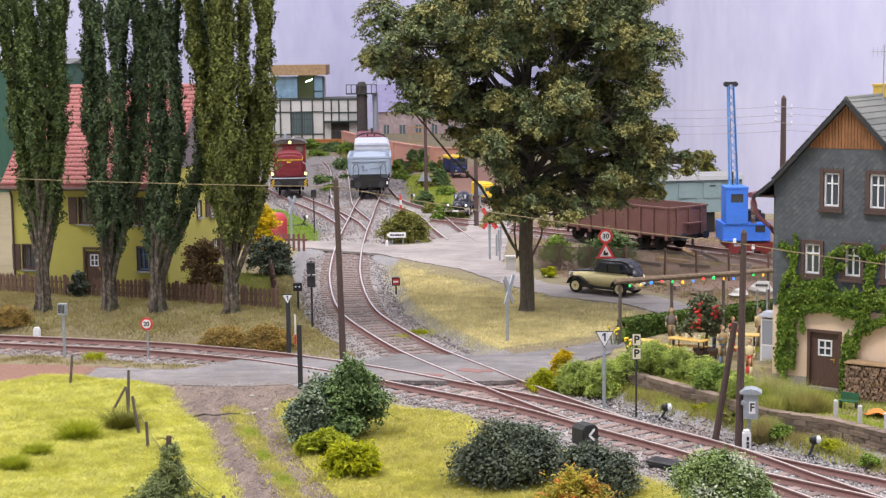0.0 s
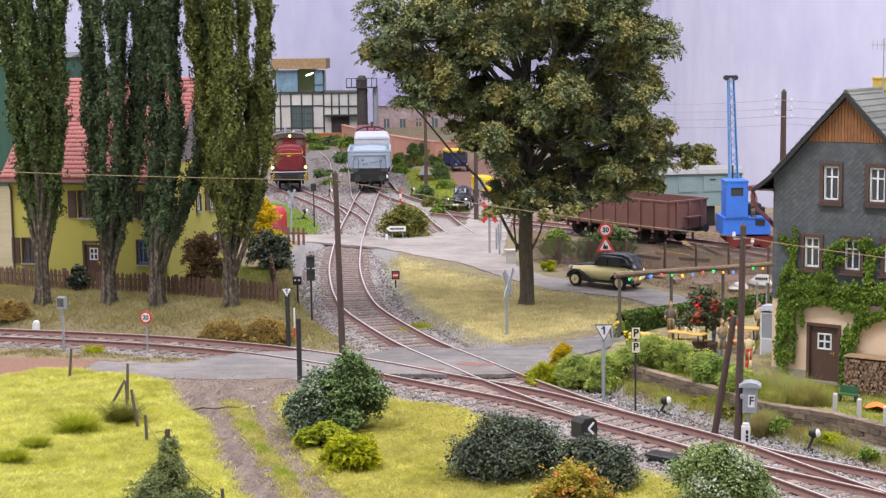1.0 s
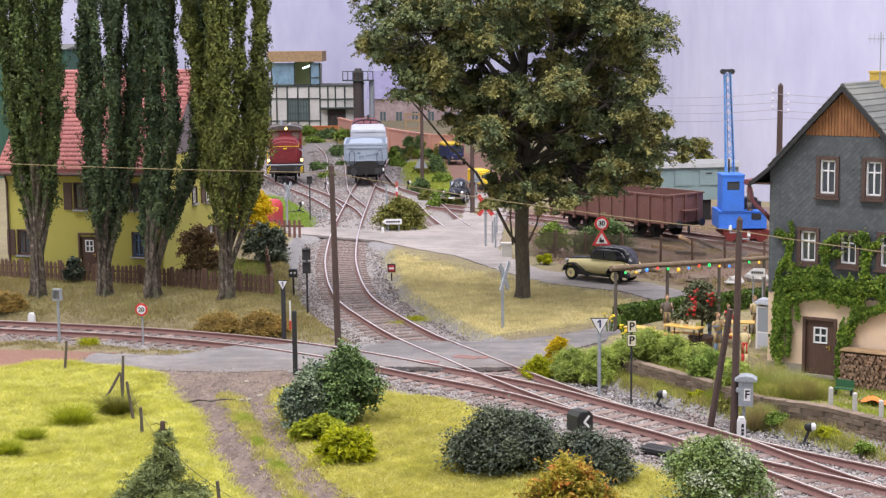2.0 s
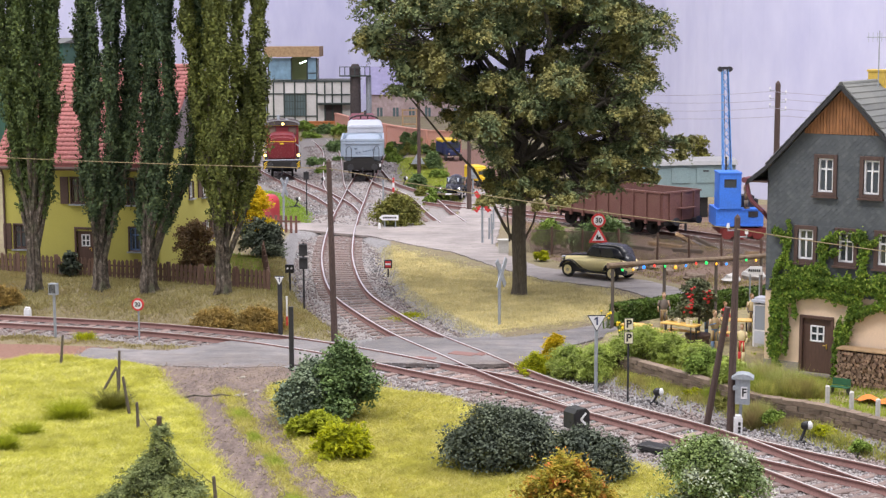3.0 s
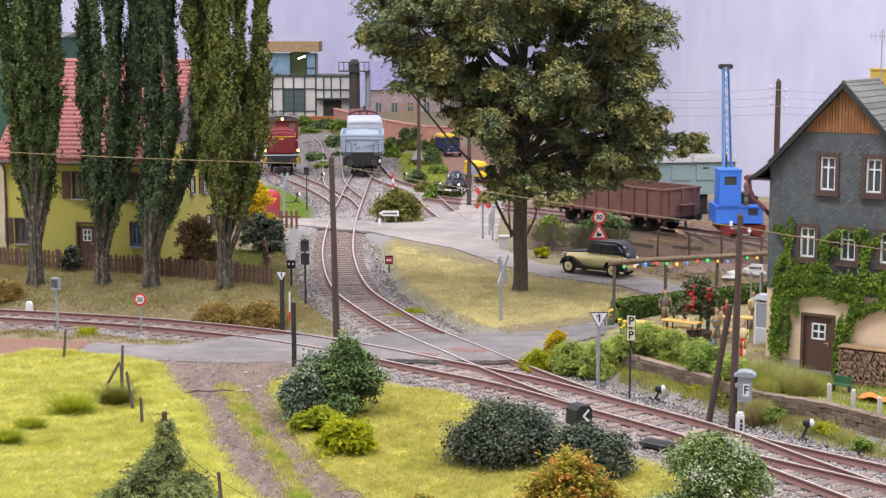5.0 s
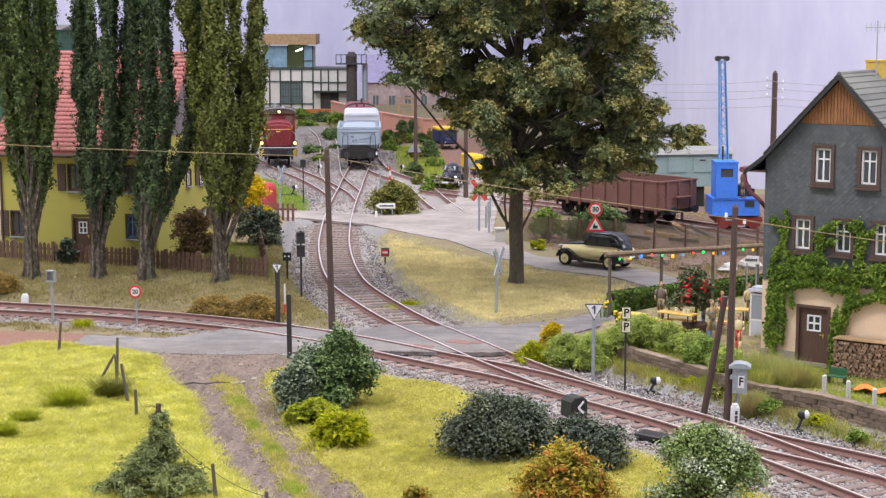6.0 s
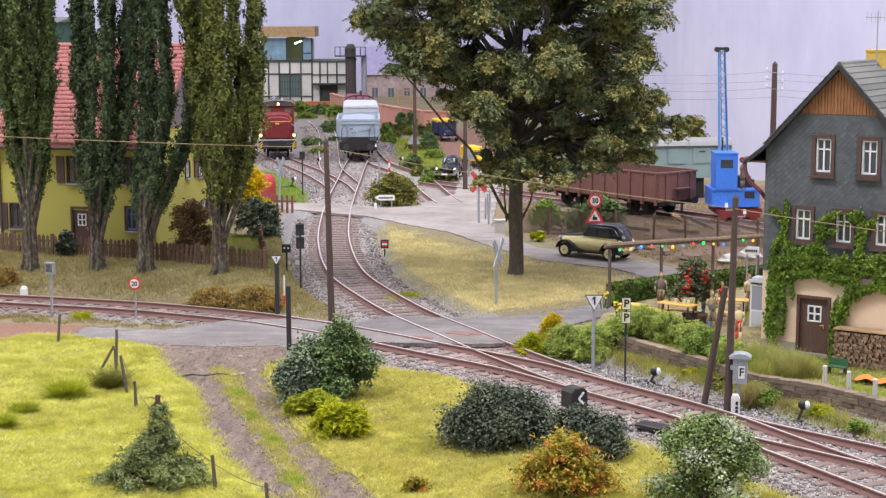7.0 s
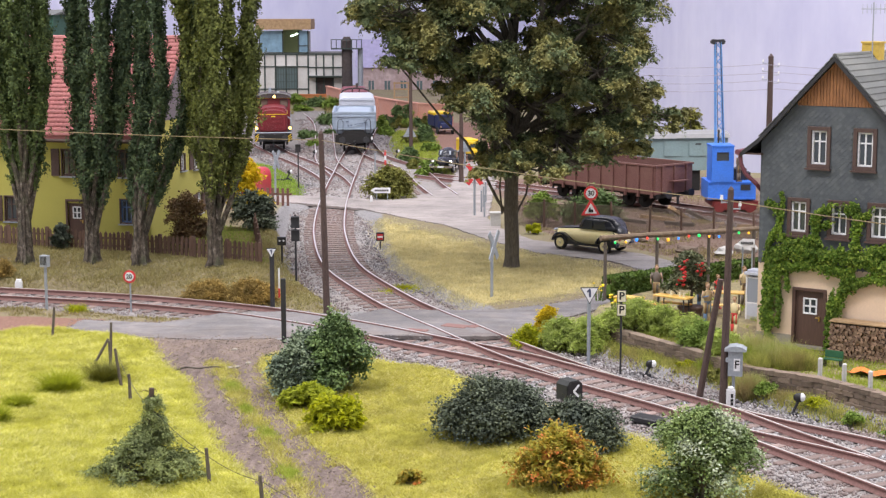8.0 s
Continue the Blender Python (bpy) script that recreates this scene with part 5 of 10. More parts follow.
M["leaf_green"] = foliage_mat("green_leaves", [(0.045, 0.088, 0.038), (0.085, 0.15, 0.055), (0.14, 0.21, 0.08), (0.21, 0.28, 0.125)], patch=1.5)
M["leaf_blue"] = foliage_mat("blue_green_leaves", [(0.062, 0.1, 0.08), (0.11, 0.155, 0.118), (0.17, 0.215, 0.16), (0.25, 0.295, 0.215)], patch=1.5)
M["leaf_dark"] = foliage_mat("dark_leaves", [(0.035, 0.05, 0.044), (0.07, 0.09, 0.075), (0.11, 0.132, 0.10), (0.17, 0.20, 0.155)], patch=1.5)
M["leaf_lime"] = foliage_mat("lime_leaves", [(0.20, 0.23, 0.012), (0.42, 0.46, 0.02), (0.66, 0.65, 0.03)], patch=2.0, calm=0.9, thin=0.45)
M["leaf_bright"] = foliage_mat("bright_leaves", [(0.10, 0.17, 0.03), (0.18, 0.27, 0.05), (0.28, 0.38, 0.08)], patch=1.5)
M["leaf_autumn"] = foliage_mat("autumn_leaves", [(0.13, 0.16, 0.03), (0.30, 0.29, 0.045), (0.50, 0.30, 0.05), (0.46, 0.44, 0.07)], patch=1.7, tips=(0.58, 0.13, 0.045), calm=0.6, thin=0.25)
M["leaf_moss"] = foliage_mat("moss_green_leaves", [(0.22, 0.27, 0.02), (0.33, 0.38, 0.03), (0.47, 0.50, 0.05)], patch=1.4, thin=0.4)
M["leaf_pale"] = foliage_mat("pale_flowering_leaves", [(0.09, 0.15, 0.05), (0.16, 0.23, 0.08), (0.25, 0.31, 0.15)], patch=1.1, tips=(0.60, 0.64, 0.52))
M["leaf_brown"] = foliage_mat("withered_leaves", [(0.22, 0.15, 0.052), (0.36, 0.25, 0.085), (0.50, 0.365, 0.135)], patch=1.2, thin=0.25)
M["leaf_yellow"] = foliage_mat("golden_leaves", [(0.42, 0.31, 0.012), (0.64, 0.48, 0.018), (0.84, 0.66, 0.035)], patch=1.5, calm=0.8, thin=0.35)
M["leaf_olive"] = foliage_mat("olive_leaves", [(0.103, 0.115, 0.0287), (0.184, 0.19, 0.046), (0.276, 0.265, 0.0805)], patch=1.4)
M["leaf_copper"] = foliage_mat("copper_leaves", [(0.085, 0.05, 0.03), (0.17, 0.095, 0.055), (0.16, 0.14, 0.06), (0.24, 0.13, 0.07)], patch=1.4)
M["leaf_fresh"] = foliage_mat("feathery_fresh_leaves", [(0.24, 0.31, 0.07), (0.36, 0.45, 0.11), (0.47, 0.57, 0.17), (0.60, 0.68, 0.25)], patch=1.2, calm=0.8, thin=0.45)

M["leaf_pine"] = foliage_mat("grey_green_needles", [(0.085, 0.12, 0.05), (0.15, 0.19, 0.08), (0.225, 0.265, 0.11), (0.30, 0.33, 0.165)], patch=1.5)

# plants of the foreground
shrub("bush", -3.55, 44.6, 1.05, 0.9, 1.6, 20900, 0.088, M["leaf_blue"], "rounded blue-green bush beside the dirt track", 14, 21)
shrub("bush", -2.75, 44.5, 0.95, 0.85, 2.15, 22800, 0.088, M["leaf_green"], "upright dark green bush on the lawn", 15, 22)
shrub("low_bush", -2.5, 40.3, 0.72, 0.5, 0.75, 5200, 0.085, M["leaf_lime"], "low bright lime-yellow bush on the grass", 10, 23, slim=2.6, droop=0.1)
shrub("low_bush", -3.3, 42.6, 0.75, 0.5, 0.62, 4200, 0.08, M["leaf_moss"], "small yellow-green bush under a larger bush", 8, 24, slim=2.4, droop=0.1)
shrub("bush", 1.5, 39.2, 1.35, 1.0, 1.5, 30400, 0.078, M["leaf_dark"], "dense dark grey-green bush beside the rails", 18, 25)
shrub("bush", 3.5, 38.4, 1.25, 0.75, 1.05, 20000, 0.078, M["leaf_dark"], "dense dark grey-green bush below a point lantern", 14, 26)
shrub("autumn_bush", 2.85, 35.0, 1.0, 0.6, 1.3, 6500, 0.07, M["leaf_autumn"], "straggly bush turning orange and red", 13, 27, slim=2.2, droop=0.15)
shrub("flowering_bush", 5.9, 34.3, 1.15, 0.9, 2.0, 24000, 0.07, M["leaf_pale"], "pale flowering green bush beside the track", 17, 28)
shrub("autumn_bush", -0.5, 35.5, 0.3, 0.25, 0.4, 900, 0.08, M["leaf_autumn"], "small rust-red plant on the lawn", 5, 30)


def pointed_shrub(x, y, label):
    """A shrub that climbs round an old stake: slim above, its skirt spread wide over the grass."""
    r = np.random.default_rng(29)
    root = thing("conifer_bush", x, y, hgt(x, y), 0, label, "bush")
    blobs, bm = [], bmesh.new()
    for i in range(80):
        up = r.uniform(0, 1) ** 1.25
        reach = 0.48 * (1 - up) ** 0.65 + 0.78 * max(0.0, 1 - up / 0.6) ** 1.25
        a = r.uniform(0, 2 * math.pi)
        k = reach * math.sqrt(r.uniform(0.1, 1))
        bx = math.cos(a) * k * (1.2 if math.cos(a) < 0 else 0.85)
        q = 0.12 + 0.13 * (1 - up)
        blobs.append((bx + 0.06, math.sin(a) * k * 0.8, 0.1 + 1.78 * up, q * 1.3, q * 1.2, q))
        limb(bm, [(0, 0, max(0.0, 1.78 * up - 0.35)), (bx * 0.6, math.sin(a) * k * 0.5, 1.78 * up), (bx, math.sin(a) * k * 0.8, 0.1 + 1.78 * up)], 0.025, 0.01, 5)
    tagged(part("branchwork", bm, M["bark_dark"], root), kind="stuff")
    c, d = sprays(r, blobs, 40000, 0.15, 14, 0.5, -0.4, 0.4)
    c[:, 2] = np.maximum(c[:, 2], 0.02)
    v, f = leaves(c, d, 0.034, 0.5, 1.7)
    ob = new("leaves", quick_mesh("leaves", v, f, M["leaf_pine"]))
    ob.parent = root
    stub = rod(bmesh.new(), (0.02, 0, 1.5), (0.04, 0, 2.12), 0.07, 0.06, 8)
    limb(stub, [(0.04, 0, 2.0), (-0.12, 0, 2.08), (-0.2, 0, 2.04)], 0.012, 0.008, 4)
    limb(stub, [(0.04, 0, 2.04), (0.13, 0, 2.1), (0.15, 0, 2.03)], 0.012, 0.008, 4)
    part("stake", stub, M["pole"], root, "weathered dark stake")


pointed_shrub(-6.45, 36.1, "pointed green shrub round a stake, spreading over grass")
for x, y, r, h, mat, s in ((-10.4, 44.1, 0.55, 0.34, "leaf_moss", 31), (-11.0, 41.9, 0.4, 0.2, "leaf_moss", 32), (-9.5, 45.6, 0.4, 0.36, "leaf_olive", 33), (-11.2, 40.3, 0.4, 0.22, "leaf_moss", 34)):
    n = 2600
    a, d = rng.uniform(0, 6.28, n), np.abs(rng.normal(0, 0.5, n))
    # the tussocks trail away to one side
    px, py = x + np.cos(a) * d * r * 1.2, y + np.sin(a) * d * r * 0.8 + np.cos(a) * d * r * 0.7
    v, f = blades(px, py, land(px, py) - 0.02, 1.9 * h * np.exp(-1.5 * d), 1.2, 0.026)
    tagged(new("grass_tussock", quick_mesh("grass_tussock", v, f, M[mat])), "moss-green tussock in the yellow meadow", "plant", group="meadow tussocks")

# plants of the bank and the yellow house's garden
shrub("withered_hedge", -6.9, 59.6, 1.1, 0.5, 0.88, 12000, 0.062, M["leaf_brown"], "low withered brown hedge on the bank", 12, 41)
shrub("withered_hedge", -8.6, 60.2, 1.1, 0.5, 0.88, 12000, 0.062, M["leaf_brown"], "low withered brown hedge on the bank", 12, 42)
shrub("withered_bush", -17.6, 64.0, 1.0, 0.6, 0.7, 12000, 0.062, M["leaf_brown"], "low brown brush at the foot of poplars", 9, 43)
shrub("copper_bush", -10.6, 68.3, 1.0, 0.8, 2.5, 11000, 0.1, M["leaf_copper"], "copper-brown bush against the yellow wall", 12, 44)
shrub("golden_bush", -9.2, 79.5, 1.1, 0.9, 2.9, 8000, 0.14, M["leaf_yellow"], "upright golden-yellow bush beside the house", 14, 45)
shrub("garden_tree", -8.45, 74.5, 1.15, 0.9, 1.75, 6000, 0.13, M["leaf_dark"], "small dark round-headed garden tree", 9, 46)
shrub("garden_shrub", -15.9, 68.6, 0.5, 0.4, 1.1, 2500, 0.12, M["leaf_dark"], "dark shrub behind the picket fence", 7, 47)
shrub("bush", -2.55, 91.0, 1.45, 0.8, 1.75, 8000, 0.13, M["leaf_olive"], "olive bush behind a white direction sign", 13, 48)
shrub("bush", -0.45, 105.2, 0.75, 0.6, 1.35, 3000, 0.14, M["leaf_bright"], "bright green bush beside a parked car", 8, 49)
shrub("bush", 8.0, 78.4, 1.75, 0.8, 1.75, 11000, 0.10, M["leaf_green"], "dark green bush behind warning signs", 11, 50)
shrub("bush", 5.4, 80.2, 0.9, 0.6, 1.55, 5000, 0.09, M["leaf_bright"], "light green bush behind the mesh fence", 9, 52)
shrub("low_bush", 4.75, 76.2, 0.4, 0.3, 0.5, 1500, 0.1, M["leaf_lime"], "small lime bush by the fence", 5, 51)
for i, (x, y, r, h, mat) in enumerate(((-4.7, 147, 0.55, 1.3, "leaf_green"), (-3.4, 145, 0.8, 2.0, "leaf_green"), (-2.55, 146, 0.55, 2.1, "leaf_green"), (-1.25, 147, 0.5, 1.9, "leaf_green"), (-4.2, 139, 0.9, 0.8, "leaf_bright"), (-0.9, 128, 0.85, 1.35, "leaf_green"), (-1.95, 127, 0.7, 0.9, "leaf_olive"),
                                          (-1.9, 114.5, 0.85, 1.2, "leaf_green"), (-1.3, 109.5, 0.65, 0.7, "leaf_olive"), (-0.4, 120, 0.7, 0.6, "leaf_bright"), (-9.8, 150, 2.0, 1.2, "leaf_green"), (-7.9, 158, 1.6, 1.1, "leaf_olive"))):
    shrub("bush", x, y, r, r * 0.8, h, 6400, 0.12, M[mat], "green bush on the verge below the pink wall", 8, 60 + i, stems=False)
for i in range(11):
    x = -4.9 + i * 0.56
    shrub("bush", x, 144.9 - (x + 5) * 0.75 + (i % 3) * 0.4, 0.5 + 0.12 * (i % 2), 0.5, (1.5, 0.9, 1.8, 1.2, 0.8, 1.6, 1.0)[i % 7], 3600, 0.11, M[("leaf_bright", "leaf_fresh", "leaf_green", "leaf_olive")[i % 4]], "green bush on the verge below the pink wall", 7, 200 + i, stems=False, peak=0.6 * (i % 2))
shrub("small_tree", 15.9, 99.5, 0.85, 0.8, 4.7, 6000, 0.17, M["leaf_olive"], "slender tree behind the goods wagons", 15, 80, category="tree")
shrub("small_tree", 11.4, 97, 1.7, 1.2, 4.4, 8000, 0.17, M["oak_leaf"], "leafy tree behind the goods wagons", 15, 81, category="tree")

# plants of the beer garden
for i, (x, y, r, h, mat) in enumerate(((3.05, 51.6, 0.6, 0.8, "leaf_lime"), (3.75, 52.4, 0.5, 1.35, "leaf_yellow"), (4.15, 51.2, 0.8, 1.15, "leaf_fresh"), (4.95, 50.8, 0.8, 1.1, "leaf_fresh"), (5.75, 51.2, 0.75, 0.95, "leaf_fresh"),
                                       (6.5, 50.9, 0.8, 1.05, "leaf_fresh"), (7.2, 50.4, 0.75, 0.9, "leaf_fresh"), (7.9, 49.7, 0.65, 0.7, "leaf_fresh"), (8.1, 48.2, 0.65, 0.9, "leaf_bright"), (8.6, 46.9, 0.6, 0.8, "leaf_fresh"))):
    shrub("garden_bush", x, y, r, r * 0.75, h, 9000, 0.036, M[mat], ("golden-yellow" if mat == "leaf_yellow" else "fresh green" if mat == "leaf_bright" else "feathery yellow-green") + " bush above the garden wall", 13, 90 + i, slim=5.5)
for i, (x, y, r, h, mat) in enumerate(((7.6, 47.3, 0.5, 0.28, "leaf_lime"), (8.3, 46.0, 0.5, 0.3, "leaf_olive"), (9.3, 44.3, 0.45, 0.3, "leaf_bright"), (10.3, 42.9, 0.5, 0.26, "leaf_lime"), (11.1, 41.7, 0.5, 0.3, "leaf_bright"), (12.0, 40.6, 0.5, 0.35, "leaf_bright"))):
    shrub("weed_clump", x, y, r, r * 0.6, h, 1500, 0.06, M[mat], "low weeds at the foot of the garden wall", 7, 120 + i, stems=False, category="plant")


# ---- ivy on the slate house ----
def ivy():
    r = np.random.default_rng(3)
    root = thing("ivy", 10.33, 50.8, TERRACE_Z, -34.4, "bright green ivy climbing over the house front", "climbing plant")
    # trails: where each runs, how wide it hangs
    trails = [([(0.48, -0.2), (0.42, 0.7), (0.5, 1.5), (0.5, 2.2), (0.62, 2.8)], 0.17), ([(0.3, 0.3), (0.3, 1.2), (0.36, 2.2), (0.4, 3.0), (0.72, 3.6), (0.62, 4.1), (0.25, 4.3)], 0.1),
              ([(0.75, 0.4), (0.8, 1.2), (0.7, 1.9), (0.9, 2.4)], 0.1), ([(0.55, 2.6), (1.1, 2.75), (1.7, 2.75), (2.3, 2.72), (2.9, 2.75), (3.6, 2.65), (4.3, 2.5)], 0.27),
              ([(0.7, 2.25), (1.2, 2.3), (1.8, 2.42), (2.5, 2.3), (3.0, 2.2)], 0.16), ([(0.8, 3.2), (1.1, 3.0), (1.7, 3.15), (2.1, 3.1)], 0.15), ([(1.85, 2.8), (1.9, 3.4), (2.0, 4.0), (2.5, 4.2), (3.1, 4.2)], 0.15),
              ([(2.05, 3.6), (2.35, 3.75), (2.6, 3.72)], 0.07), ([(3.2, 2.7), (3.2, 3.4), (3.25, 4.1), (3.05, 4.4)], 0.15), ([(3.3, 4.0), (3.6, 4.1), (3.75, 4.32)], 0.08), ([(2.5, -0.1), (2.6, 0.8), (2.75, 1.4), (2.95, 1.9), (3.1, 2.4)], 0.19),
              ([(2.4, 0.5), (2.45, 1.1), (2.55, 1.6)], 0.08), ([(3.0, 1.8), (3.4, 2.0), (3.9, 2.15), (4.5, 2.1)], 0.14), ([(1.0, 2.35), (1.02, 1.9), (1.08, 1.55)], 0.06), ([(3.6, 2.9), (4.3, 3.1), (4.7, 3.3)], 0.2), ([(0.72, 3.5), (0.8, 4.2), (0.78, 4.6)], 0.05)]
    cs, ds = [], []
    bm = bmesh.new()
    for pts, wide in trails:
        wide *= 0.72
        xy, dirs = spline(pts, 0.03)
        n = int(len(xy) * wide * 40) + 18
        k = r.integers(0, len(xy), n)
        thick = wide * (0.65 + 0.6 * np.abs(np.sin(k * 0.11 + wide * 40)))
        off = r.normal(0, 0.55, (n, 2)) * thick[:, None]
        s, z = xy[k, 0] + off[:, 0], xy[k, 1] + off[:, 1]
        bulge = np.clip(1 - (off ** 2).sum(1) / (1.6 * thick) ** 2, 0, 1)
        j = np.repeat(np.arange(n), 7)
        run = r.uniform(0, 1, len(j))
        lean_x = r.normal(0, 0.5, n)[j]
        c = np.column_stack([s[j] + lean_x * run * 0.1, -0.05 - (0.05 + 0.75 * wide * bulge * r.uniform(0.1, 1, n))[j] - 0.05 * np.sin(run * 3.1), z[j] - run * 0.17]) + r.normal(0, 0.018, (len(j), 3))
        cs.append(c)
        ds.append(np.tile([0, -1.0, 0.75], (len(j), 1)) + 0.5 * r.normal(size=(n, 3))[j])
        limb(bm, [(x, -0.03 - 0.02 * (i % 2), z) for i, (x, z) in enumerate(pts)], 0.03, 0.012, 5)
    c, d = np.vstack(cs), np.vstack(ds)
    s, z = c[:, 0], c[:, 2]
    clear = ((np.abs(s - 1.74) < 0.56) & (z < 1.66)) | (z < -0.3) | (s < 0.03) | (s > 4.78) | (c[:, 1] > -0.045)
    for x in (1.31, 2.62, 3.88):
        clear |= (np.abs(s - x) < 0.24) & (np.abs(z - 3.79) < 0.46) & (r.uniform(size=len(s)) > 0.06)
    v, f = leaves(c[~clear], d[~clear], 0.062, 0.5, 1.5)
    ob = new("leaves", quick_mesh("leaves", v, f, M["leaf_ivy"]))
    ob.parent = root
    tagged(part("branchwork", bm, M["bark_dark"], root), kind="stuff")


M["leaf_ivy"] = foliage_mat("ivy_leaves", [(0.055, 0.115, 0.018), (0.10, 0.19, 0.03), (0.19, 0.30, 0.045), (0.40, 0.50, 0.10)], patch=1.6, calm=0.85, thin=0.3)
ivy()


# ---- grass ----
def grass(name, outline, count, height, lean, width, mat, label, box_of, keep=None):
    x0, x1, y0, y1 = box_of
    x, y = rng.uniform(x0, x1, count), rng.uniform(y0, y1, count)
    d = inside(outline, x, y)
    k = d > rng.normal(0.0, 0.2, count) + 0.15 * wobble(x, y, 0.5)
    k &= inside(ROAD, x, y) < -0.02
    for line in LINES:
        k &= off_line(line, x, y)[0] > 1.9 + rng.uniform(-0.3, 0.5, count)
    if keep is not None:
        k &= keep(x, y)
    x, y = x[k], y[k]
    h = height * (1 + 0.35 * wobble(x, y, 1.3) + 0.3 * wobble(x, y, 0.33))
    v, f = blades(x, y, land(x, y) - 0.01, h, lean, width)
    return tagged(new(name, quick_mesh(name, v, f, mat)), label, "grass", kind="stuff")


def grass_mat(name, colors, patch, second=None):
    m, nt, b = nodes_of(name)
    vec = coords(nt)
    geo = nt.nodes.new("ShaderNodeNewGeometry")
    c = ramp_node(nt, geo.outputs["Random Per Island"], [(i / (len(colors) - 1), q) for i, q in enumerate(colors)])
    if second:
        c = mix_node(nt, ramp_node(nt, noise_node(nt, vec, patch, 4), [(0.45, (0, 0, 0)), (0.68, (0.8, 0.8, 0.8))]), c, second)
    c = mix_node(nt, 1.0, c, ramp_node(nt, noise_node(nt, vec, patch * 3, 3), [(0.3, (0.75, 0.75, 0.75)), (0.7, (1.1, 1.1, 1.1))]), "MULTIPLY")
    nt.links.new(c, b.inputs["Base Color"])
    b.inputs["Roughness"].default_value = 0.8
    b.inputs["Specular IOR Level"].default_value = 0.1
    let_through(nt, b, c, 0.5)
    return m


M["meadow"] = grass_mat("meadow_grass", [(0.45, 0.45, 0.08), (0.61, 0.60, 0.12), (0.72, 0.70, 0.20), (0.86, 0.83, 0.42)], 0.8, (0.52, 0.51, 0.09))
M["lawn"] = grass_mat("lawn_grass", [(0.39, 0.36, 0.085), (0.53, 0.495, 0.115), (0.64, 0.59, 0.175), (0.76, 0.71, 0.35)], 0.8, (0.48, 0.46, 0.10))
M["dry_grass"] = grass_mat("dry_grass", [(0.54, 0.475, 0.235), (0.67, 0.60, 0.31), (0.76, 0.69, 0.40), (0.84, 0.79, 0.54)], 0.45, (0.50, 0.45, 0.24))
M["bank_grass"] = grass_mat("bank_grass", [(0.22, 0.19, 0.075), (0.34, 0.295, 0.12), (0.44, 0.39, 0.165), (0.56, 0.52, 0.28)], 0.4, (0.30, 0.24, 0.10))
M["fresh_grass"] = grass_mat("fresh_grass", [(0.31, 0.38, 0.06), (0.40, 0.48, 0.08), (0.50, 0.57, 0.12)], 0.6)
M["green_grass"] = grass_mat("green_grass", [(0.18, 0.29, 0.035), (0.28, 0.42, 0.06), (0.39, 0.54, 0.10)], 0.5)
grass("meadow_grass", FIELD, 430000, 0.115, 1.8, 0.026, M["meadow"], "bright yellow-green meadow of long fibres", (-15, -2, 33, 54))
grass("lawn_grass", LAWN, 360000, 0.105, 1.8, 0.026, M["lawn"], "yellowish lawn between dirt track and rails", (-6, 9, 33, 51))
grass("track_grass", MEDIAN, 150000, 0.10, 1.2, 0.022, M["lawn"], "strip of grass between wheel ruts", (-7, -1, 33, 49), lambda x, y: wobble(x, y, 0.7) > -0.65)
grass("dry_grass", ISLAND, 240000, 0.10, 0.9, 0.028, M["dry_grass"], "dry straw-coloured grass under the large tree", (-5, 9, 56, 85), lambda x, y: inside(ISLAND, x, y) + 0.5 * wobble(x, y, 1.1) > rng.uniform(-0.2, 1.5, len(x)))
BANK = [(-24, 64.5), (-17, 62.6), (-14.7, 62.0), (-11, 60.8), (-8, 59.6), (-5.6, 58), (-3.4, 58), (-3.9, 63), (-6.0, 70), (-7.6, 84), (-9, 88), (-22, 88), (-24, 80)]
grass("bank_grass", BANK, 200000, 0.11, 0.9, 0.028, M["bank_grass"], "brownish dry grass on the bank below the fence", (-22, -3, 57, 75))
VERGE = [(-24, 60.9), (-17, 59.0), (-14.7, 58.4), (-11, 57.2), (-8.6, 56.1), (-9.5, 54.9), (-12, 55.6), (-15.7, 56.3), (-24, 56.6)]
grass("verge_grass", VERGE, 26000, 0.11, 0.6, 0.03, M["bank_grass"], "thin grass between track and lane", (-20, -8, 54, 61), lambda x, y: wobble(x, y, 0.7) > -0.2)
GARDEN_LAWN = [(-12.0, 69.6), (-8.6, 68.0), (-7.0, 65.0), (-7.2, 66), (-8.3, 74), (-10.5, 76)]
grass("garden_grass", GARDEN_LAWN, 14000, 0.13, 0.5, 0.04, M["green_grass"], "bright green garden grass", (-12.5, -6.5, 64, 77))
YARD_GREEN = [(-10.2, 93.0), (-7.2, 92.8), (-7.6, 100), (-9.6, 107.5), (-12.5, 111), (-14.5, 106)]
grass("yard_grass", YARD_GREEN, 30000, 0.14, 0.7, 0.045, M["green_grass"], "green grass beside the yard tracks", (-15, -6, 92, 112))
grass("terrace_grass", TERRACE, 60000, 0.12, 0.6, 0.03, M["fresh_grass"], "yellow-green grass of the house garden", (5, 15, 40, 60), lambda x, y: (y < 50.5) | (wobble(x, y, 0.8) > 0.5))
ROADSIDE = [(4.5, 79), (6.0, 74.8), (9.0, 71.6), (10.9, 67.9), (13.6, 67.0), (20, 66.4), (20, 68.6), (13.6, 69.2), (11.6, 70.4), (9.6, 73.6), (6.6, 77)]
grass("roadside_grass", ROADSIDE, 26000, 0.13, 0.6, 0.035, M["bank_grass"], "sparse grass along the road edge", (4, 18, 65, 80), lambda x, y: wobble(x, y, 1.0) > -0.3)
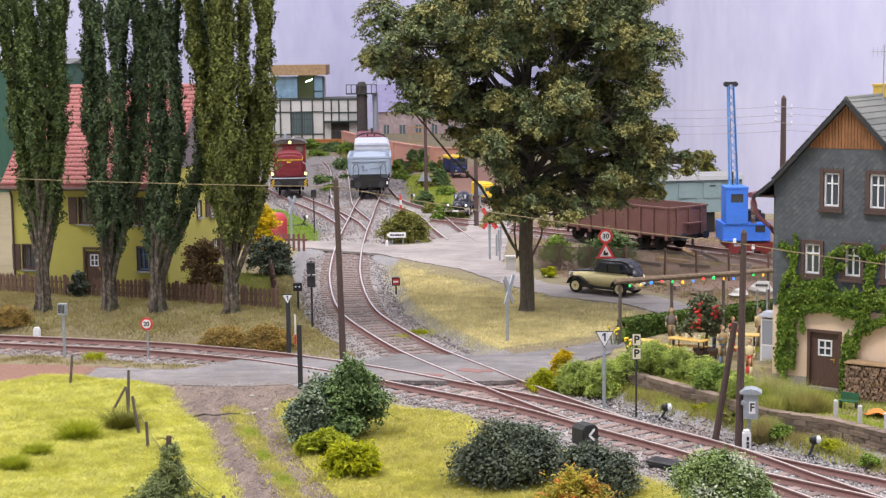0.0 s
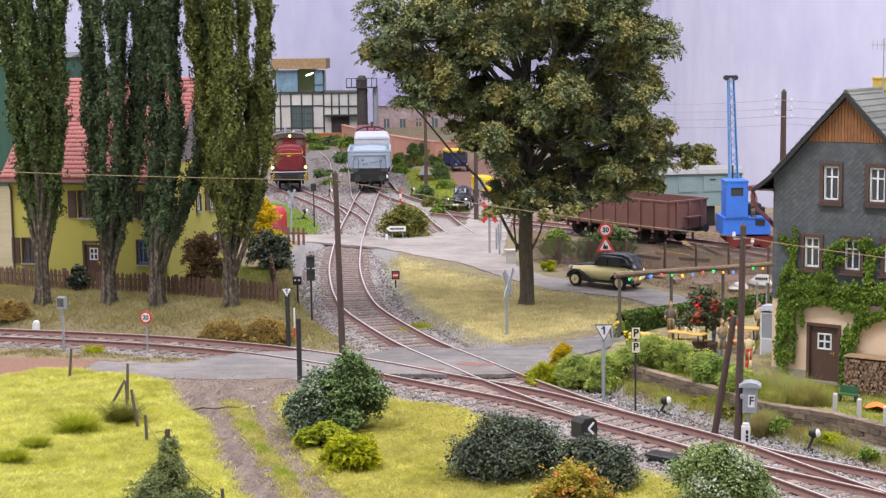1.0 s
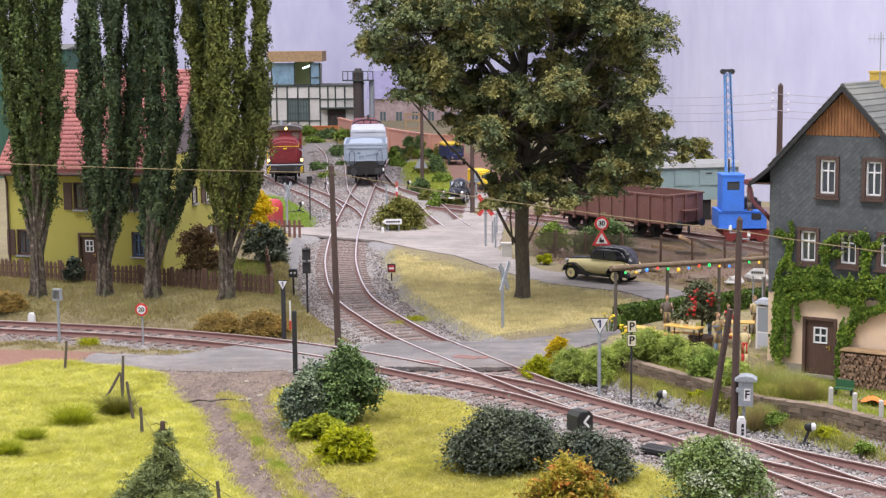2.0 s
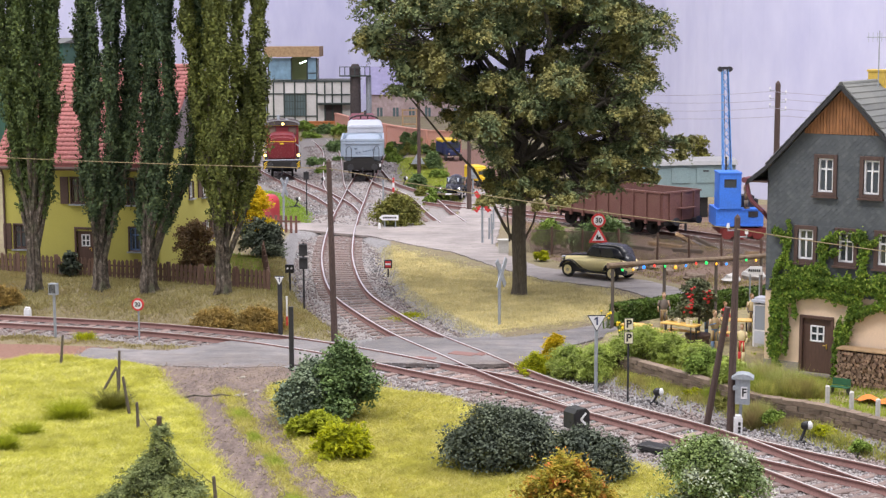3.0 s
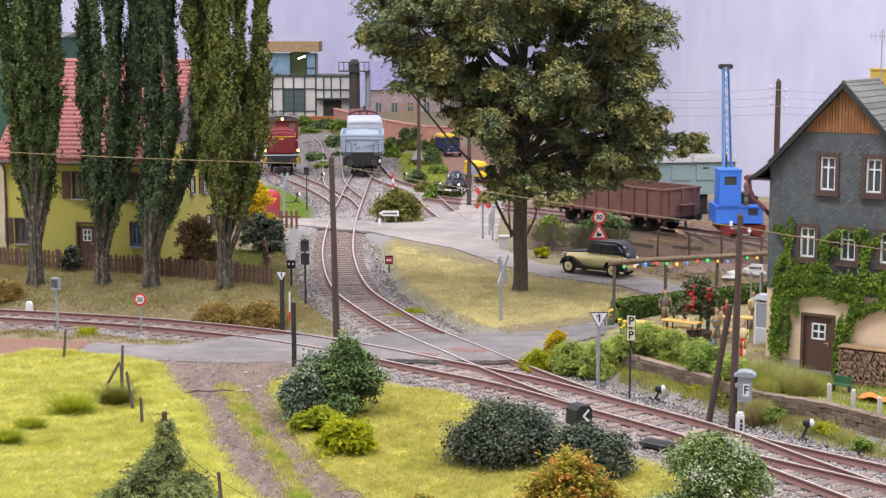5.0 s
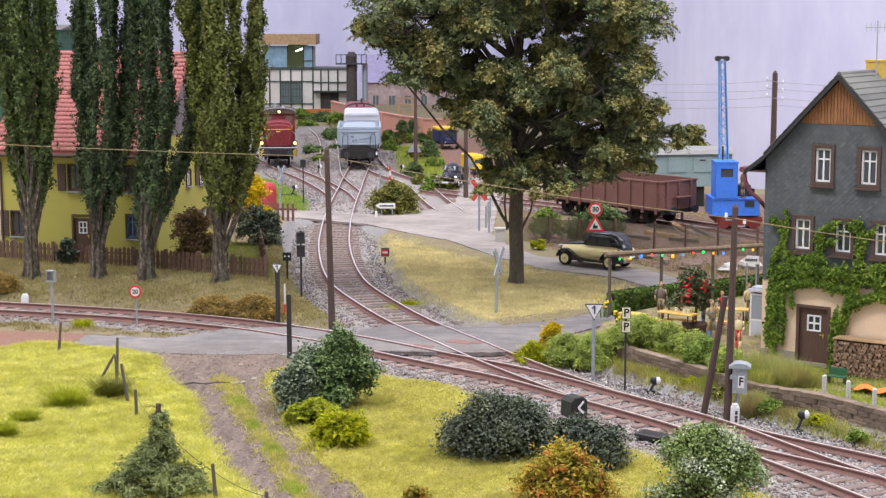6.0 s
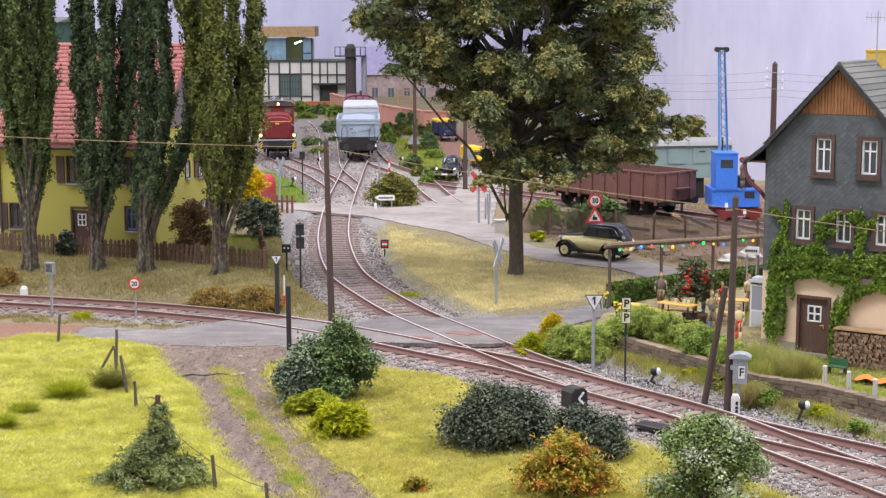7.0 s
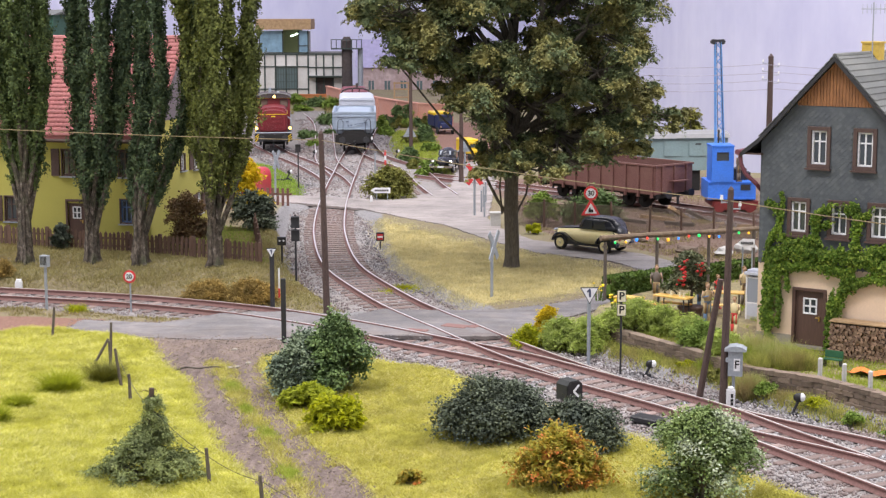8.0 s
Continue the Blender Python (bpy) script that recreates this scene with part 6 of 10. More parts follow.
LANE_GRASS = [(-3.2, 93), (-1.0, 93.2), (0.6, 97), (1.1, 106), (0.3, 118), (-0.4, 138), (-3.6, 140), (-3.4, 110)]
grass("lane_grass", LANE_GRASS, 26000, 0.2, 0.6, 0.06, M["fresh_grass"], "rough yellow-green grass between siding and lane", (-4, 1.5, 92, 140))
VERGE_SOUTH = [(5.1, 51.9), (6.4, 49.9), (7.85, 48.0), (9.05, 45.2), (11.5, 41.4), (13, 39), (12.3, 39.6), (10.3, 42.6), (8.7, 45.0), (7.2, 47.3), (5.7, 49.8)]
M["weed_mix"] = grass_mat("weed_mix", [(0.26, 0.31, 0.07), (0.38, 0.41, 0.11), (0.52, 0.51, 0.15), (0.68, 0.63, 0.18)], 0.9, (0.36, 0.29, 0.13))
M["wisp"] = grass_mat("wispy_grass", [(0.30, 0.36, 0.10), (0.44, 0.47, 0.15), (0.52, 0.56, 0.18), (0.66, 0.62, 0.32)], 1.2, (0.46, 0.34, 0.18))
for i, (x, y, r, h, mat) in enumerate(((9.0, 46.2, 0.6, 0.62, "fresh_grass"), (9.5, 46.5, 0.7, 0.75, "wisp"), (10.0, 46.0, 0.7, 0.72, "wisp"), (10.4, 45.5, 0.6, 0.6, "weed_mix"), (10.7, 46.3, 0.6, 0.62, "fresh_grass"), (9.2, 45.5, 0.5, 0.5, "weed_mix"), (8.9, 44.6, 0.4, 0.55, "wisp"), (8.3, 46.9, 0.5, 0.5, "fresh_grass"))):
    n = 7000
    a, d = rng.uniform(0, 6.28, n), np.sqrt(rng.uniform(0, 1, n))
    px, py = x + np.cos(a) * d * r, y + np.sin(a) * d * r * 0.7
    v, f = blades(px, py, land(px, py) - 0.02, h * (1 - 0.55 * d * d) * (1 + 0.3 * wobble(px, py, 0.2)), 0.55, 0.02)
    tagged(new("tall_grass", quick_mesh("tall_grass", v, f, M[mat])), "wispy tall grass browning among green stalks" if mat == "wisp" else "wispy tall green grass above the garden wall", "grass tuft", group="tall grasses")
grass("weed_grass", VERGE_SOUTH, 200000, 0.21, 0.7, 0.028, M["weed_mix"], "weeds between ballast and garden wall", (5, 14, 38, 52))
for i, (x, y, r, l) in enumerate(((-5.75, 45.2, 0.3, 0.75), (-4.25, 40.2, 0.26, 0.6), (-5.05, 42.6, 0.15, 0.5), (-3.35, 36.6, 0.25, 0.6), (-1.6, 61.6, 0.6, 0.5), (-1.2, 62.6, 0.4, 0.35), (-12.75, 57.0, 0.33, 0.3))):
    n = 1300
    a, d = rng.uniform(0, 6.28, n), np.abs(rng.normal(0, 0.55, n))
    v0 = np.sin(a) * d * l
    px, py = x + np.cos(a) * d * r - 0.29 * v0 * (i < 4), y + v0
    v, f = blades(px, py, land(px, py) - 0.02, 0.3 if i > 3 else 0.12, 0.9, 0.026)
    tagged(new("grass_tuft", quick_mesh("grass_tuft", v, f, M["leaf_lime"] if i > 3 else M["fresh_grass"])), "bright tuft of fresh green grass", "grass tuft", group="grass tufts")
# loose soil and small stones on the dirt track
n = 16000
px, py = rng.uniform(-10, 0, n), rng.uniform(33, 53, n)
k = (np.maximum(inside(TRACKWAY, px, py), inside(MUD, px, py)) > -0.15) & (inside(ROAD, px, py) < 0.8 * rng.uniform(0, 1, n) ** 3) & (inside(MEDIAN, px, py) < 0.1)
px, py = px[k], py[k]
M["stones_soil"] = foliage_mat("soil_crumbs", [(0.10, 0.075, 0.065), (0.17, 0.135, 0.12), (0.25, 0.20, 0.175), (0.36, 0.31, 0.28)], rough=0.95)
ob = stone_mesh("soil_crumbs", [(np.column_stack([px, py, np.where(inside(ROAD, px, py) > -0.03, 0.0, land(px, py))]), 0.032)])
ob.data.materials.clear()
ob.data.materials.append(M["stones_soil"])
tagged(ob, "crumbly brown soil and small stones", "soil")
single("fallen_twig", limb(bmesh.new(), [(0, 0, 0.03), (0.35, 0.25, 0.07), (0.75, 0.2, 0.04), (1.1, 0.35, 0.06), (1.45, 0.3, 0.05)], 0.035, 0.015, 6), M["bark_dark"], -7.75, 47.1, hgt(-7.75, 47.1), 0, "crooked dark twig lying across the dirt track", "twig")
for x, y, r in ((-6.15, 47.55, 0.09), (-5.95, 47.9, 0.07), (-5.7, 48.6, 0.1), (-6.3, 50.2, 0.08)):
    bm = ball(bmesh.new(), 0, 0, 0, r, 1.5, 1, 0.55, 8)
    for v in bm.verts:
        v.co *= 1 + 0.22 * math.sin(v.co.x * 41 + x) * math.cos(v.co.y * 37)
    single("pale_stone", bm, M["plinth"], x, y, hgt(x, y) + 0.02, x * 50, "small pale stone on the muddy ground", "stone", group="stones on the mud")
# grit washed over the edges of the paving
n = 60000
px, py = rng.uniform(-13, 10, n), rng.uniform(51, 68, n)
d = inside(ROAD, px, py)
k = (np.abs(d + 0.05) < np.abs(rng.normal(0, 0.16, n))) & (np.abs(d) < 0.5)
px, py, d = px[k], py[k], d[k]
ob = stone_mesh("grit", [(np.column_stack([px, py, np.where(d > -0.04, 0.0, np.maximum(land(px, py), -0.02 + 0.6 * d))]), 0.03)])
tagged(ob, "grey grit along the edge of the paving", "gravel")
# rubble and crumbs on the brown ground behind the road
n = 20000
px, py = rng.uniform(4, 20, n), rng.uniform(66, 92, n)
k = (inside(BROWN, px, py) > 0.1) & (wobble(px, py, 1.1) + rng.normal(0, 0.5, n) > -0.1)
px, py = px[k], py[k]
M["rubble"] = foliage_mat("brown_rubble", [(0.085, 0.055, 0.042), (0.15, 0.10, 0.078), (0.22, 0.155, 0.12), (0.33, 0.26, 0.22)], rough=0.95)
ob = stone_mesh("rubble", [(np.column_stack([px, py, land(px, py)]), 0.055)])
ob.data.materials.clear()
ob.data.materials.append(M["rubble"])
tagged(ob, "brown rubble and crumbs of soil", "soil")
grass("waste_grass", BROWN, 26000, 0.16, 0.7, 0.035, M["bank_grass"], "sparse dry grass on brown waste ground", (4, 20, 66, 92), lambda x, y: wobble(x, y, 1.4) > 0.25)
SLOPE = [(-26, 162), (-4, 162), (-6, 172), (-11, 178), (-26, 178)]
grass("slope_grass", SLOPE, 30000, 0.35, 0.7, 0.10, M["bank_grass"], "rough grass on the slope before the works", (-26, -4, 160, 178))
for i, (x, y, r, h) in enumerate(((-17.5, 170, 1.3, 0.9), (-15.0, 172, 1.5, 1.1), (-12.6, 170, 1.4, 1.0), (-10.6, 167, 1.2, 1.2), (-8.6, 163.5, 1.1, 1.0), (-13.8, 166, 1.0, 0.6), (-10.9, 136, 1.0, 0.8), (-9.6, 128, 0.8, 0.6), (-9.0, 140, 0.8, 0.5))):
    shrub("bush", x, y, r, r * 0.8, h, 3600, 0.15, M["leaf_bright"] if i % 2 else M["leaf_green"], "low green bush on the yard slope", 8, 140 + i, stems=False)


# ---- fences and walls ----
M["fence"] = surface("brown_fence", (0.16, 0.095, 0.07), 0.9, grain=18, amount=0.3, stretch=(2, 2, 0.4), vary=0.3)
M["rough_wood"] = surface("rough_grey_wood", (0.12, 0.10, 0.085), 0.9, grain=16, amount=0.35, stretch=(2, 2, 0.4))
M["masonry"] = surface("garden_wall_stone", (0.235, 0.175, 0.135), 0.95, grain=8, wear=1.5, amount=0.3, dirt=(0.15, 0.13, 0.09), vary=0.35, bump=0.7, bump_dist=0.04)
M["mortar"] = surface("dark_mortar", (0.15, 0.125, 0.10), 0.95, amount=0.25)


def along(pts, step):
    """Even spots along a polyline with their headings in degrees."""
    out = []
    for (ax, ay), (bx, by) in zip(pts[:-1], pts[1:]):
        n = max(1, round(math.hypot(bx - ax, by - ay) / step))
        for i in range(n):
            out.append((ax + (bx - ax) * i / n, ay + (by - ay) * i / n, math.degrees(math.atan2(by - ay, bx - ax))))
    return out


def picket_fence(pts, label):
    root = thing("picket_fence", 0, 0, 0, 0, label, "fence")
    bm = bmesh.new()
    slab(bm, [(-0.07, 0), (0.07, 0), (0.07, 0.72), (0, 0.8), (-0.07, 0.72)], "y", -0.018, 0.018)
    me = to_mesh(bm, "picket", M["fence"])
    for x, y, a in along(pts, 0.215):
        ob = new("picket", me)
        ob.parent = root
        ob.matrix_basis = pose(K * x, K * y, K * (hgt(x, y) + 0.03 + rng.uniform(-0.03, 0.03)), 0, rng.uniform(-3, 3), a)
    post = to_mesh(shape((0, 0.06, 0.42, 0.14, 0.12, 0.9)), "post", M["fence"])
    spots = along(pts, 1.9)
    for x, y, a in spots:
        ob = new("post", post)
        ob.parent = root
        ob.matrix_basis = pose(K * x, K * y, K * hgt(x, y), 0, 0, a)
    for h in (0.22, 0.55):
        bm = bmesh.new()
        ends = [(x, y) for x, y, _ in spots] + [pts[-1]]
        for (ax, ay), (bx, by) in zip(ends[:-1], ends[1:]):
            rod(bm, (ax, ay + 0.03, hgt(ax, ay) + h), (bx, by + 0.03, hgt(bx, by) + h), 0.04, n=4)
        part("rail", bm, M["fence"], root)


picket_fence([(-20.5, 70.6), (-13, 67.6), (-7.0, 64.6), (-7.05, 65.2), (-8.3, 74.0)], "low brown picket fence round the yellow house")


def stake(x, y, h, tip, r=0.05, mat="rough_wood", label="leaning grey wooden fence stake in the meadow", name="fence_stake"):
    z = hgt(x, y)
    bm = rod(bmesh.new(), (0, 0, -0.05), (tip, 0.0, h), r, r * 0.8, 7)
    return single(name, bm, M[mat], x, y, z, 0, label, "fence post", group="meadow fence")


for x, y, h, tip in ((-12.55, 52.2, 1.0, 0.1), (-9.85, 48.3, 1.15, 0.05), (-9.62, 47.2, 0.85, -0.03), (-8.9, 45.1, 1.1, -0.16), (-8.25, 43.0, 0.75, -0.02), (-5.05, 35.5, 0.82, -0.06), (-3.72, 34.2, 0.6, -0.04)):
    stake(x, y, h, tip)
bm = rod(bmesh.new(), (0, 0, -0.05), (0.42, 0.1, 0.7), 0.045, 0.04, 6)
single("fence_brace", bm, M["rough_wood"], -10.3, 48.1, hgt(-10.3, 48.1), 0, "slanting grey brace against a fence stake", "fence brace")


def wire(name, pts, r, mat, label, sag=0.0):
    """A hanging wire through pts."""
    line = [Vector(pts[0])]
    for a, b in zip(pts[:-1], pts[1:]):
        a, b = Vector(a), Vector(b)
        for i in range(1, 9):
            t = i / 8
            line.append(a.lerp(b, t) - Vector((0, 0, 4 * sag * t * (1 - t))))
    return single(name, limb(bmesh.new(), line, r, r, 5), mat, 0, 0, 0, 0, label, "wire")


M["thread"] = plain("brown_thread", (0.27, 0.21, 0.12), 0.8)
M["thin_wire"] = plain("grey_wire", (0.33, 0.31, 0.40), 0.6)
wire("fence_wire", [(-9.0, 45.1, 1.1), (-8.27, 43, 0.75), (-6.42, 36.1, 1.7), (-5.1, 35.5, 0.75), (-3.75, 34.2, 0.55), (-2, 32, 0.5)], 0.007, M["dark_metal"], "thin fence wire between stakes", 0.08)


def stone_wall(pts, height, label):
    """A low wall of rough blocks laid in courses."""
    root = thing("garden_wall", 0, 0, 0, 0, label, "wall", kind="structure")
    core = bmesh.new()
    for (ax, ay), (bx, by) in zip(pts[:-1], pts[1:]):
        a = math.atan2(by - ay, bx - ax)
        box(core, (ax + bx) / 2, (ay + by) / 2, height / 2 - 0.2, math.hypot(bx - ax, by - ay) + 0.05, 0.2, height + 0.25, Matrix.Rotation(a, 4, "Z"))
    part("core", core, M["mortar"], root)
    meshes = []
    for i in range(5):
        bm = bmesh.new()
        box(bm, 0, 0, 0, 1, 1, 1, bevel=0.09)
        for v in bm.verts:
            v.co += Vector(rng.normal(0, 0.03, 3))
        meshes.append(to_mesh(bm, "block", M["masonry"]))
    for c in range(4):
        spots = along(pts, 0.36)
        for i, (x, y, a) in enumerate(spots):
            ob = new("block", meshes[rng.integers(5)])
            ob.parent = root
            s = 0.36 * (0.5 if c % 2 else 0)
            dx, dy = math.cos(math.radians(a)), math.sin(math.radians(a))
            ob.matrix_basis = pose(K * (x + dx * (s + rng.normal(0, 0.02))), K * (y + dy * s), K * (-0.05 + height / 4 * (c + 0.5)), 0, rng.normal(0, 0.8), a + rng.normal(0, 1.2)) @ Matrix.Diagonal((rng.uniform(0.33, 0.375), rng.uniform(0.26, 0.31), height / 4 * rng.uniform(0.95, 1.04), 1))
    return root


stone_wall([(5.0, 52.4), (6.3, 50.1), (7.75, 47.7), (9.15, 45.1), (10.75, 43.85), (11.8, 42.25), (16, 35.6)], 0.62, "low wall of rough brown stone blocks below the garden")


# ---- poles and wires ----
def pole(x, y, top, r, label, arms=0, foot=-0.1, category="utility pole", lean=0.0):
    z = hgt(x, y)
    root = thing("utility_pole", x, y, z, 0, label, category)
    bm = rod(bmesh.new(), (0, 0, foot), (lean, 0, top - z), r, r * 0.72, 10)
    part("shaft", bm, M["pole"], root)
    part("cap", rod(bmesh.new(), (lean, 0, top - z), (lean, 0, top - z + r * 0.8), r * 0.72, r * 0.15, 10), M["pole"], root)
    for i in range(arms):
        h = top - z - 0.35 - 0.42 * (i // 2) - 0.18 * (i % 2)
        s = 1 if i % 2 else -1
        bm = rod(bmesh.new(), (lean, 0, h), (lean + s * r * 2.2, -0.02, h), 0.02, n=5)
        rod(bm, (lean + s * r * 2.2, -0.02, h - 0.02), (lean + s * r * 2.2, -0.02, h + 0.1), 0.02, n=5)
        ins = part("bracket", bm, M["grey_metal"], root)
        part("insulator", rod(bmesh.new(), (lean + s * r * 2.2, -0.02, h + 0.08), (lean + s * r * 2.2, -0.02, h + 0.2), 0.05, 0.035, 8), M["white_paint"], ins, "white porcelain insulator")
    return root


pole(-3.83, 56.75, 6.35, 0.125, "tall dark wooden utility pole beside the level crossing", lean=-0.13)
pole(8.06, 43.9, 5.8, 0.115, "dark wooden utility pole beside a signal cabinet", 2, lean=0.08)
pole(17.3, 83.5, 8.15, 0.185, "thick dark wooden utility pole with insulators behind the house", 6)
pole(1.6, 99.2, 4.6, 0.16, "dark wooden utility pole at the square")
pole(-1.75, 115, 6.5, 0.15, "tall dark wooden utility pole by the pink wall")
bm = rod(bmesh.new(), (0, 0, -0.1), (0.5, -0.35, 3.6), 0.1, 0.085, 10)
single("pole_brace", bm, M["pole"], 7.5, 44.7, hgt(7.5, 44.7), 0, "slanting dark wooden brace leaning on a utility pole", "pole brace")
wire("overhead_wire", [(-26, 63, 6.6), (-3.95, 56.7, 6.12), (8.1, 43.85, 5.5), (16, 36, 5.3)], 0.014, M["thread"], "brown overhead wire strung between wooden poles", 0.12)
for i in range(4):
    h = 7.75 - 0.42 * i
    wire("telegraph_wire", [(7.2, 90, h - 0.1), (17.3 + (0.4 if i % 2 else -0.4), 83.5, h), (40, 68, h - 0.6)], 0.014, M["thin_wire"], "thin grey telegraph wire", 0.25)


# ---- signs and railway furniture ----
def lettered(text, size, mat, parent, x, y, z, rx=90, name="lettering"):
    """Raised letters in the plane that faces the reader."""
    cu = bpy.data.curves.new(name, "FONT")
    cu.body, cu.size, cu.align_x, cu.align_y, cu.extrude = text, size * K, "CENTER", "CENTER", 0.006 * K
    cu.offset = size * 0.022 * K
    ob = bpy.data.objects.new(name, cu)
    me = bpy.data.meshes.new_from_object(ob)
    bpy.data.objects.remove(ob)
    me.materials.append(mat)
    ob = new(name, me)
    ob.parent = parent
    ob.matrix_basis = pose(K * x, K * y, K * z, rx)
    return ob


def disc(bm, x, y, z, r, t, n=20):
    bmesh.ops.create_cone(bm, cap_ends=True, segments=n, radius1=r, radius2=r, depth=t, matrix=Matrix.Translation((x, y, z)) @ Matrix.Rotation(math.pi / 2, 4, "X"))
    return bm


def post_of(root, h, r, mat, z0=-0.1):
    return part("post", rod(bmesh.new(), (0, 0, z0), (0, 0, h), r, n=8), mat, root)


def speed_sign(x, y, h, r, digits, label, rz=0.0, warn=False):
    root = thing("speed_sign", x, y, hgt(x, y), rz, label, "road sign")
    post_of(root, h, 0.035, M["grey_metal"])
    rim = part("disc", disc(bmesh.new(), 0, -0.06, h - r, r, 0.03), M["red_paint"], root, "white disc with red rim")
    part("face", disc(bmesh.new(), 0, -0.08, h - r, r * 0.7, 0.02), M["white_paint"], rim)
    lettered(digits, r * 0.95, M["black_paint"], rim, 0, -0.095, h - r)
    part("back", disc(bmesh.new(), 0, -0.04, h - r, r * 0.97, 0.02), M["grey_metal"], rim)
    if warn:
        zc = h - 2 * r - 0.42
        tri = part("triangle", slab(bmesh.new(), [(-0.46, zc - 0.3), (0.46, zc - 0.3), (0, zc + 0.5)], "y", -0.08, -0.05), M["red_paint"], root, "red-edged triangular warning plate")
        part("face", slab(bmesh.new(), [(-0.29, zc - 0.21), (0.29, zc - 0.21), (0, zc + 0.3)], "y", -0.1, -0.08), M["white_paint"], tri)
        part("symbol", shape((0, -0.105, zc - 0.08, 0.22, 0.015, 0.14), (-0.05, -0.105, zc + 0.03, 0.07, 0.015, 0.1)), M["black_paint"], tri)
    return root


speed_sign(-11.0, 57.7, 1.72, 0.235, "20", "round red-rimmed speed sign on a grey post by the track", -10)
speed_sign(7.45, 76.6, 2.25, 0.34, "30", "round speed sign above a triangular train warning sign", 0, True)


def lamp_box(x, y):
    root = thing("signal_post", x, y, hgt(x, y), -14, "grey post with a square grey signal box at its top", "signal")
    post_of(root, 2.1, 0.055, M["grey_metal"])
    b = part("box", shape((0, -0.02, 2.0, 0.3, 0.22, 0.42)), M["grey_metal"], root)
    part("grille", shape(*[(-0.1 + i * 0.05, -0.14, 2.02, 0.02, 0.02, 0.3) for i in range(5)]), M["dark_metal"], b)
    return root


lamp_box(-14.05, 57.7)


def kerb_stone(x, y, w, h, label, bars=False):
    root = thing("marker_stone", x, y, hgt(x, y) - 0.03, 0, label, "marker post")
    bm = shape((0, 0, h / 2 - 0.05, w, w * 0.75, h))
    box(bm, 0, 0, h - 0.02, w * 0.8, w * 0.6, 0.12, bevel=0.03)
    part("stone", bm, M["white_paint"], root)
    if bars:
        part("marking", shape((0.02, -w * 0.39, h * 0.72, w * 0.3, 0.015, 0.1), (0.02, -w * 0.39, h * 0.55, w * 0.34, 0.015, 0.07), (0.02, -w * 0.39, h * 0.42, w * 0.3, 0.015, 0.08)), M["black_paint"], root, "dark bars of illegible numbering")


kerb_stone(-16.4, 62.9, 0.26, 0.5, "white marker stone beside the rails")
kerb_stone(8.2, 43.5, 0.22, 0.74, "white kilometre stone with illegible dark marking", True)
kerb_stone(-3.55, 89.2, 0.15, 0.4, "small white marker post at the square")


def yield_board(x, y, h, w, post_mat, r, label, rz=0.0):
    root = thing("whistle_board", x, y, hgt(x, y), rz, label, "railway sign")
    post_of(root, h - 0.02, r, post_mat)
    t = w * 0.9
    rim = part("board", slab(bmesh.new(), [(-w / 2, h + 0.05), (w / 2, h + 0.05), (0, h + 0.05 - t)], "y", -r - 0.05, -r - 0.01), M["black_paint"], root)
    k = 0.86
    part("face", slab(bmesh.new(), [(-w / 2 * k, h + 0.02), (w / 2 * k, h + 0.02), (0, h + 0.02 - t * k)], "y", -r - 0.07, -r - 0.05), M["white_paint"], rim, "white inverted triangle")
    lettered("1", w * 0.6, M["navy"], rim, 0.01, -r - 0.08, h - t * 0.27)
    part("stroke", box(bmesh.new(), -w * 0.07, -r - 0.08, h - t * 0.27 + w * 0.15, w * 0.16, 0.014, w * 0.07, Matrix.Rotation(-0.75, 4, "Y")), M["navy"], rim)
    return root


yield_board(4.78, 48.9, 2.55, 0.58, M["grey_metal"], 0.055, "white triangular board with a black 1 on a grey post")
yield_board(-5.85, 57.6, 2.45, 0.38, M["dark_metal"], 0.085, "small white triangular board on a thick black post")


def p_board():
    root = thing("whistle_sign", 5.62, 47.6, hgt(5.62, 47.6), 0, "thin black post with two cream boards lettered P", "railway sign")
    post_of(root, 2.7, 0.03, M["dark_metal"])
    for z in (2.55, 2.13):
        b = part("board", shape((0, -0.05, z, 0.27, 0.025, 0.36)), M["black_paint"], root)
        part("face", shape((0, -0.07, z, 0.24, 0.02, 0.33)), M["cream"], b, "cream enamel face")
        lettered("P", 0.33, M["black_paint"], b, 0, -0.085, z)


M["cream"] = surface("cream_enamel", (0.72, 0.68, 0.50), 0.5, amount=0.06, bump=0.05)
p_board()


def signal_cabinet():
    root = thing("telephone_cabinet", 8.3, 43.7, hgt(8.3, 43.7), -12, "grey trackside telephone cabinet with arched roof lettered F", "cabinet")
    post_of(root, 1.2, 0.05, M["grey_metal"])
    b = part("body", shape((0.05, 0, 1.45, 0.46, 0.38, 0.75)), M["grey_metal"], root)
    bm = bmesh.new()
    slab(bm, [(-0.3, 1.82), (0.4, 1.82), (0.4, 1.87), (0.25, 1.95), (0.05, 1.98), (-0.15, 1.95), (-0.3, 1.87)], "y", -0.28, 0.28)
    part("roof", bm, M["grey_metal"], root, "arched grey metal roof")
    pl = part("plate", shape((0.1, -0.2, 1.42, 0.2, 0.02, 0.36)), M["white_paint"], b)
    lettered("F", 0.34, M["black_paint"], pl, 0.1, -0.215, 1.42)
    bm = disc(bmesh.new(), -0.2, -0.14, 1.55, 0.06, 0.2, 10)
    part("hinge", bm, M["grey_metal"], b)
    root.scale = (0.86, 0.86, 0.95)


signal_cabinet()


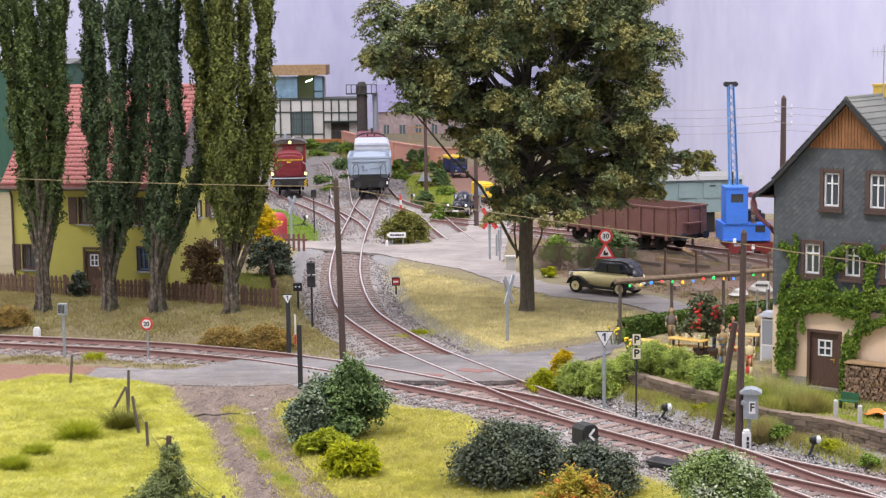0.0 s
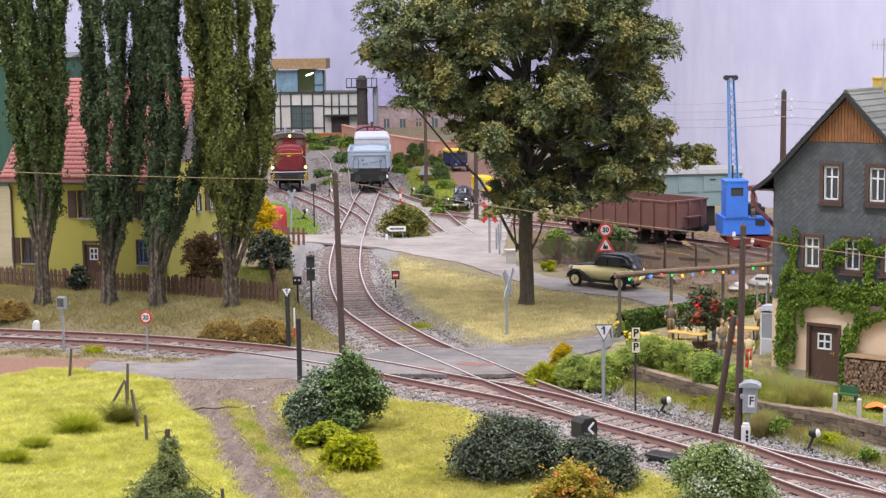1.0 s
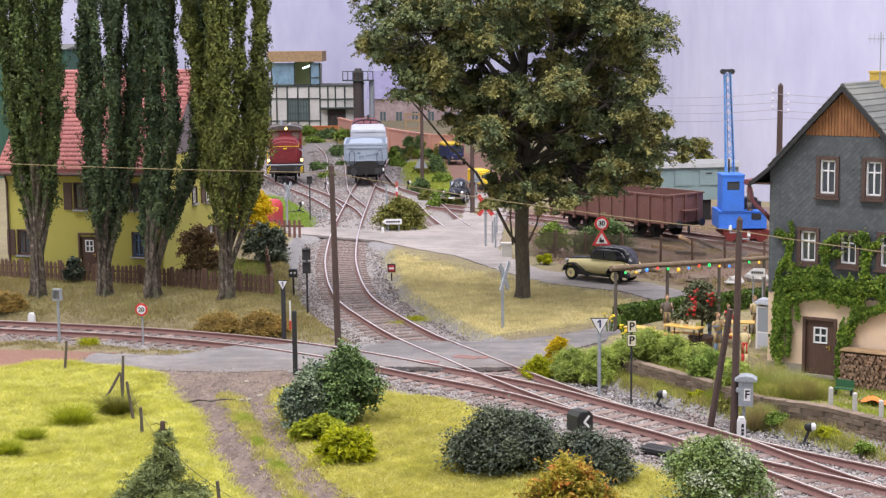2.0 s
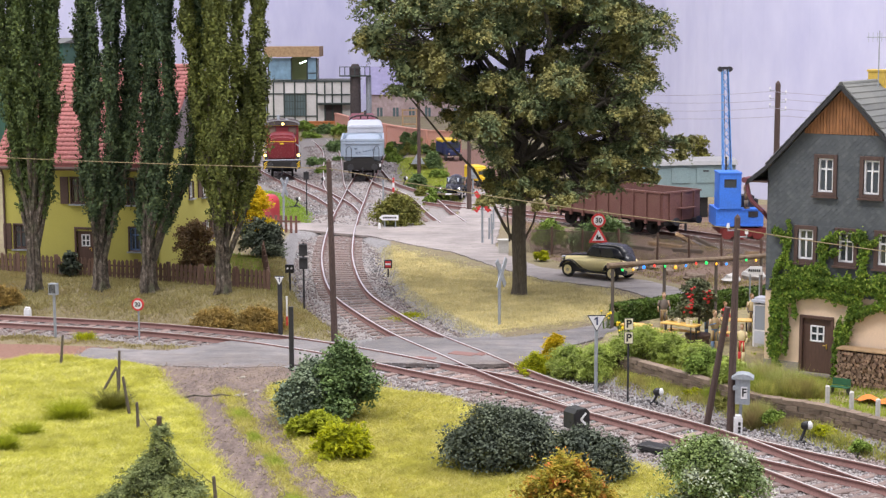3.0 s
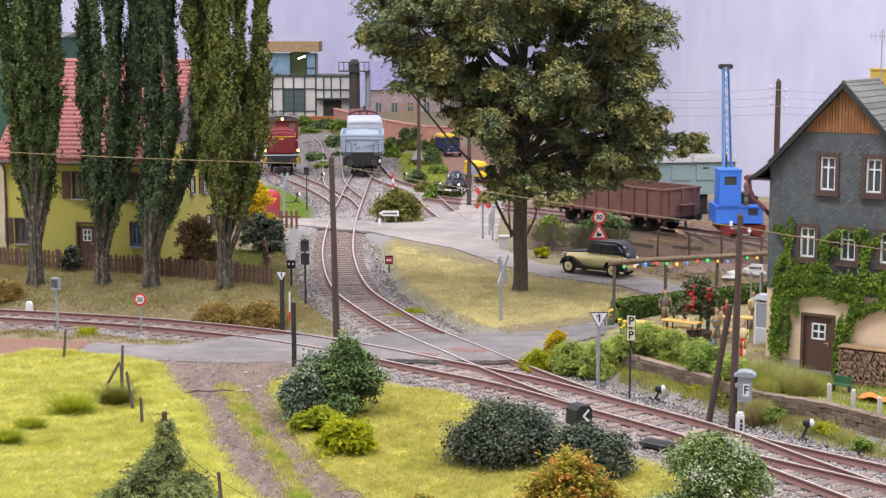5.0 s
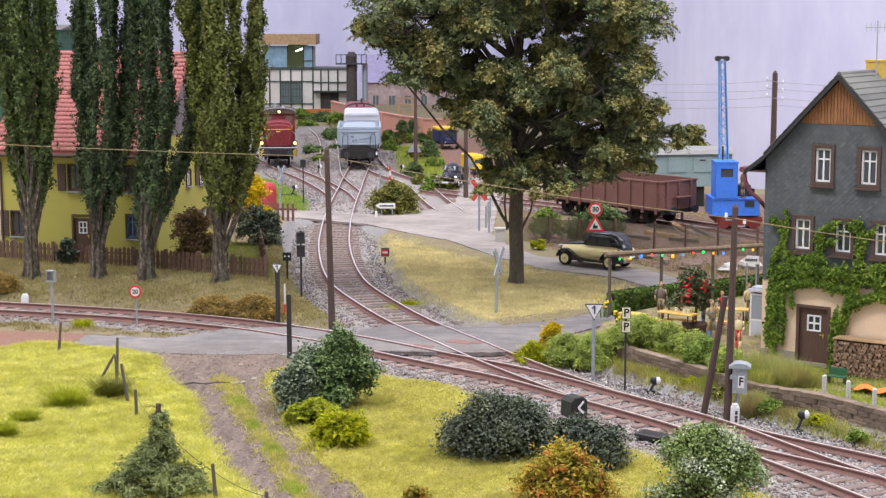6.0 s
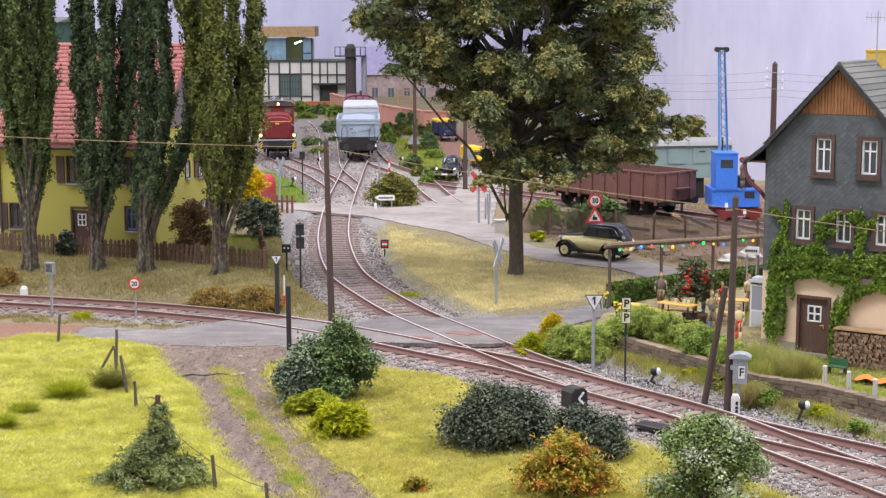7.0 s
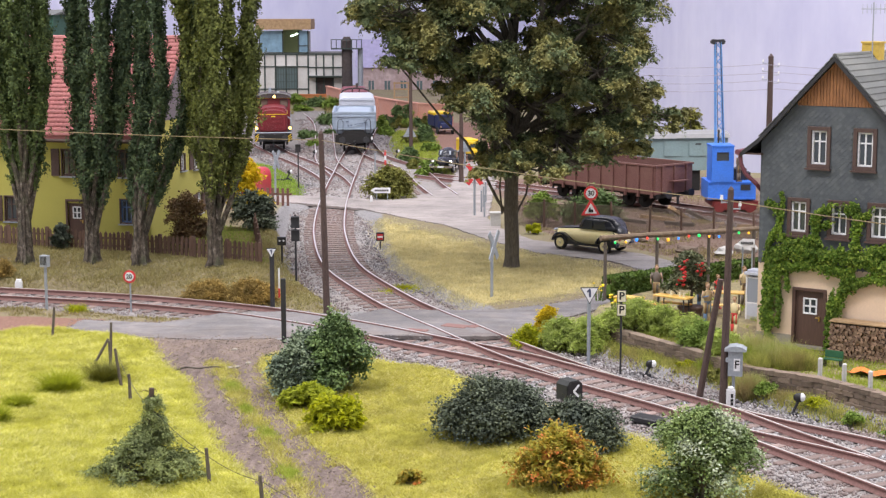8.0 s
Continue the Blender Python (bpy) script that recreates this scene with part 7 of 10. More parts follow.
def point_lantern():
    root = thing("point_lantern", 3.72, 43.2, hgt(3.72, 43.2) - 0.02, 32, "black point lantern with a white arrow on its face", "railway lantern")
    post_of(root, 0.55, 0.06, M["dark_metal"], -0.3)
    bm = bmesh.new()
    slab(bm, [(-0.3, 0.35), (0.3, 0.35), (0.3, 0.85), (0.17, 0.98), (-0.17, 0.98), (-0.3, 0.85)], "y", -0.28, 0.28)
    b = part("housing", bm, M["lantern_green"], root)
    bm = bmesh.new()
    slab(bm, [(-0.28, 0.36), (0.28, 0.36), (0.28, 0.84), (0.16, 0.96), (-0.16, 0.96), (-0.28, 0.84)], "y", -0.31, -0.285)
    part("face", bm, M["black_paint"], b)
    bm = bmesh.new()
    for s in (-1, 1):
        box(bm, 0.03, -0.325, 0.66 + s * 0.09, 0.28, 0.015, 0.07, Matrix.Rotation(s * -0.75, 4, "Y"))
    part("arrow", bm, M["white_paint"], b, "white arrow")
    root.scale = (0.87, 0.87, 0.87)


M["lantern_green"] = surface("black_green_paint", (0.022, 0.024, 0.024), 0.6, amount=0.2, bump=0.1)
point_lantern()


def point_lever(x, y, rz, tall, label):
    root = thing("point_lever", x, y, hgt(x, y), rz, label, "point lever")
    part("base", shape((0, 0, 0.03, 0.75, 0.2, 0.1), (0.1, 0, 0.1, 0.25, 0.16, 0.14)), M["dark_metal"], root)
    part("rod", rod(bmesh.new(), (0, 0, 0.08), (-0.9, -0.35, 0.06), 0.025, n=6), M["dark_metal"], root)
    part("lever", rod(bmesh.new(), (0.05, 0, 0.1), (0.22, 0, tall), 0.04, n=6), M["dark_metal"], root)
    w = part("weight", ball(bmesh.new(), 0.22, 0, tall + 0.05, 0.13, 1.2, 0.7, 1), M["black_paint"], root)
    part("face", ball(bmesh.new(), 0.31, -0.03, tall + 0.06, 0.12, 0.7, 0.7, 1), M["white_paint"], w, "white half of the weight")


point_lever(6.3, 47.55, 0, 0.42, "black point lever with black and white weight beside the rails")
point_lever(9.7, 42.8, 0, 0.55, "black point lever with black and white weight near the wall")
point_lever(-9.3, 100.2, 0, 0.5, "black point lever with a white weight in the yard")
point_lever(-3.0, 117.2, 0, 0.6, "black point lever with a white weight in the yard")
point_lever(-9.0, 117, 0, 0.6, "black point lever with a white weight in the yard")


def sign_back(x, y, h, w, label):
    """A warning triangle seen from behind: bare metal plate with a folded edge."""
    root = thing("warning_sign", x, y, hgt(x, y), 0, label, "road sign")
    post_of(root, h, 0.06, M["grey_metal"])
    pts = [(-w / 2, h - w * 0.7), (w / 2, h - w * 0.7), (0, h + w * 0.16)]
    plate = part("plate", slab(bmesh.new(), pts, "y", -0.1, -0.06), M["grey_metal"], root)
    part("brace", shape((0, -0.12, h - w * 0.45, w * 0.5, 0.04, 0.06)), M["grey_metal"], plate)


sign_back(-1.85, 116.5, 2.4, 1.0, "grey back of a triangular warning sign by the pink wall")
sign_back(1.97, 107.4, 1.9, 1.0, "grey back of a triangular warning sign beside the lane")


def light_signal(x, y, h, heads, label, name="light_signal"):
    root = thing(name, x, y, hgt(x, y), 0, label, "railway signal")
    post_of(root, h, 0.04, M["dark_metal"])
    for z in heads:
        b = part("head", shape((0, -0.05, z, 0.32, 0.16, 0.46)), M["dark_metal"], root)
        part("hood", shape((0, -0.16, z + 0.2, 0.28, 0.1, 0.03)), M["dark_metal"], b)


light_signal(-8.3, 97.5, 2.75, (2.5,), "dark signal on a slim post in the yard")
light_signal(-5.5, 63.4, 2.72, (2.45, 1.92), "slim black post with two black signal heads")
root = thing("shunting_signal", -6.35, 66.5, hgt(-6.35, 66.5), 0, "low black shunting signal with two white lights", "railway signal")
post_of(root, 0.85, 0.04, M["dark_metal"])
hd = part("head", shape((0, -0.03, 1.0, 0.36, 0.2, 0.34)), M["black_paint"], root)
for s in (-1, 1):
    part("lens", disc(bmesh.new(), s * 0.08, -0.14, 1.02, 0.04, 0.03, 10), M["white_paint"], hd)
root = thing("stop_signal", -2.5, 73.3, hgt(-2.5, 73.3), 0, "small red signal box with a white stripe on a black stem", "railway signal")
post_of(root, 0.4, 0.035, M["dark_metal"])
hd = part("head", shape((0, 0, 0.62, 0.36, 0.2, 0.38)), M["black_paint"], root)
part("face", shape((0, -0.11, 0.62, 0.26, 0.03, 0.28)), M["red_paint"], hd, "red lit face")
part("stripe", shape((0, -0.14, 0.62, 0.24, 0.02, 0.08)), M["white_paint"], hd)


def cross_sign(x, y, h, rz, label, painted):
    root = thing("level_crossing_sign", x, y, hgt(x, y), rz, label, "railway sign")
    post_of(root, h - 0.2, 0.06, M["grey_metal"])
    for s in (-1, 1):
        turn = Matrix.Rotation(s * 0.62, 4, "Y")
        arm = part("arm", box(bmesh.new(), 0, -0.08 - 0.02 * s, h - 0.55, 0.22, 0.035, 1.25, turn), M["white_paint"] if painted else M["grey_metal"], root)
        if painted:
            for e in (-1, 1):
                bm = box(bmesh.new(), 0, 0, e * 0.44, 0.225, 0.045, 0.38)
                part("end", grow(bm, Matrix.Translation((0, -0.085 - 0.02 * s, h - 0.55)) @ turn), M["red_paint"], arm, "red end")


cross_sign(2.15, 59.5, 2.5, 62, "grey back of a level crossing sign on a grey post", False)
cross_sign(2.05, 83.2, 2.75, 0, "red and white crossed level crossing boards on a grey post", True)
cross_sign(-9.2, 92.5, 2.6, 66, "grey back of a crossing sign beside the yard", False)
root = thing("barrier_post", -4.85, 51.35, 0.0, 0, "thick black barrier post beside the road", "barrier post")
part("post", shape((0, 0, 1.0, 0.15, 0.13, 2.2)), M["dark_metal"], root)
part("stripes", shape((-0.14, 0.1, 1.95, 0.05, 0.05, 0.95)), M["white_paint"], root, "white and red striped board edge")
part("stripe", shape((-0.14, 0.1, 1.62, 0.055, 0.055, 0.3)), M["red_paint"], root)
root = thing("barrier", -3.3, 106, hgt(-3.3, 106), 0, "red and white striped upright barrier pole", "barrier")
for i in range(5):
    part("band", rod(bmesh.new(), (0, 0, 0.1 + 0.32 * i), (0, 0, 0.42 + 0.32 * i), 0.07, n=8), M["red_paint"] if i % 2 == 0 else M["white_paint"], root)


def arrow_board(x, y, z0, w, h, rz, legs, label):
    root = thing("direction_sign", x, y, z0, rz, label, "direction sign")
    zc = legs
    b = part("board", slab(bmesh.new(), [(-w / 2, zc), (-w / 2 + 0.2, zc - h / 2), (w / 2, zc - h / 2), (w / 2, zc + h / 2), (-w / 2 + 0.2, zc + h / 2)], "y", -0.04, 0), M["white_paint"], root)
    part("lettering", shape(*[(-w * 0.25 + i * w * 0.12, -0.05, zc, w * 0.09, 0.012, h * 0.3) for i in range(6)]), M["dark_metal"], b, "dark bars of illegible lettering")
    for s in (-0.2, 0.35):
        part("leg", rod(bmesh.new(), (w * s, 0.03, -0.1), (w * s, 0.03, zc + h / 2), 0.03, n=6), M["grey_metal"], root)


arrow_board(-3.05, 89.8, hgt(-3.05, 89.8), 1.1, 0.3, 0, 0.62, "white arrow-shaped direction sign with dark lettering on two posts")
arrow_board(11.45, 58.6, TERRACE_Z, 0.62, 0.3, -18, 1.7, "white arrow-shaped direction sign with illegible lettering")
root = thing("sign_post", -3.4, 91.3, hgt(-3.4, 91.3), 0, "grey post with a narrow white plate", "sign post")
post_of(root, 2.6, 0.05, M["grey_metal"])
root = thing("relay_box", 3.0, 79.2, hgt(3.0, 79.2), 0, "small grey concrete relay box beside the tree", "relay box")
part("body", shape((0, 0, 0.3, 0.5, 0.4, 0.75)), M["concrete"], root)
part("lid", shape((0, 0, 0.7, 0.58, 0.48, 0.08)), M["concrete"], root)
for x, y in ((2.45, 84.6), (2.62, 86.6), (2.8, 88.8), (2.55, 82.6)):
    z = hgt(x, y)
    single("crossing_post", rod(bmesh.new(), (0, 0, -0.1), (0, 0, 1.15), 0.05, n=7), M["grey_metal"], x, y, max(z, -0.02), 0, "thin grey railing post at the crossing", "railing post", group="crossing railing")
for x, y, rz in ((2.0, 45.9, -40), (5.7, 41.8, -42)):
    root = thing("point_motor", x, y, -0.22, rz, "flat black point motor cover beside the rails", "point motor")
    part("cover", box(bmesh.new(), 0, 0, 0.13, 0.85, 0.5, 0.16, bevel=0.03), M["black_paint"], root)
    part("rod", shape((0.2, 0.5, 0.06, 0.12, 0.7, 0.05)), M["dark_metal"], root)
for x, y, sx, sy, rz in ((0.72, 54.0, 0.9, 0.5, -28), (1.32, 53.9, 0.35, 0.4, -28), (-0.55, 53.3, 0.75, 0.3, -20)):
    single("crossing_plate", box(bmesh.new(), 0, 0, 0, sx, sy, 0.16, bevel=0.02), M["rail_side"], x, y, -0.055, rz, "rusty brown plate beside the level crossing", "plate")


# ---- trains ----
M["loco_red"] = surface("wine_red_paint", (0.19, 0.018, 0.026), 0.45, amount=0.15, bump=0.05, dirt=(0.14, 0.04, 0.035), dirt_amount=0.35)
M["wagon_blue"] = surface("pale_blue_grey_paint", (0.32, 0.385, 0.48), 0.6, amount=0.1, dirt=(0.28, 0.29, 0.32), dirt_amount=0.4, bump=0.08)
M["wagon_white"] = surface("chalk_white_paint", (0.50, 0.525, 0.60), 0.6, amount=0.08, dirt=(0.38, 0.39, 0.43), dirt_amount=0.4, bump=0.08)
M["wagon_brown"] = surface("red_brown_paint", (0.155, 0.07, 0.06), 0.75, amount=0.22, dirt=(0.20, 0.11, 0.085), dirt_amount=0.5, bump=0.15)
M["van_green"] = surface("grey_green_paint", (0.22, 0.31, 0.32), 0.7, amount=0.12, dirt=(0.18, 0.22, 0.21), bump=0.08)
M["roof_pale"] = surface("pale_roof", (0.231, 0.231, 0.237), 0.8, amount=0.12, dirt=(0.3, 0.3, 0.3))
M["crane_blue"] = surface("crane_blue_paint", (0.045, 0.19, 0.74), 0.5, amount=0.14, bump=0.06, dirt=(0.06, 0.14, 0.42), dirt_amount=0.3)
M["crane_red"] = surface("dull_red_paint", (0.18, 0.022, 0.02), 0.7, amount=0.25)
M["crane_pale"] = surface("pale_blue_lattice", (0.13, 0.32, 0.68), 0.5, amount=0.12, bump=0.05)
M["underframe"] = surface("sooty_black", (0.010, 0.009, 0.009), 0.8, amount=0.3, dirt=(0.016, 0.013, 0.012))
M["headlamp"] = plain("headlamp_glow", (1.0, 0.62, 0.2), 0.3, emit=2.4)
M["yellow_paint"] = surface("yellow_paint", (0.70, 0.47, 0.02), 0.5, amount=0.1, bump=0.05)
M["rubber"] = surface("rubber", (0.02, 0.02, 0.02), 0.85, amount=0.2)


def running_gear(root, length, pairs, width=1.9):
    """Underframe, wheels, buffers and coupling below a vehicle whose middle is 0, 0."""
    part("underframe", shape((0, 0, 0.95, 2.2, length, 0.28), (0, length / 2 - 0.1, 0.95, 2.7, 0.25, 0.4), (0, -length / 2 + 0.1, 0.95, 2.7, 0.25, 0.4)), M["underframe"], root)
    for y in pairs:
        bm = rod(bmesh.new(), (-GAUGE / 2 - 0.06, y, 0.5), (GAUGE / 2 + 0.06, y, 0.5), 0.08, n=8)
        for s in (-1, 1):
            rod(bm, (s * (GAUGE / 2 - 0.06), y, 0.5), (s * (GAUGE / 2 + 0.08), y, 0.5), 0.46, n=18)
        part("wheelset", bm, M["underframe"], root)
        for s in (-1, 1):
            part("axle_box", shape((s * (GAUGE / 2 + 0.25), y, 0.55, 0.16, 0.3, 0.3), (s * (GAUGE / 2 + 0.25), y, 0.78, 0.08, 0.9, 0.1)), M["underframe"], root)
    for e in (-1, 1):
        for s in (-1, 1):
            bm = rod(bmesh.new(), (s * 0.88, e * length / 2, 1.0), (s * 0.88, e * (length / 2 + 0.45), 1.0), 0.09, n=8)
            rod(bm, (s * 0.88, e * (length / 2 + 0.45), 1.0), (s * 0.88, e * (length / 2 + 0.53), 1.0), 0.24, n=14)
            part("buffer", bm, M["dark_metal"], root)
        part("coupling", shape((0, e * (length / 2 + 0.2), 0.85, 0.12, 0.5, 0.12), (0, e * (length / 2 + 0.35), 0.6, 0.1, 0.1, 0.5)), M["dark_metal"], root)


def bow(half, low, high, crown, n=10):
    """An outline with upright sides and a bowed top: half width, foot, shoulder, crown."""
    pts = [(-half, low), (half, low)]
    for i in range(n + 1):
        a = math.pi * i / n
        pts.append((half * math.cos(a), high + (crown - high) * math.sin(a) ** 0.8))
    return pts


def red_loco():
    root = thing("diesel_locomotive", -12.45, 124.4, RAIL_TOP - 0.05, 5.0, "wine-red diesel locomotive with lit headlamps and yellow bands", "locomotive")
    running_gear(root, 7.6, (-2.6, -0.9, 2.6))
    part("frame", shape((0, 0, 1.28, 2.75, 7.7, 0.16)), M["underframe"], root)
    part("footplate_edge", shape((0, -3.87, 1.4, 2.75, 0.06, 0.06)), M["wagon_white"], root, "white-lined footplate edge")
    beam = part("buffer_beam", box(bmesh.new(), 0, -3.86, 1.02, 2.8, 0.22, 0.55, bevel=0.03), M["underframe"], root)
    for s in (-1, 1):
        for i in range(3):
            part("stripe", box(bmesh.new(), s * 1.22, -3.99, 0.86 + i * 0.17, 0.34, 0.03, 0.06, Matrix.Rotation(-0.7, 4, "Y")), M["yellow_paint"], beam)
    hood = slab(bmesh.new(), bow(1.02, 1.42, 2.82, 3.2), "y", -3.45, 0.7)
    bmesh.ops.bevel(hood, geom=[e for e in hood.edges if e.calc_face_angle(0) > 1.2 and all(v.co.y < -3.4 for v in e.verts)], offset=0.14, segments=3, affect="EDGES")
    hood = part("hood", hood, M["loco_red"], root)
    part("band", shape((0, -3.47, 2.74, 1.98, 0.04, 0.045), (-1.03, -1.4, 2.74, 0.04, 4.0, 0.045), (1.03, -1.4, 2.74, 0.04, 4.0, 0.045)), M["yellow_paint"], hood, "thin yellow band")
    part("radiator_door", ring(bmesh.new(), 0, 2.05, 1.45, 1.0, 0.05, -3.46, 0.05), M["loco_red"], hood)
    part("grille", shape(*[(0, -3.46, 1.62 + i * 0.095, 1.4, 0.04, 0.035) for i in range(10)]), M["loco_red"], hood)
    part("emblem", shape((0, -3.48, 2.58, 0.3, 0.02, 0.09)), M["yellow_paint"], hood)
    part("nose_cap", slab(bmesh.new(), bow(0.9, 3.02, 3.06, 3.26), "y", -3.2, 0.6), M["loco_red"], hood)
    holes = [(-1.06, -0.5, 3.05, 3.6), (0.5, 1.06, 3.05, 3.6)]
    front = pierced(bmesh.new(), -1.24, 1.24, 1.42, 3.72, holes, 0.6, 0.72)
    bmesh.ops.remove_doubles(front, verts=front.verts, dist=0.001)
    cab = part("cab", front, M["loco_red"], root)
    part("cab_side", shape((-1.2, 1.9, 2.55, 0.08, 2.4, 2.3), (1.2, 1.9, 2.55, 0.08, 2.4, 2.3), (0, 3.1, 2.55, 2.48, 0.08, 2.3)), M["loco_red"], cab)
    for x in (-0.78, 0.78):
        part("window_frame", ring(bmesh.new(), x, 3.325, 0.5, 0.5, 0.06, 0.57, 0.06), M["brown_frame"], cab)
        part("pane", shape((x, 0.68, 3.325, 0.56, 0.02, 0.55)), M["pane_dusk"], cab)
    part("cab_band", shape((0, 0.58, 3.74, 2.5, 0.04, 0.08)), M["yellow_paint"], cab)
    part("roof", slab(bmesh.new(), bow(1.34, 3.74, 3.8, 4.14), "y", 0.38, 3.4), M["soot_and_shade"], root, "dark bowed cab roof")
    part("roof_edge", slab(bmesh.new(), [(x, z + 0.02) for x, z in bow(1.36, 3.72, 3.82, 4.16)[2:]] + [(x * 0.95, z - 0.07) for x, z in bow(1.36, 3.72, 3.82, 4.16)[:1:-1]], "y", 0.33, 0.4), M["roof_pale"], root)
    part("exhaust", rod(bmesh.new(), (-0.3, 1.2, 4.0), (-0.3, 1.2, 4.5), 0.13, 0.11, 12), M["grey_metal"], root)
    part("horn", rod(bmesh.new(), (0.35, 0.8, 4.05), (0.35, 0.4, 4.2), 0.05, 0.1, 10), M["grey_metal"], root)
    for x, z in ((-1.24, 1.74), (1.24, 1.74), (0.05, 3.86)):
        y = -3.7 if z < 3 else 0.3
        lamp = part("headlamp", disc(bmesh.new(), x, y, z, 0.19, 0.22, 16), M["dark_metal"], root)
        part("lens", disc(bmesh.new(), x, y - 0.12, z, 0.115, 0.04, 16), M["headlamp"], lamp, "glowing warm headlamp")
        if z < 3:
            part("bracket", shape((x, y, 1.46, 0.08, 0.08, 0.3)), M["dark_metal"], lamp)
    for s in (-1, 1):
        bm = limb(bmesh.new(), [(s * 1.32, -3.8, 1.35), (s * 1.32, -3.8, 2.3), (s * 1.28, -3.7, 2.42), (s * 1.05, -3.3, 2.55)], 0.03, 0.03, 6)
        part("handrail", bm, M["yellow_paint"] if s < 0 else M["grey_metal"], root)
        part("cab_handrail", rod(bmesh.new(), (s * 1.3, 0.55, 1.5), (s * 1.3, 0.55, 2.7), 0.025, n=6), M["grey_metal"], root)


M["pane_dusk"] = plain("cab_window", (0.20, 0.15, 0.12), 0.15)
red_loco()


def hopper():
    root = thing("hopper_wagon", -6.15, 122.7, RAIL_TOP - 0.05, 2.4, "pale blue-grey hopper wagon with black underframe", "railway wagon")
    running_gear(root, 7.2, (-2.3, 2.3))
    part("end_beam", box(bmesh.new(), 0, -3.6, 1.05, 2.8, 0.2, 0.62, bevel=0.03), M["underframe"], root)
    # a tub whose ends and sides lean outwards to the rim
    bm = bmesh.new()
    levels = ((1.42, 1.3, 3.3), (1.75, 1.46, 3.5), (2.85, 1.54, 3.56), (2.92, 1.62, 3.62), (3.04, 1.62, 3.62), (3.04, 1.5, 3.48), (2.6, 1.45, 3.42))
    rings = [[bm.verts.new((sx * w, sy * l, z)) for sx, sy in ((-1, -1), (1, -1), (1, 1), (-1, 1))] for z, w, l in levels]
    for a, b in zip(rings[:-1], rings[1:]):
        for i in range(4):
            bm.faces.new((a[i], a[(i + 1) % 4], b[(i + 1) % 4], b[i]))
    bm.faces.new(rings[0][::-1])
    bm.faces.new(rings[-1])
    body = part("body", bm, M["wagon_blue"], root)
    part("load_cover", slab(bmesh.new(), [(-1.44, 2.6), (1.44, 2.6), (1.2, 2.92), (0.0, 3.0), (-1.2, 2.92)], "y", -2.9, 3.4), M["wagon_blue"], body)
    for x in (-1.3, -0.62, 0.62, 1.3):
        part("rib", slab(bmesh.new(), [(x - 0.05, 1.78), (x + 0.05, 1.78), (x + 0.05, 2.9), (x - 0.05, 2.9)], "y", -3.66, -3.5), M["wagon_blue"], body)
    for z in (1.78, 2.72):
        part("rib", shape((0, -3.6, z, 2.8, 0.12, 0.08)), M["wagon_blue"], body)
    for y in (-2.4, -1.2, 0, 1.2, 2.4):
        part("side_rib", shape((1.57, y, 2.25, 0.12, 0.1, 1.2), (-1.57, y, 2.25, 0.12, 0.1, 1.2)), M["wagon_blue"], body)
    part("chute", slab(bmesh.new(), [(-0.95, 1.36), (0.95, 1.36), (0.7, 1.66), (-0.7, 1.66)], "y", -3.68, -3.3), M["underframe"], body, "black discharge chute")
    part("lettering", shape(*[(-0.42 + i * 0.2, -3.67, 2.02 + i * 0.025, 0.13, 0.02, 0.12) for i in range(2)], *[(0.1 + i * 0.16, -3.67, 2.12 + i * 0.025, 0.11, 0.02, 0.1) for i in range(6)], (-0.5, -3.67, 2.32, 0.2, 0.02, 0.12)), M["faded_letter"], body, "faded bars of illegible lettering")
    for x in (-1.02, 1.02):
        pts = [(x - 0.2, -3.7, 1.5), (x - 0.18, -3.7, 2.3), (x - 0.05, -3.7, 2.5), (x + 0.1, -3.7, 2.5), (x + 0.2, -3.7, 2.3), (x + 0.2, -3.7, 1.5)]
        part("hoop", limb(bmesh.new(), pts, 0.022, 0.022, 5), M["dark_metal"], root)
    part("lamp_iron", shape((1.3, -3.74, 1.1, 0.12, 0.08, 0.22)), M["white_paint"], root)
    return root


M["faded_letter"] = plain("faded_grey_letters", (0.13, 0.16, 0.22), 0.7)
hopper()


def box_van():
    root = thing("box_van", -6.45, 132.2, RAIL_TOP - 0.05, 3.2, "chalk-white van coupled behind a hopper wagon", "railway wagon")
    running_gear(root, 8.6, (-2.8, 2.8))
    bm = slab(bmesh.new(), [(-1.42, 1.2), (1.42, 1.2), (1.42, 3.32), (1.34, 3.46), (1.15, 3.54), (-1.15, 3.54), (-1.34, 3.46), (-1.42, 3.32)], "y", -4.3, 4.3)
    body = part("body", bm, M["wagon_white"], root)
    for z in (2.66, 3.02, 3.4):
        part("trim", shape((0, -4.33, z, 2.7, 0.07, 0.07)), M["wagon_white"], body)
    for x in (-1.3, -0.65, 0.0, 0.65, 1.3):
        part("stile", shape((x, -4.33, 3.0, 0.07, 0.07, 0.8)), M["wagon_white"], body)
    part("lettering", shape((-0.35, -4.35, 2.8, 0.4, 0.03, 0.1), (0.35, -4.35, 2.8, 0.5, 0.03, 0.1), (1.0, -4.35, 2.8, 0.3, 0.03, 0.1)), M["faded_letter"], body, "grey bars of illegible lettering")


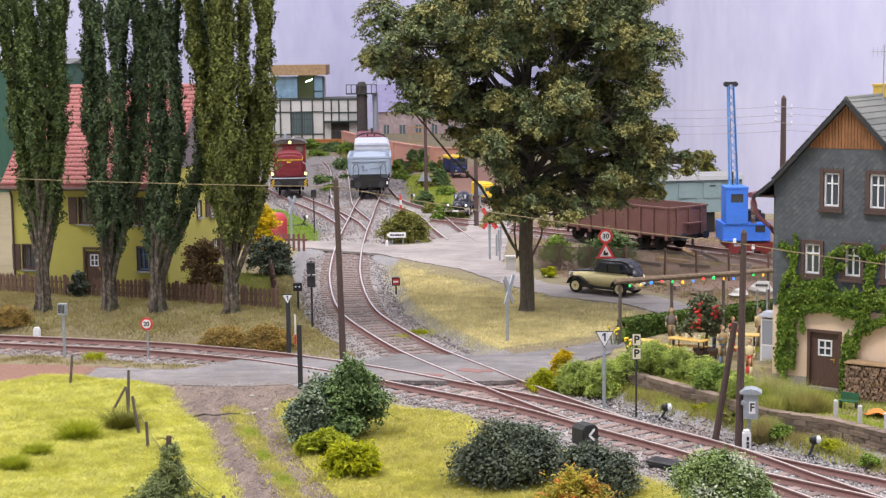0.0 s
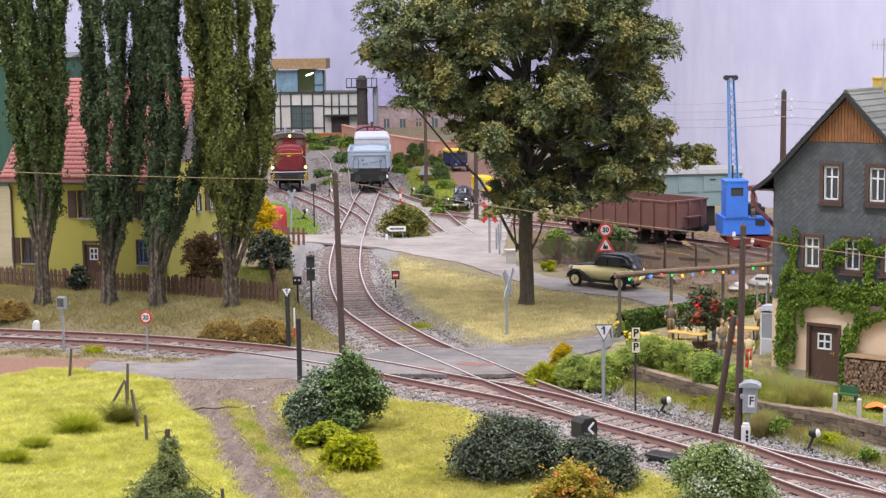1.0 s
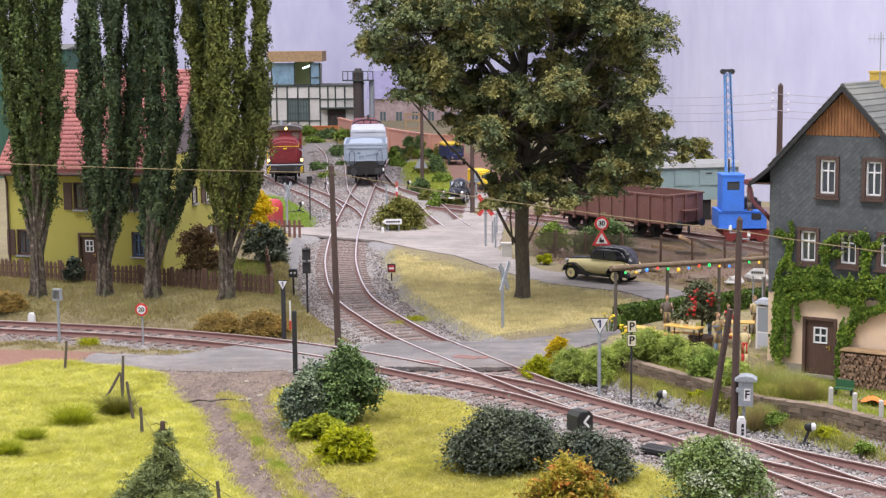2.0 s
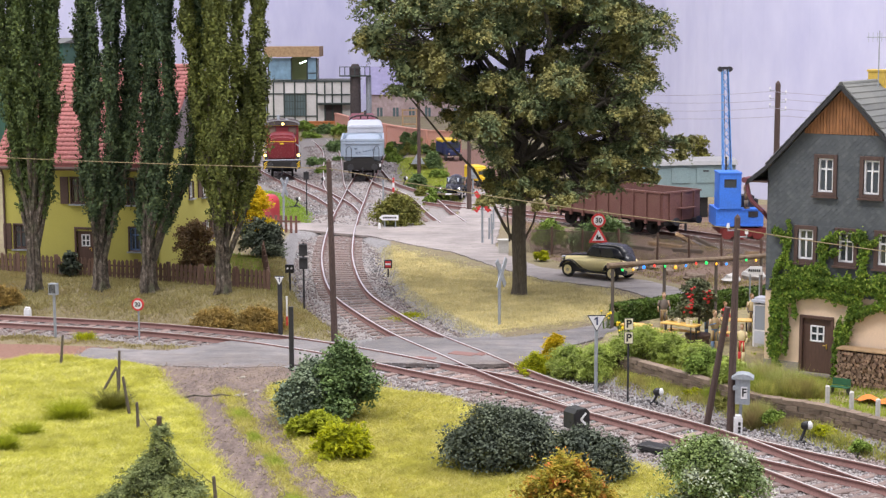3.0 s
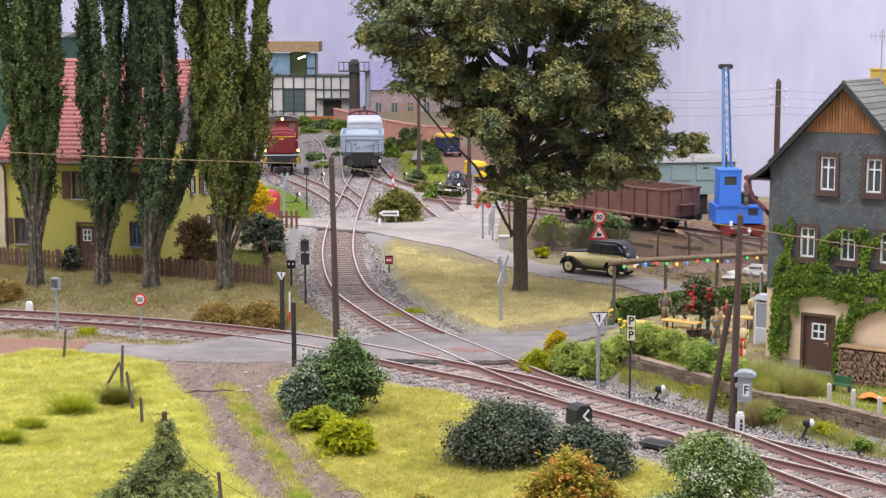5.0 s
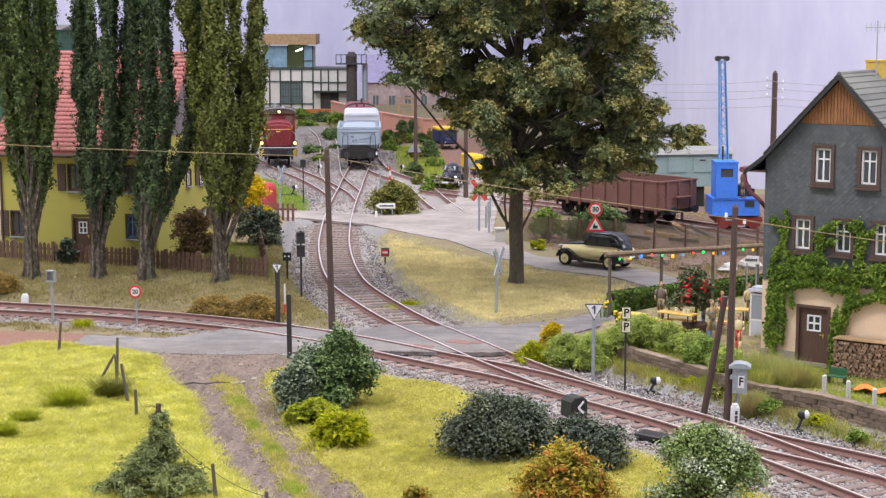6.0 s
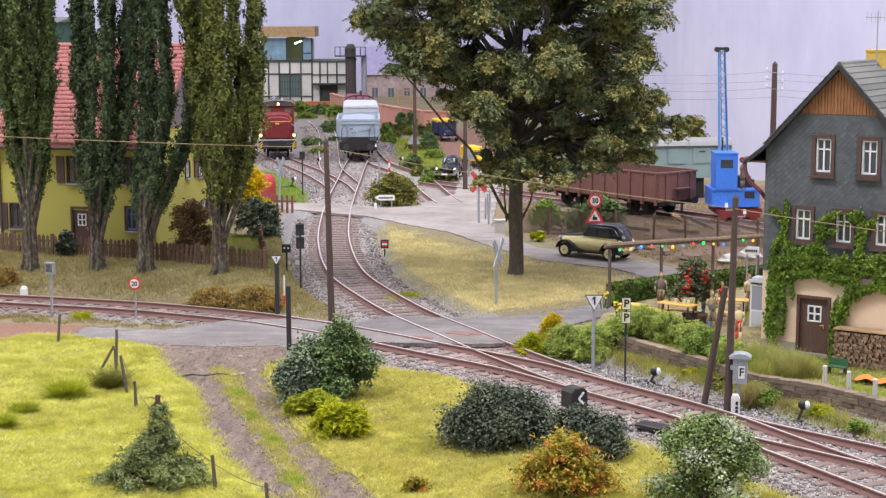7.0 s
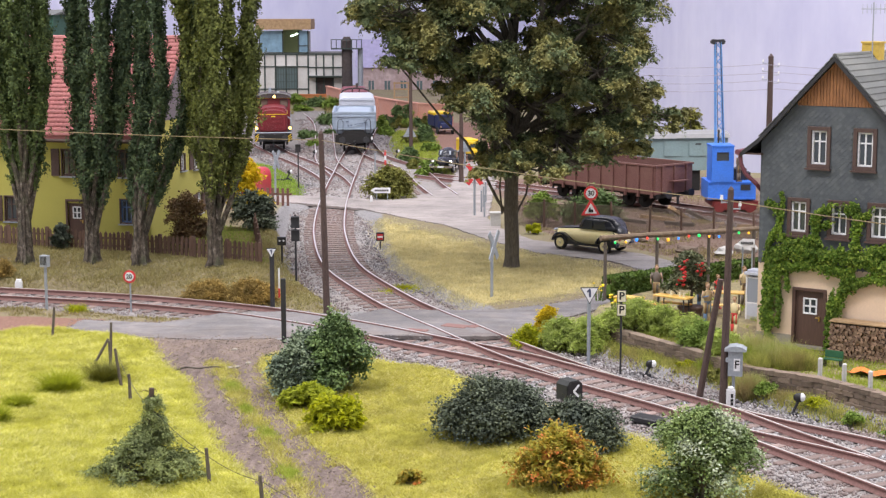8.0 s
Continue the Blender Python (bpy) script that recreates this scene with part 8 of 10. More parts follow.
box_van()
root = thing("rear_locomotive", -7.15, 143.0, 0.0, 4, "dark-roofed locomotive behind the white van", "locomotive")
running_gear(root, 9.6, (-3.4, -1.8, 1.8, 3.4))
part("body", slab(bmesh.new(), [(-1.2, 1.2), (1.2, 1.2), (1.2, 3.2), (0.95, 3.5), (-0.95, 3.5), (-1.2, 3.2)], "y", -4.8, 4.8), M["loco_red"], root)
bm = limb(bmesh.new(), [(-1.25, -4.6, 3.3), (-1.1, -4.6, 3.6), (-0.6, -4.6, 3.76), (0, -4.6, 3.8), (0.6, -4.6, 3.76), (1.1, -4.6, 3.6), (1.25, -4.6, 3.3)], 0.07, 0.07, 6)
for x in (-0.3, 0.3):
    rod(bm, (x, -4.5, 3.3), (x, -4.5, 3.75), 0.06, n=6)
rod(bm, (0.1, -4.3, 3.7), (0.1, -4.3, 4.2), 0.1, n=8)
part("roof_frame", bm, M["soot_and_shade"], root, "sooty roof frame")


def gondola():
    rz = math.degrees(math.atan2(0.78, -0.63)) - 90
    cx, cy = 12.7 - 0.63 * 4.5, 85.5 + 0.78 * 4.5
    root = thing("open_wagon", cx, cy, RAIL_TOP - 0.05, rz, "red-brown open goods wagon with ribbed sides", "railway wagon")
    running_gear(root, 9.0, (-3.2, -2.0, 2.0, 3.2))
    W, L, z0, z1 = 2.9, 9.0, 1.0, 2.72
    k = 0.87
    bm = shape((-W / 2, 0, (z0 + z1) / 2, 0.09, L, z1 - z0), (W / 2, 0, (z0 + z1) / 2, 0.09, L, z1 - z0), (0, L / 2, (z0 + z1) / 2, W, 0.09, z1 - z0), (0, -L / 2, (z0 + z1) / 2, W, 0.09, z1 - z0), (0, 0, z0, W, L, 0.1))
    body = part("body", bm, M["wagon_brown"], root)
    for i in range(10):
        y = -L / 2 + 0.15 + i * (L - 0.3) / 9
        for s in (-1, 1):
            part("stake", shape((s * (W / 2 + 0.08), y, (z0 + z1) / 2 - 0.12, 0.12, 0.13, z1 - z0 + 0.2)), M["wagon_brown"], body)
    for x in (-0.95, 0, 0.95):
        part("stake", shape((x, -L / 2 - 0.08, (z0 + z1) / 2, 0.13, 0.12, z1 - z0)), M["wagon_brown"], body)
    part("top_rail", shape((0, -L / 2 - 0.03, z1, W + 0.1, 0.16, 0.1), (-W / 2 - 0.03, 0, z1, 0.16, L, 0.1), (W / 2 + 0.03, 0, z1, 0.16, L, 0.1)), M["wagon_brown"], body)
    part("step_board", shape((0.2, -L / 2 - 0.25, 1.75, 1.2, 0.3, 0.06)), M["wagon_brown"], body)
    root.scale = (0.98, 1, 0.88)
    return root


gondola()


def office_van():
    root = thing("workmen_van", 14.3, 95.2, 0.3, 8, "grey-green workmen's van with pale roof and stove pipe", "railway wagon")
    part("base", shape((0, 0, 0.45, 2.2, 2.2, 1.5)), M["underframe"], root)
    body = part("body", shape((0.2, 0, 1.85, 5.0, 2.5, 1.9)), M["van_green"], root)
    part("roof", slab(bmesh.new(), [(-1.4, 2.8), (1.4, 2.8), (1.2, 3.02), (0.6, 3.14), (-0.6, 3.14), (-1.2, 3.02)], "x", -2.4, 2.8), M["roof_pale"], root)
    part("door", shape((2.0, -1.27, 1.75, 0.75, 0.05, 1.6)), M["van_green"], body)
    part("panel", shape((0.9, -1.27, 2.2, 1.1, 0.05, 0.9), (-0.6, -1.27, 2.2, 1.1, 0.05, 0.9)), M["van_green"], body)
    part("band", shape((0.2, -1.27, 2.72, 5.0, 0.05, 0.08)), M["van_green"], body)
    part("vent", shape((0.9, -1.3, 2.45, 0.35, 0.03, 0.08)), M["dark_metal"], body)
    bm = rod(bmesh.new(), (-0.2, 0, 3.0), (-0.2, 0, 3.55), 0.14)
    rod(bm, (-0.2, 0, 3.5), (-0.2, 0, 3.62), 0.22, 0.1)
    part("stove_pipe", bm, M["dark_metal"], root)


office_van()


def crane():
    root = thing("rail_crane", 15.25, 85.2, RAIL_TOP - 0.05, 0, "bright blue rail crane with lattice jib on red undercarriage", "crane")
    part("undercarriage", shape((0.55, 0.3, 0.42, 2.4, 2.4, 0.3), (0.55, -0.95, 0.3, 2.2, 0.1, 0.35)), M["crane_red"], root, "red undercarriage")
    for x in (-0.3, 0.5, 1.3):
        part("wheel", rod(bmesh.new(), (x, -1.05, 0.25), (x, -0.85, 0.25), 0.28, n=14), M["crane_red"], root)
    deck = part("deck", shape((0.35, 0.2, 1.12, 2.5, 2.3, 0.95)), M["crane_blue"], root)
    part("vent", shape((1.05, -0.97, 1.3, 0.5, 0.03, 0.3)), M["dark_metal"], deck)
    part("rail_edge", shape((0.35, -0.97, 0.72, 2.5, 0.06, 0.08), (0.35, -0.97, 1.55, 2.5, 0.06, 0.06)), M["crane_blue"], deck)
    cab = part("cab", pierced(bmesh.new(), -0.75, 0.4, 1.55, 3.45, [(-0.5, 0.15, 2.7, 3.15)], -1.0, -0.9), M["crane_blue"], root)
    part("cab_side", shape((-0.7, -0.2, 2.5, 0.1, 1.5, 1.9), (0.35, -0.2, 2.5, 0.1, 1.5, 1.9), (-0.175, 0.5, 2.5, 1.0, 0.1, 1.9), (-0.175, -0.2, 3.47, 1.2, 1.65, 0.08)), M["crane_blue"], cab)
    part("pane", shape((-0.175, -0.93, 2.92, 0.65, 0.02, 0.45)), M["glass"], cab)
    part("engine", shape((0.9, 0.3, 1.9, 0.7, 0.9, 0.6), (1.35, 0.3, 1.8, 0.25, 0.7, 0.4)), M["dark_metal"], root)
    # jib
    foot, tip = Vector((0.0, 0.75, 1.6)), Vector((-0.28, 0.75, 8.85))
    bm = bmesh.new()
    def corner(t, i):
        c = foot.lerp(tip, t)
        w = 0.23 * (1 - t) + 0.15 * t
        return c + Vector((w * (1 if i in (0, 3) else -1), w * (1 if i < 2 else -1), 0))
    for i in range(4):
        rod(bm, corner(0, i), corner(1, i), 0.04, 0.035, 5)
    n = 17
    for k in range(n):
        for i in range(4):
            j = (i + 1) % 4
            a, b = (i, j) if k % 2 else (j, i)
            rod(bm, corner(k / n, a), corner((k + 1) / n, b), 0.022, n=4)
    jib = part("jib", bm, M["crane_pale"], root, "pale blue lattice jib")
    bm = shape((tip.x, tip.y, tip.z + 0.05, 0.6, 0.3, 0.14))
    for s in (-1, 1):
        disc(bm, tip.x + s * 0.24, tip.y, tip.z, 0.14, 0.36, 12)
    part("pulley_head", bm, M["dark_metal"], jib)
    bm = rod(bmesh.new(), (tip.x - 0.1, tip.y - 0.2, tip.z), (-0.35, -0.4, 3.6), 0.015, n=4)
    rod(bm, (tip.x + 0.1, tip.y - 0.2, tip.z), (0.12, 0.5, 3.2), 0.015, n=4)
    part("cable", bm, M["dark_metal"], jib)
    part("horn", rod(bmesh.new(), (-0.35, -0.6, 3.6), (-0.35, -0.6, 4.3), 0.04, n=6), M["dark_metal"], cab)


crane()


# ---- road vehicles ----
M["car_cream"] = surface("cream_yellow_enamel", (0.93, 0.81, 0.42), 0.35, amount=0.04, bump=0.0)
M["car_black"] = surface("blue_black_enamel", (0.018, 0.02, 0.028), 0.25, amount=0.1, bump=0.0)
M["chrome"] = plain("chrome", (0.7, 0.7, 0.72), 0.15, 1.0)


def arc_pts(cx, cz, r, a0, a1, n):
    return [(cx + r * math.cos(math.radians(a0 + (a1 - a0) * i / n)), cz + r * math.sin(math.radians(a0 + (a1 - a0) * i / n))) for i in range(n + 1)]


def wheel(root, x, y, r, w, rim_mat, side):
    t = part("wheel", rod(bmesh.new(), (x, y - w / 2, r), (x, y + w / 2, r), r, n=20), M["rubber"], root, smooth=False)
    part("rim", rod(bmesh.new(), (x, y + side * w * 0.45, r), (x, y + side * w * 0.56, r), r * 0.66, n=18), rim_mat, t, "cream wheel disc" if rim_mat is M["car_cream"] else "")
    part("hub", rod(bmesh.new(), (x, y + side * w * 0.5, r), (x, y + side * w * 0.64, r), r * 0.22, n=10), M["chrome"], t)


def vintage_car():
    """Front towards -x, in its own size; 4.2 long."""
    root = thing("vintage_car", 7.0, 71.2, 0.0, -39, "two-tone cream and black vintage saloon parked on the road", "car")
    half = 0.62
    body = bmesh.new()
    slab(body, [(-1.75, 0.35), (1.75, 0.32), (1.95, 0.6), (1.9, 0.95), (1.55, 1.08), (-0.35, 1.08), (-1.75, 0.98), (-1.9, 0.8)], "y", -half, half)
    bmesh.ops.bevel(body, geom=body.edges[:], offset=0.07, segments=2, affect="EDGES")
    b = part("body", body, M["car_cream"], root, smooth=True)
    cabin = slab(bmesh.new(), [(-0.5, 1.08), (1.78, 1.02), (1.72, 1.32), (1.48, 1.6), (1.2, 1.7), (0.1, 1.71), (-0.2, 1.62)], "y", -half * 0.93, half * 0.93)
    bmesh.ops.bevel(cabin, geom=cabin.edges[:], offset=0.1, segments=3, affect="EDGES")
    c = part("cabin", cabin, M["car_black"], root, "black cabin and roof", smooth=True)
    for s in (-1, 1):
        y = s * half * 0.935
        for pts in ([(-0.25, 1.13), (0.4, 1.13), (0.4, 1.55), (-0.05, 1.55)], [(0.48, 1.13), (1.2, 1.13), (1.1, 1.52), (0.48, 1.55)]):
            part("pane", slab(bmesh.new(), pts, "y", y - 0.012, y + 0.012), M["glass"], c)
    part("rear_window", box(bmesh.new(), 1.52, 0, 1.36, 0.03, 0.6, 0.22, Matrix.Rotation(-0.8, 4, "Y")), M["glass"], c)
    part("windscreen", box(bmesh.new(), -0.3, 0, 1.32, 0.03, 1.0, 0.36, Matrix.Rotation(0.55, 4, "Y")), M["glass"], c)
    hood = slab(bmesh.new(), [(-0.42, 0.98), (-1.8, 0.9), (-1.75, 1.02), (-0.5, 1.14)], "y", -0.4, 0.4)
    part("hood", hood, M["car_black"], root, "black bonnet")
    part("grille", shape((-1.9, 0, 0.72, 0.08, 0.5, 0.5)), M["chrome"], root)
    for s in (-1, 1):
        for cx, r in ((-1.38, 0.5), (1.2, 0.5)):
            pts = arc_pts(cx, 0.36, r, 170, 10, 10) + arc_pts(cx, 0.36, r - 0.1, 10, 170, 10)
            fender = slab(bmesh.new(), pts, "y", s * 0.52, s * 0.84)
            bmesh.ops.bevel(fender, geom=[e for e in fender.edges if len(e.link_faces) == 2 and e.calc_face_angle(0) > 1.2], offset=0.03, segments=1, affect="EDGES")
            part("fender", fender, M["car_black"], root, "black mudguard")
            wheel(root, cx, s * 0.68, 0.35, 0.16, M["car_cream"], s)
        part("running_board", shape((-0.1, s * 0.7, 0.34, 1.9, 0.24, 0.08)), M["car_black"], root)
        part("wing_sweep", slab(bmesh.new(), [(-1.2, 0.86), (-0.95, 0.72), (-0.62, 0.48), (-0.2, 0.38), (-0.9, 0.3), (-1.0, 0.55)], "y", s * 0.52, s * 0.83), M["car_black"], root)
        part("rear_sweep", slab(bmesh.new(), [(1.05, 0.86), (1.6, 0.82), (1.95, 0.5), (1.98, 0.34), (1.6, 0.36), (1.5, 0.7)], "y", s * 0.5, s * 0.83), M["car_black"], root)
        part("headlamp", ball(bmesh.new(), -1.75, s * 0.55, 0.88, 0.13, 1.2, 1, 1), M["chrome"], root)
        part("tail_lamp", ball(bmesh.new(), 1.93, s * 0.5, 0.7, 0.06), M["red_paint"], root)
    part("boot", ball(bmesh.new(), 1.62, 0, 0.86, 0.5, 0.7, 1.2, 0.95, 18), M["car_black"], root, smooth=True)
    part("bumper", shape((2.02, 0, 0.42, 0.06, 1.4, 0.1)), M["chrome"], root)
    part("front_bumper", shape((-2.0, 0, 0.42, 0.06, 1.4, 0.1)), M["chrome"], root)
    part("number_plate", shape((2.06, 0, 0.62, 0.02, 0.42, 0.11)), M["white_paint"], root)
    root.scale = (0.9, 0.9, 0.9)
    return root


vintage_car()


def beetle():
    root = thing("small_car", 0.75, 106.2, 0.0, 78, "dark grey rounded small car parked facing the square", "car")
    # front towards -x
    bm = ball(bmesh.new(), 0.1, 0, 0.62, 1.0, 1.85, 0.6, 0.46)
    part("body", bm, M["car_black"], root, smooth=True)
    c = part("cabin", ball(bmesh.new(), 0.35, 0, 0.92, 1.0, 1.2, 0.56, 0.6), M["car_black"], root, "domed dark cabin", smooth=True)
    part("bonnet", ball(bmesh.new(), -1.0, 0, 0.66, 1.0, 0.85, 0.4, 0.36), M["car_black"], root, smooth=True)
    part("windscreen", box(bmesh.new(), -0.42, 0, 1.2, 0.05, 0.74, 0.3, Matrix.Rotation(0.62, 4, "Y")), M["pane_light"], c)
    part("running_board", shape((0, 0, 0.34, 2.0, 1.36, 0.08)), M["car_black"], root)
    for s in (-1, 1):
        part("side_pane", slab(bmesh.new(), [(-0.2, 1.05), (0.9, 1.05), (0.65, 1.32), (0.0, 1.32)], "y", s * 0.5 - 0.03, s * 0.5 + 0.03), M["glass"], root)
        for cx in (-1.25, 1.2):
            pts = arc_pts(cx, 0.34, 0.48, 185, -5, 9) + arc_pts(cx, 0.34, 0.4, -5, 185, 9)
            part("fender", slab(bmesh.new(), pts, "y", s * 0.5, s * 0.8), M["car_black"], root)
            wheel(root, cx, s * 0.66, 0.33, 0.17, M["chrome"], s)
        part("headlamp", ball(bmesh.new(), -1.66, s * 0.6, 0.72, 0.12), M["chrome"], root)
    part("bumper", shape((-1.98, 0, 0.42, 0.07, 1.5, 0.12)), M["chrome"], root)
    part("number_plate", shape((-2.03, 0, 0.42, 0.02, 0.4, 0.1)), M["white_paint"], root)
    for z in (0.8, 0.95):
        part("trim", shape((-1.55 + (z - 0.8) * 2, 0, z, 0.02, 0.03, 0.1)), M["chrome"], root)


# pale grey-blue base colour stands in for light on the glass
M["pane_light"] = plain("painted_lit_pane", (0.30, 0.33, 0.38), 0.1)
beetle()


def truck(x, y, z, rz, label, cab_mat, box_mat, box_top, s):
    root = thing("lorry", x, y, z, rz, label, "lorry")
    # front towards -y
    part("chassis", shape((0, 1.0, 0.62, 1.5, 5.2, 0.2)), M["underframe"], root)
    cab = part("cab", pierced(bmesh.new(), -0.95, 0.95, 0.75, 2.3, [(-0.8, 0.8, 1.6, 2.1)], -1.4, -1.3), cab_mat, root)
    part("cab_side", shape((-0.92, -0.7, 1.5, 0.06, 1.2, 1.5), (0.92, -0.7, 1.5, 0.06, 1.2, 1.5), (0, -0.1, 1.5, 1.9, 0.06, 1.5), (0, -0.75, 2.3, 1.9, 1.35, 0.1)), cab_mat, cab)
    part("windscreen", shape((0, -1.33, 1.85, 1.6, 0.03, 0.5)), M["glass"], cab)
    part("bonnet", box(bmesh.new(), 0, -1.75, 1.05, 1.3, 0.8, 0.65, bevel=0.1), cab_mat, root)
    part("bumper", shape((0, -2.2, 0.6, 1.9, 0.12, 0.18)), M["chrome"], root)
    for sx in (-1, 1):
        part("headlamp", disc(bmesh.new(), sx * 0.7, -2.15, 0.95, 0.13, 0.08, 12), M["chrome"], root)
        for wy in (-1.5, 2.4):
            part("wheel", rod(bmesh.new(), (sx * 0.85, wy, 0.42), (sx * 1.05, wy, 0.42), 0.42, n=18), M["rubber"], root)
    part("load_box", shape((0, 1.8, 1.55, 2.0, 3.4, 1.3)), box_mat, root)
    part("cover", box(bmesh.new(), 0, 1.8, 2.4, 2.05, 3.5, 0.5, bevel=0.15), box_top, root)
    root.scale = (s, s, s)


truck(0.55, 137.5, 0.0, 14, "navy lorry with yellow top parked on the red lane", M["navy"], M["navy"], M["yellow_paint"], 0.68)
truck(2.6, 114.5, 0.0, 20, "yellow delivery lorry parked beside the lane", M["yellow_paint"], M["yellow_paint"], M["yellow_paint"], 0.52)


def red_caravan():
    root = thing("red_trailer", -10.75, 87.5, hgt(-10.75, 87.5), -22, "rounded red trailer behind the garden fence", "trailer")
    pts = [(-0.8, 0.3), (0.8, 0.3)] + arc_pts(0.3, 1.65, 0.5, 0, 90, 5) + arc_pts(-0.3, 1.65, 0.5, 90, 180, 5)
    bm = slab(bmesh.new(), pts, "y", -0.3, 3.2)
    bmesh.ops.bevel(bm, geom=[e for e in bm.edges if e.calc_face_angle(0) > 1.2], offset=0.12, segments=2, affect="EDGES")
    b = part("body", bm, M["trailer_red"], root, smooth=True)
    part("emblem", shape((0.05, -0.32, 1.75, 0.35, 0.02, 0.12)), M["white_paint"], b)
    part("window", ball(bmesh.new(), 0.2, -0.3, 0.95, 0.28, 1, 0.15, 0.7), M["white_paint"], b)
    for s in (-1, 1):
        part("wheel", rod(bmesh.new(), (s * 0.7, 1.5, 0.3), (s * 0.85, 1.5, 0.3), 0.3, n=16), M["rubber"], root)
    root.scale = (0.85, 0.85, 0.85)


M["trailer_red"] = surface("bright_red_enamel", (0.60, 0.035, 0.055), 0.35, amount=0.06, bump=0.0)
red_caravan()
root = thing("red_fence", -8.7, 86.6, hgt(-8.7, 86.6), -10, "short dark red picket fence by the trailer", "fence")
for i in range(7):
    part("picket", shape((-0.9 + i * 0.28, 0, 0.45, 0.13, 0.05, 0.95)), M["wagon_brown"], root)
part("rail", shape((0, 0.05, 0.6, 2.0, 0.05, 0.1)), M["wagon_brown"], root)


# ---- works building and walls behind the yard ----
M["panel_white"] = surface("dirty_white_panel", (0.60, 0.585, 0.57), 0.85, grain=5, wear=0.5, amount=0.08, dirt=(0.42, 0.40, 0.37), dirt_amount=0.6, vary=0.12)
M["steel_green"] = surface("dark_green_steel", (0.035, 0.05, 0.045), 0.6, amount=0.2, bump=0.05)
M["timber_roof"] = surface("pale_timber", (0.36, 0.24, 0.13), 0.85, grain=4, amount=0.25, dirt=(0.25, 0.17, 0.1))
M["dim_glass"] = plain("dim_works_glass", (0.10, 0.14, 0.15), 0.12)
M["blue_pane"] = surface("clouded_blue_glass", (0.22, 0.36, 0.48), 0.3, grain=1.5, wear=0.4, amount=0.25, bump=0.0)
M["tube"] = plain("tube_lamp", (0.75, 1.0, 0.9), 0.3, emit=6.0)
M["pink_brick"] = surface("pink_brick_wall", (0.55, 0.27, 0.20), 0.9, grain=6, wear=0.5, amount=0.15, dirt=(0.48, 0.30, 0.25), dirt_amount=0.5, stretch=(1, 1, 3))
M["orange_brick"] = surface("orange_brick", (0.50, 0.19, 0.07), 0.9, grain=6, amount=0.2)


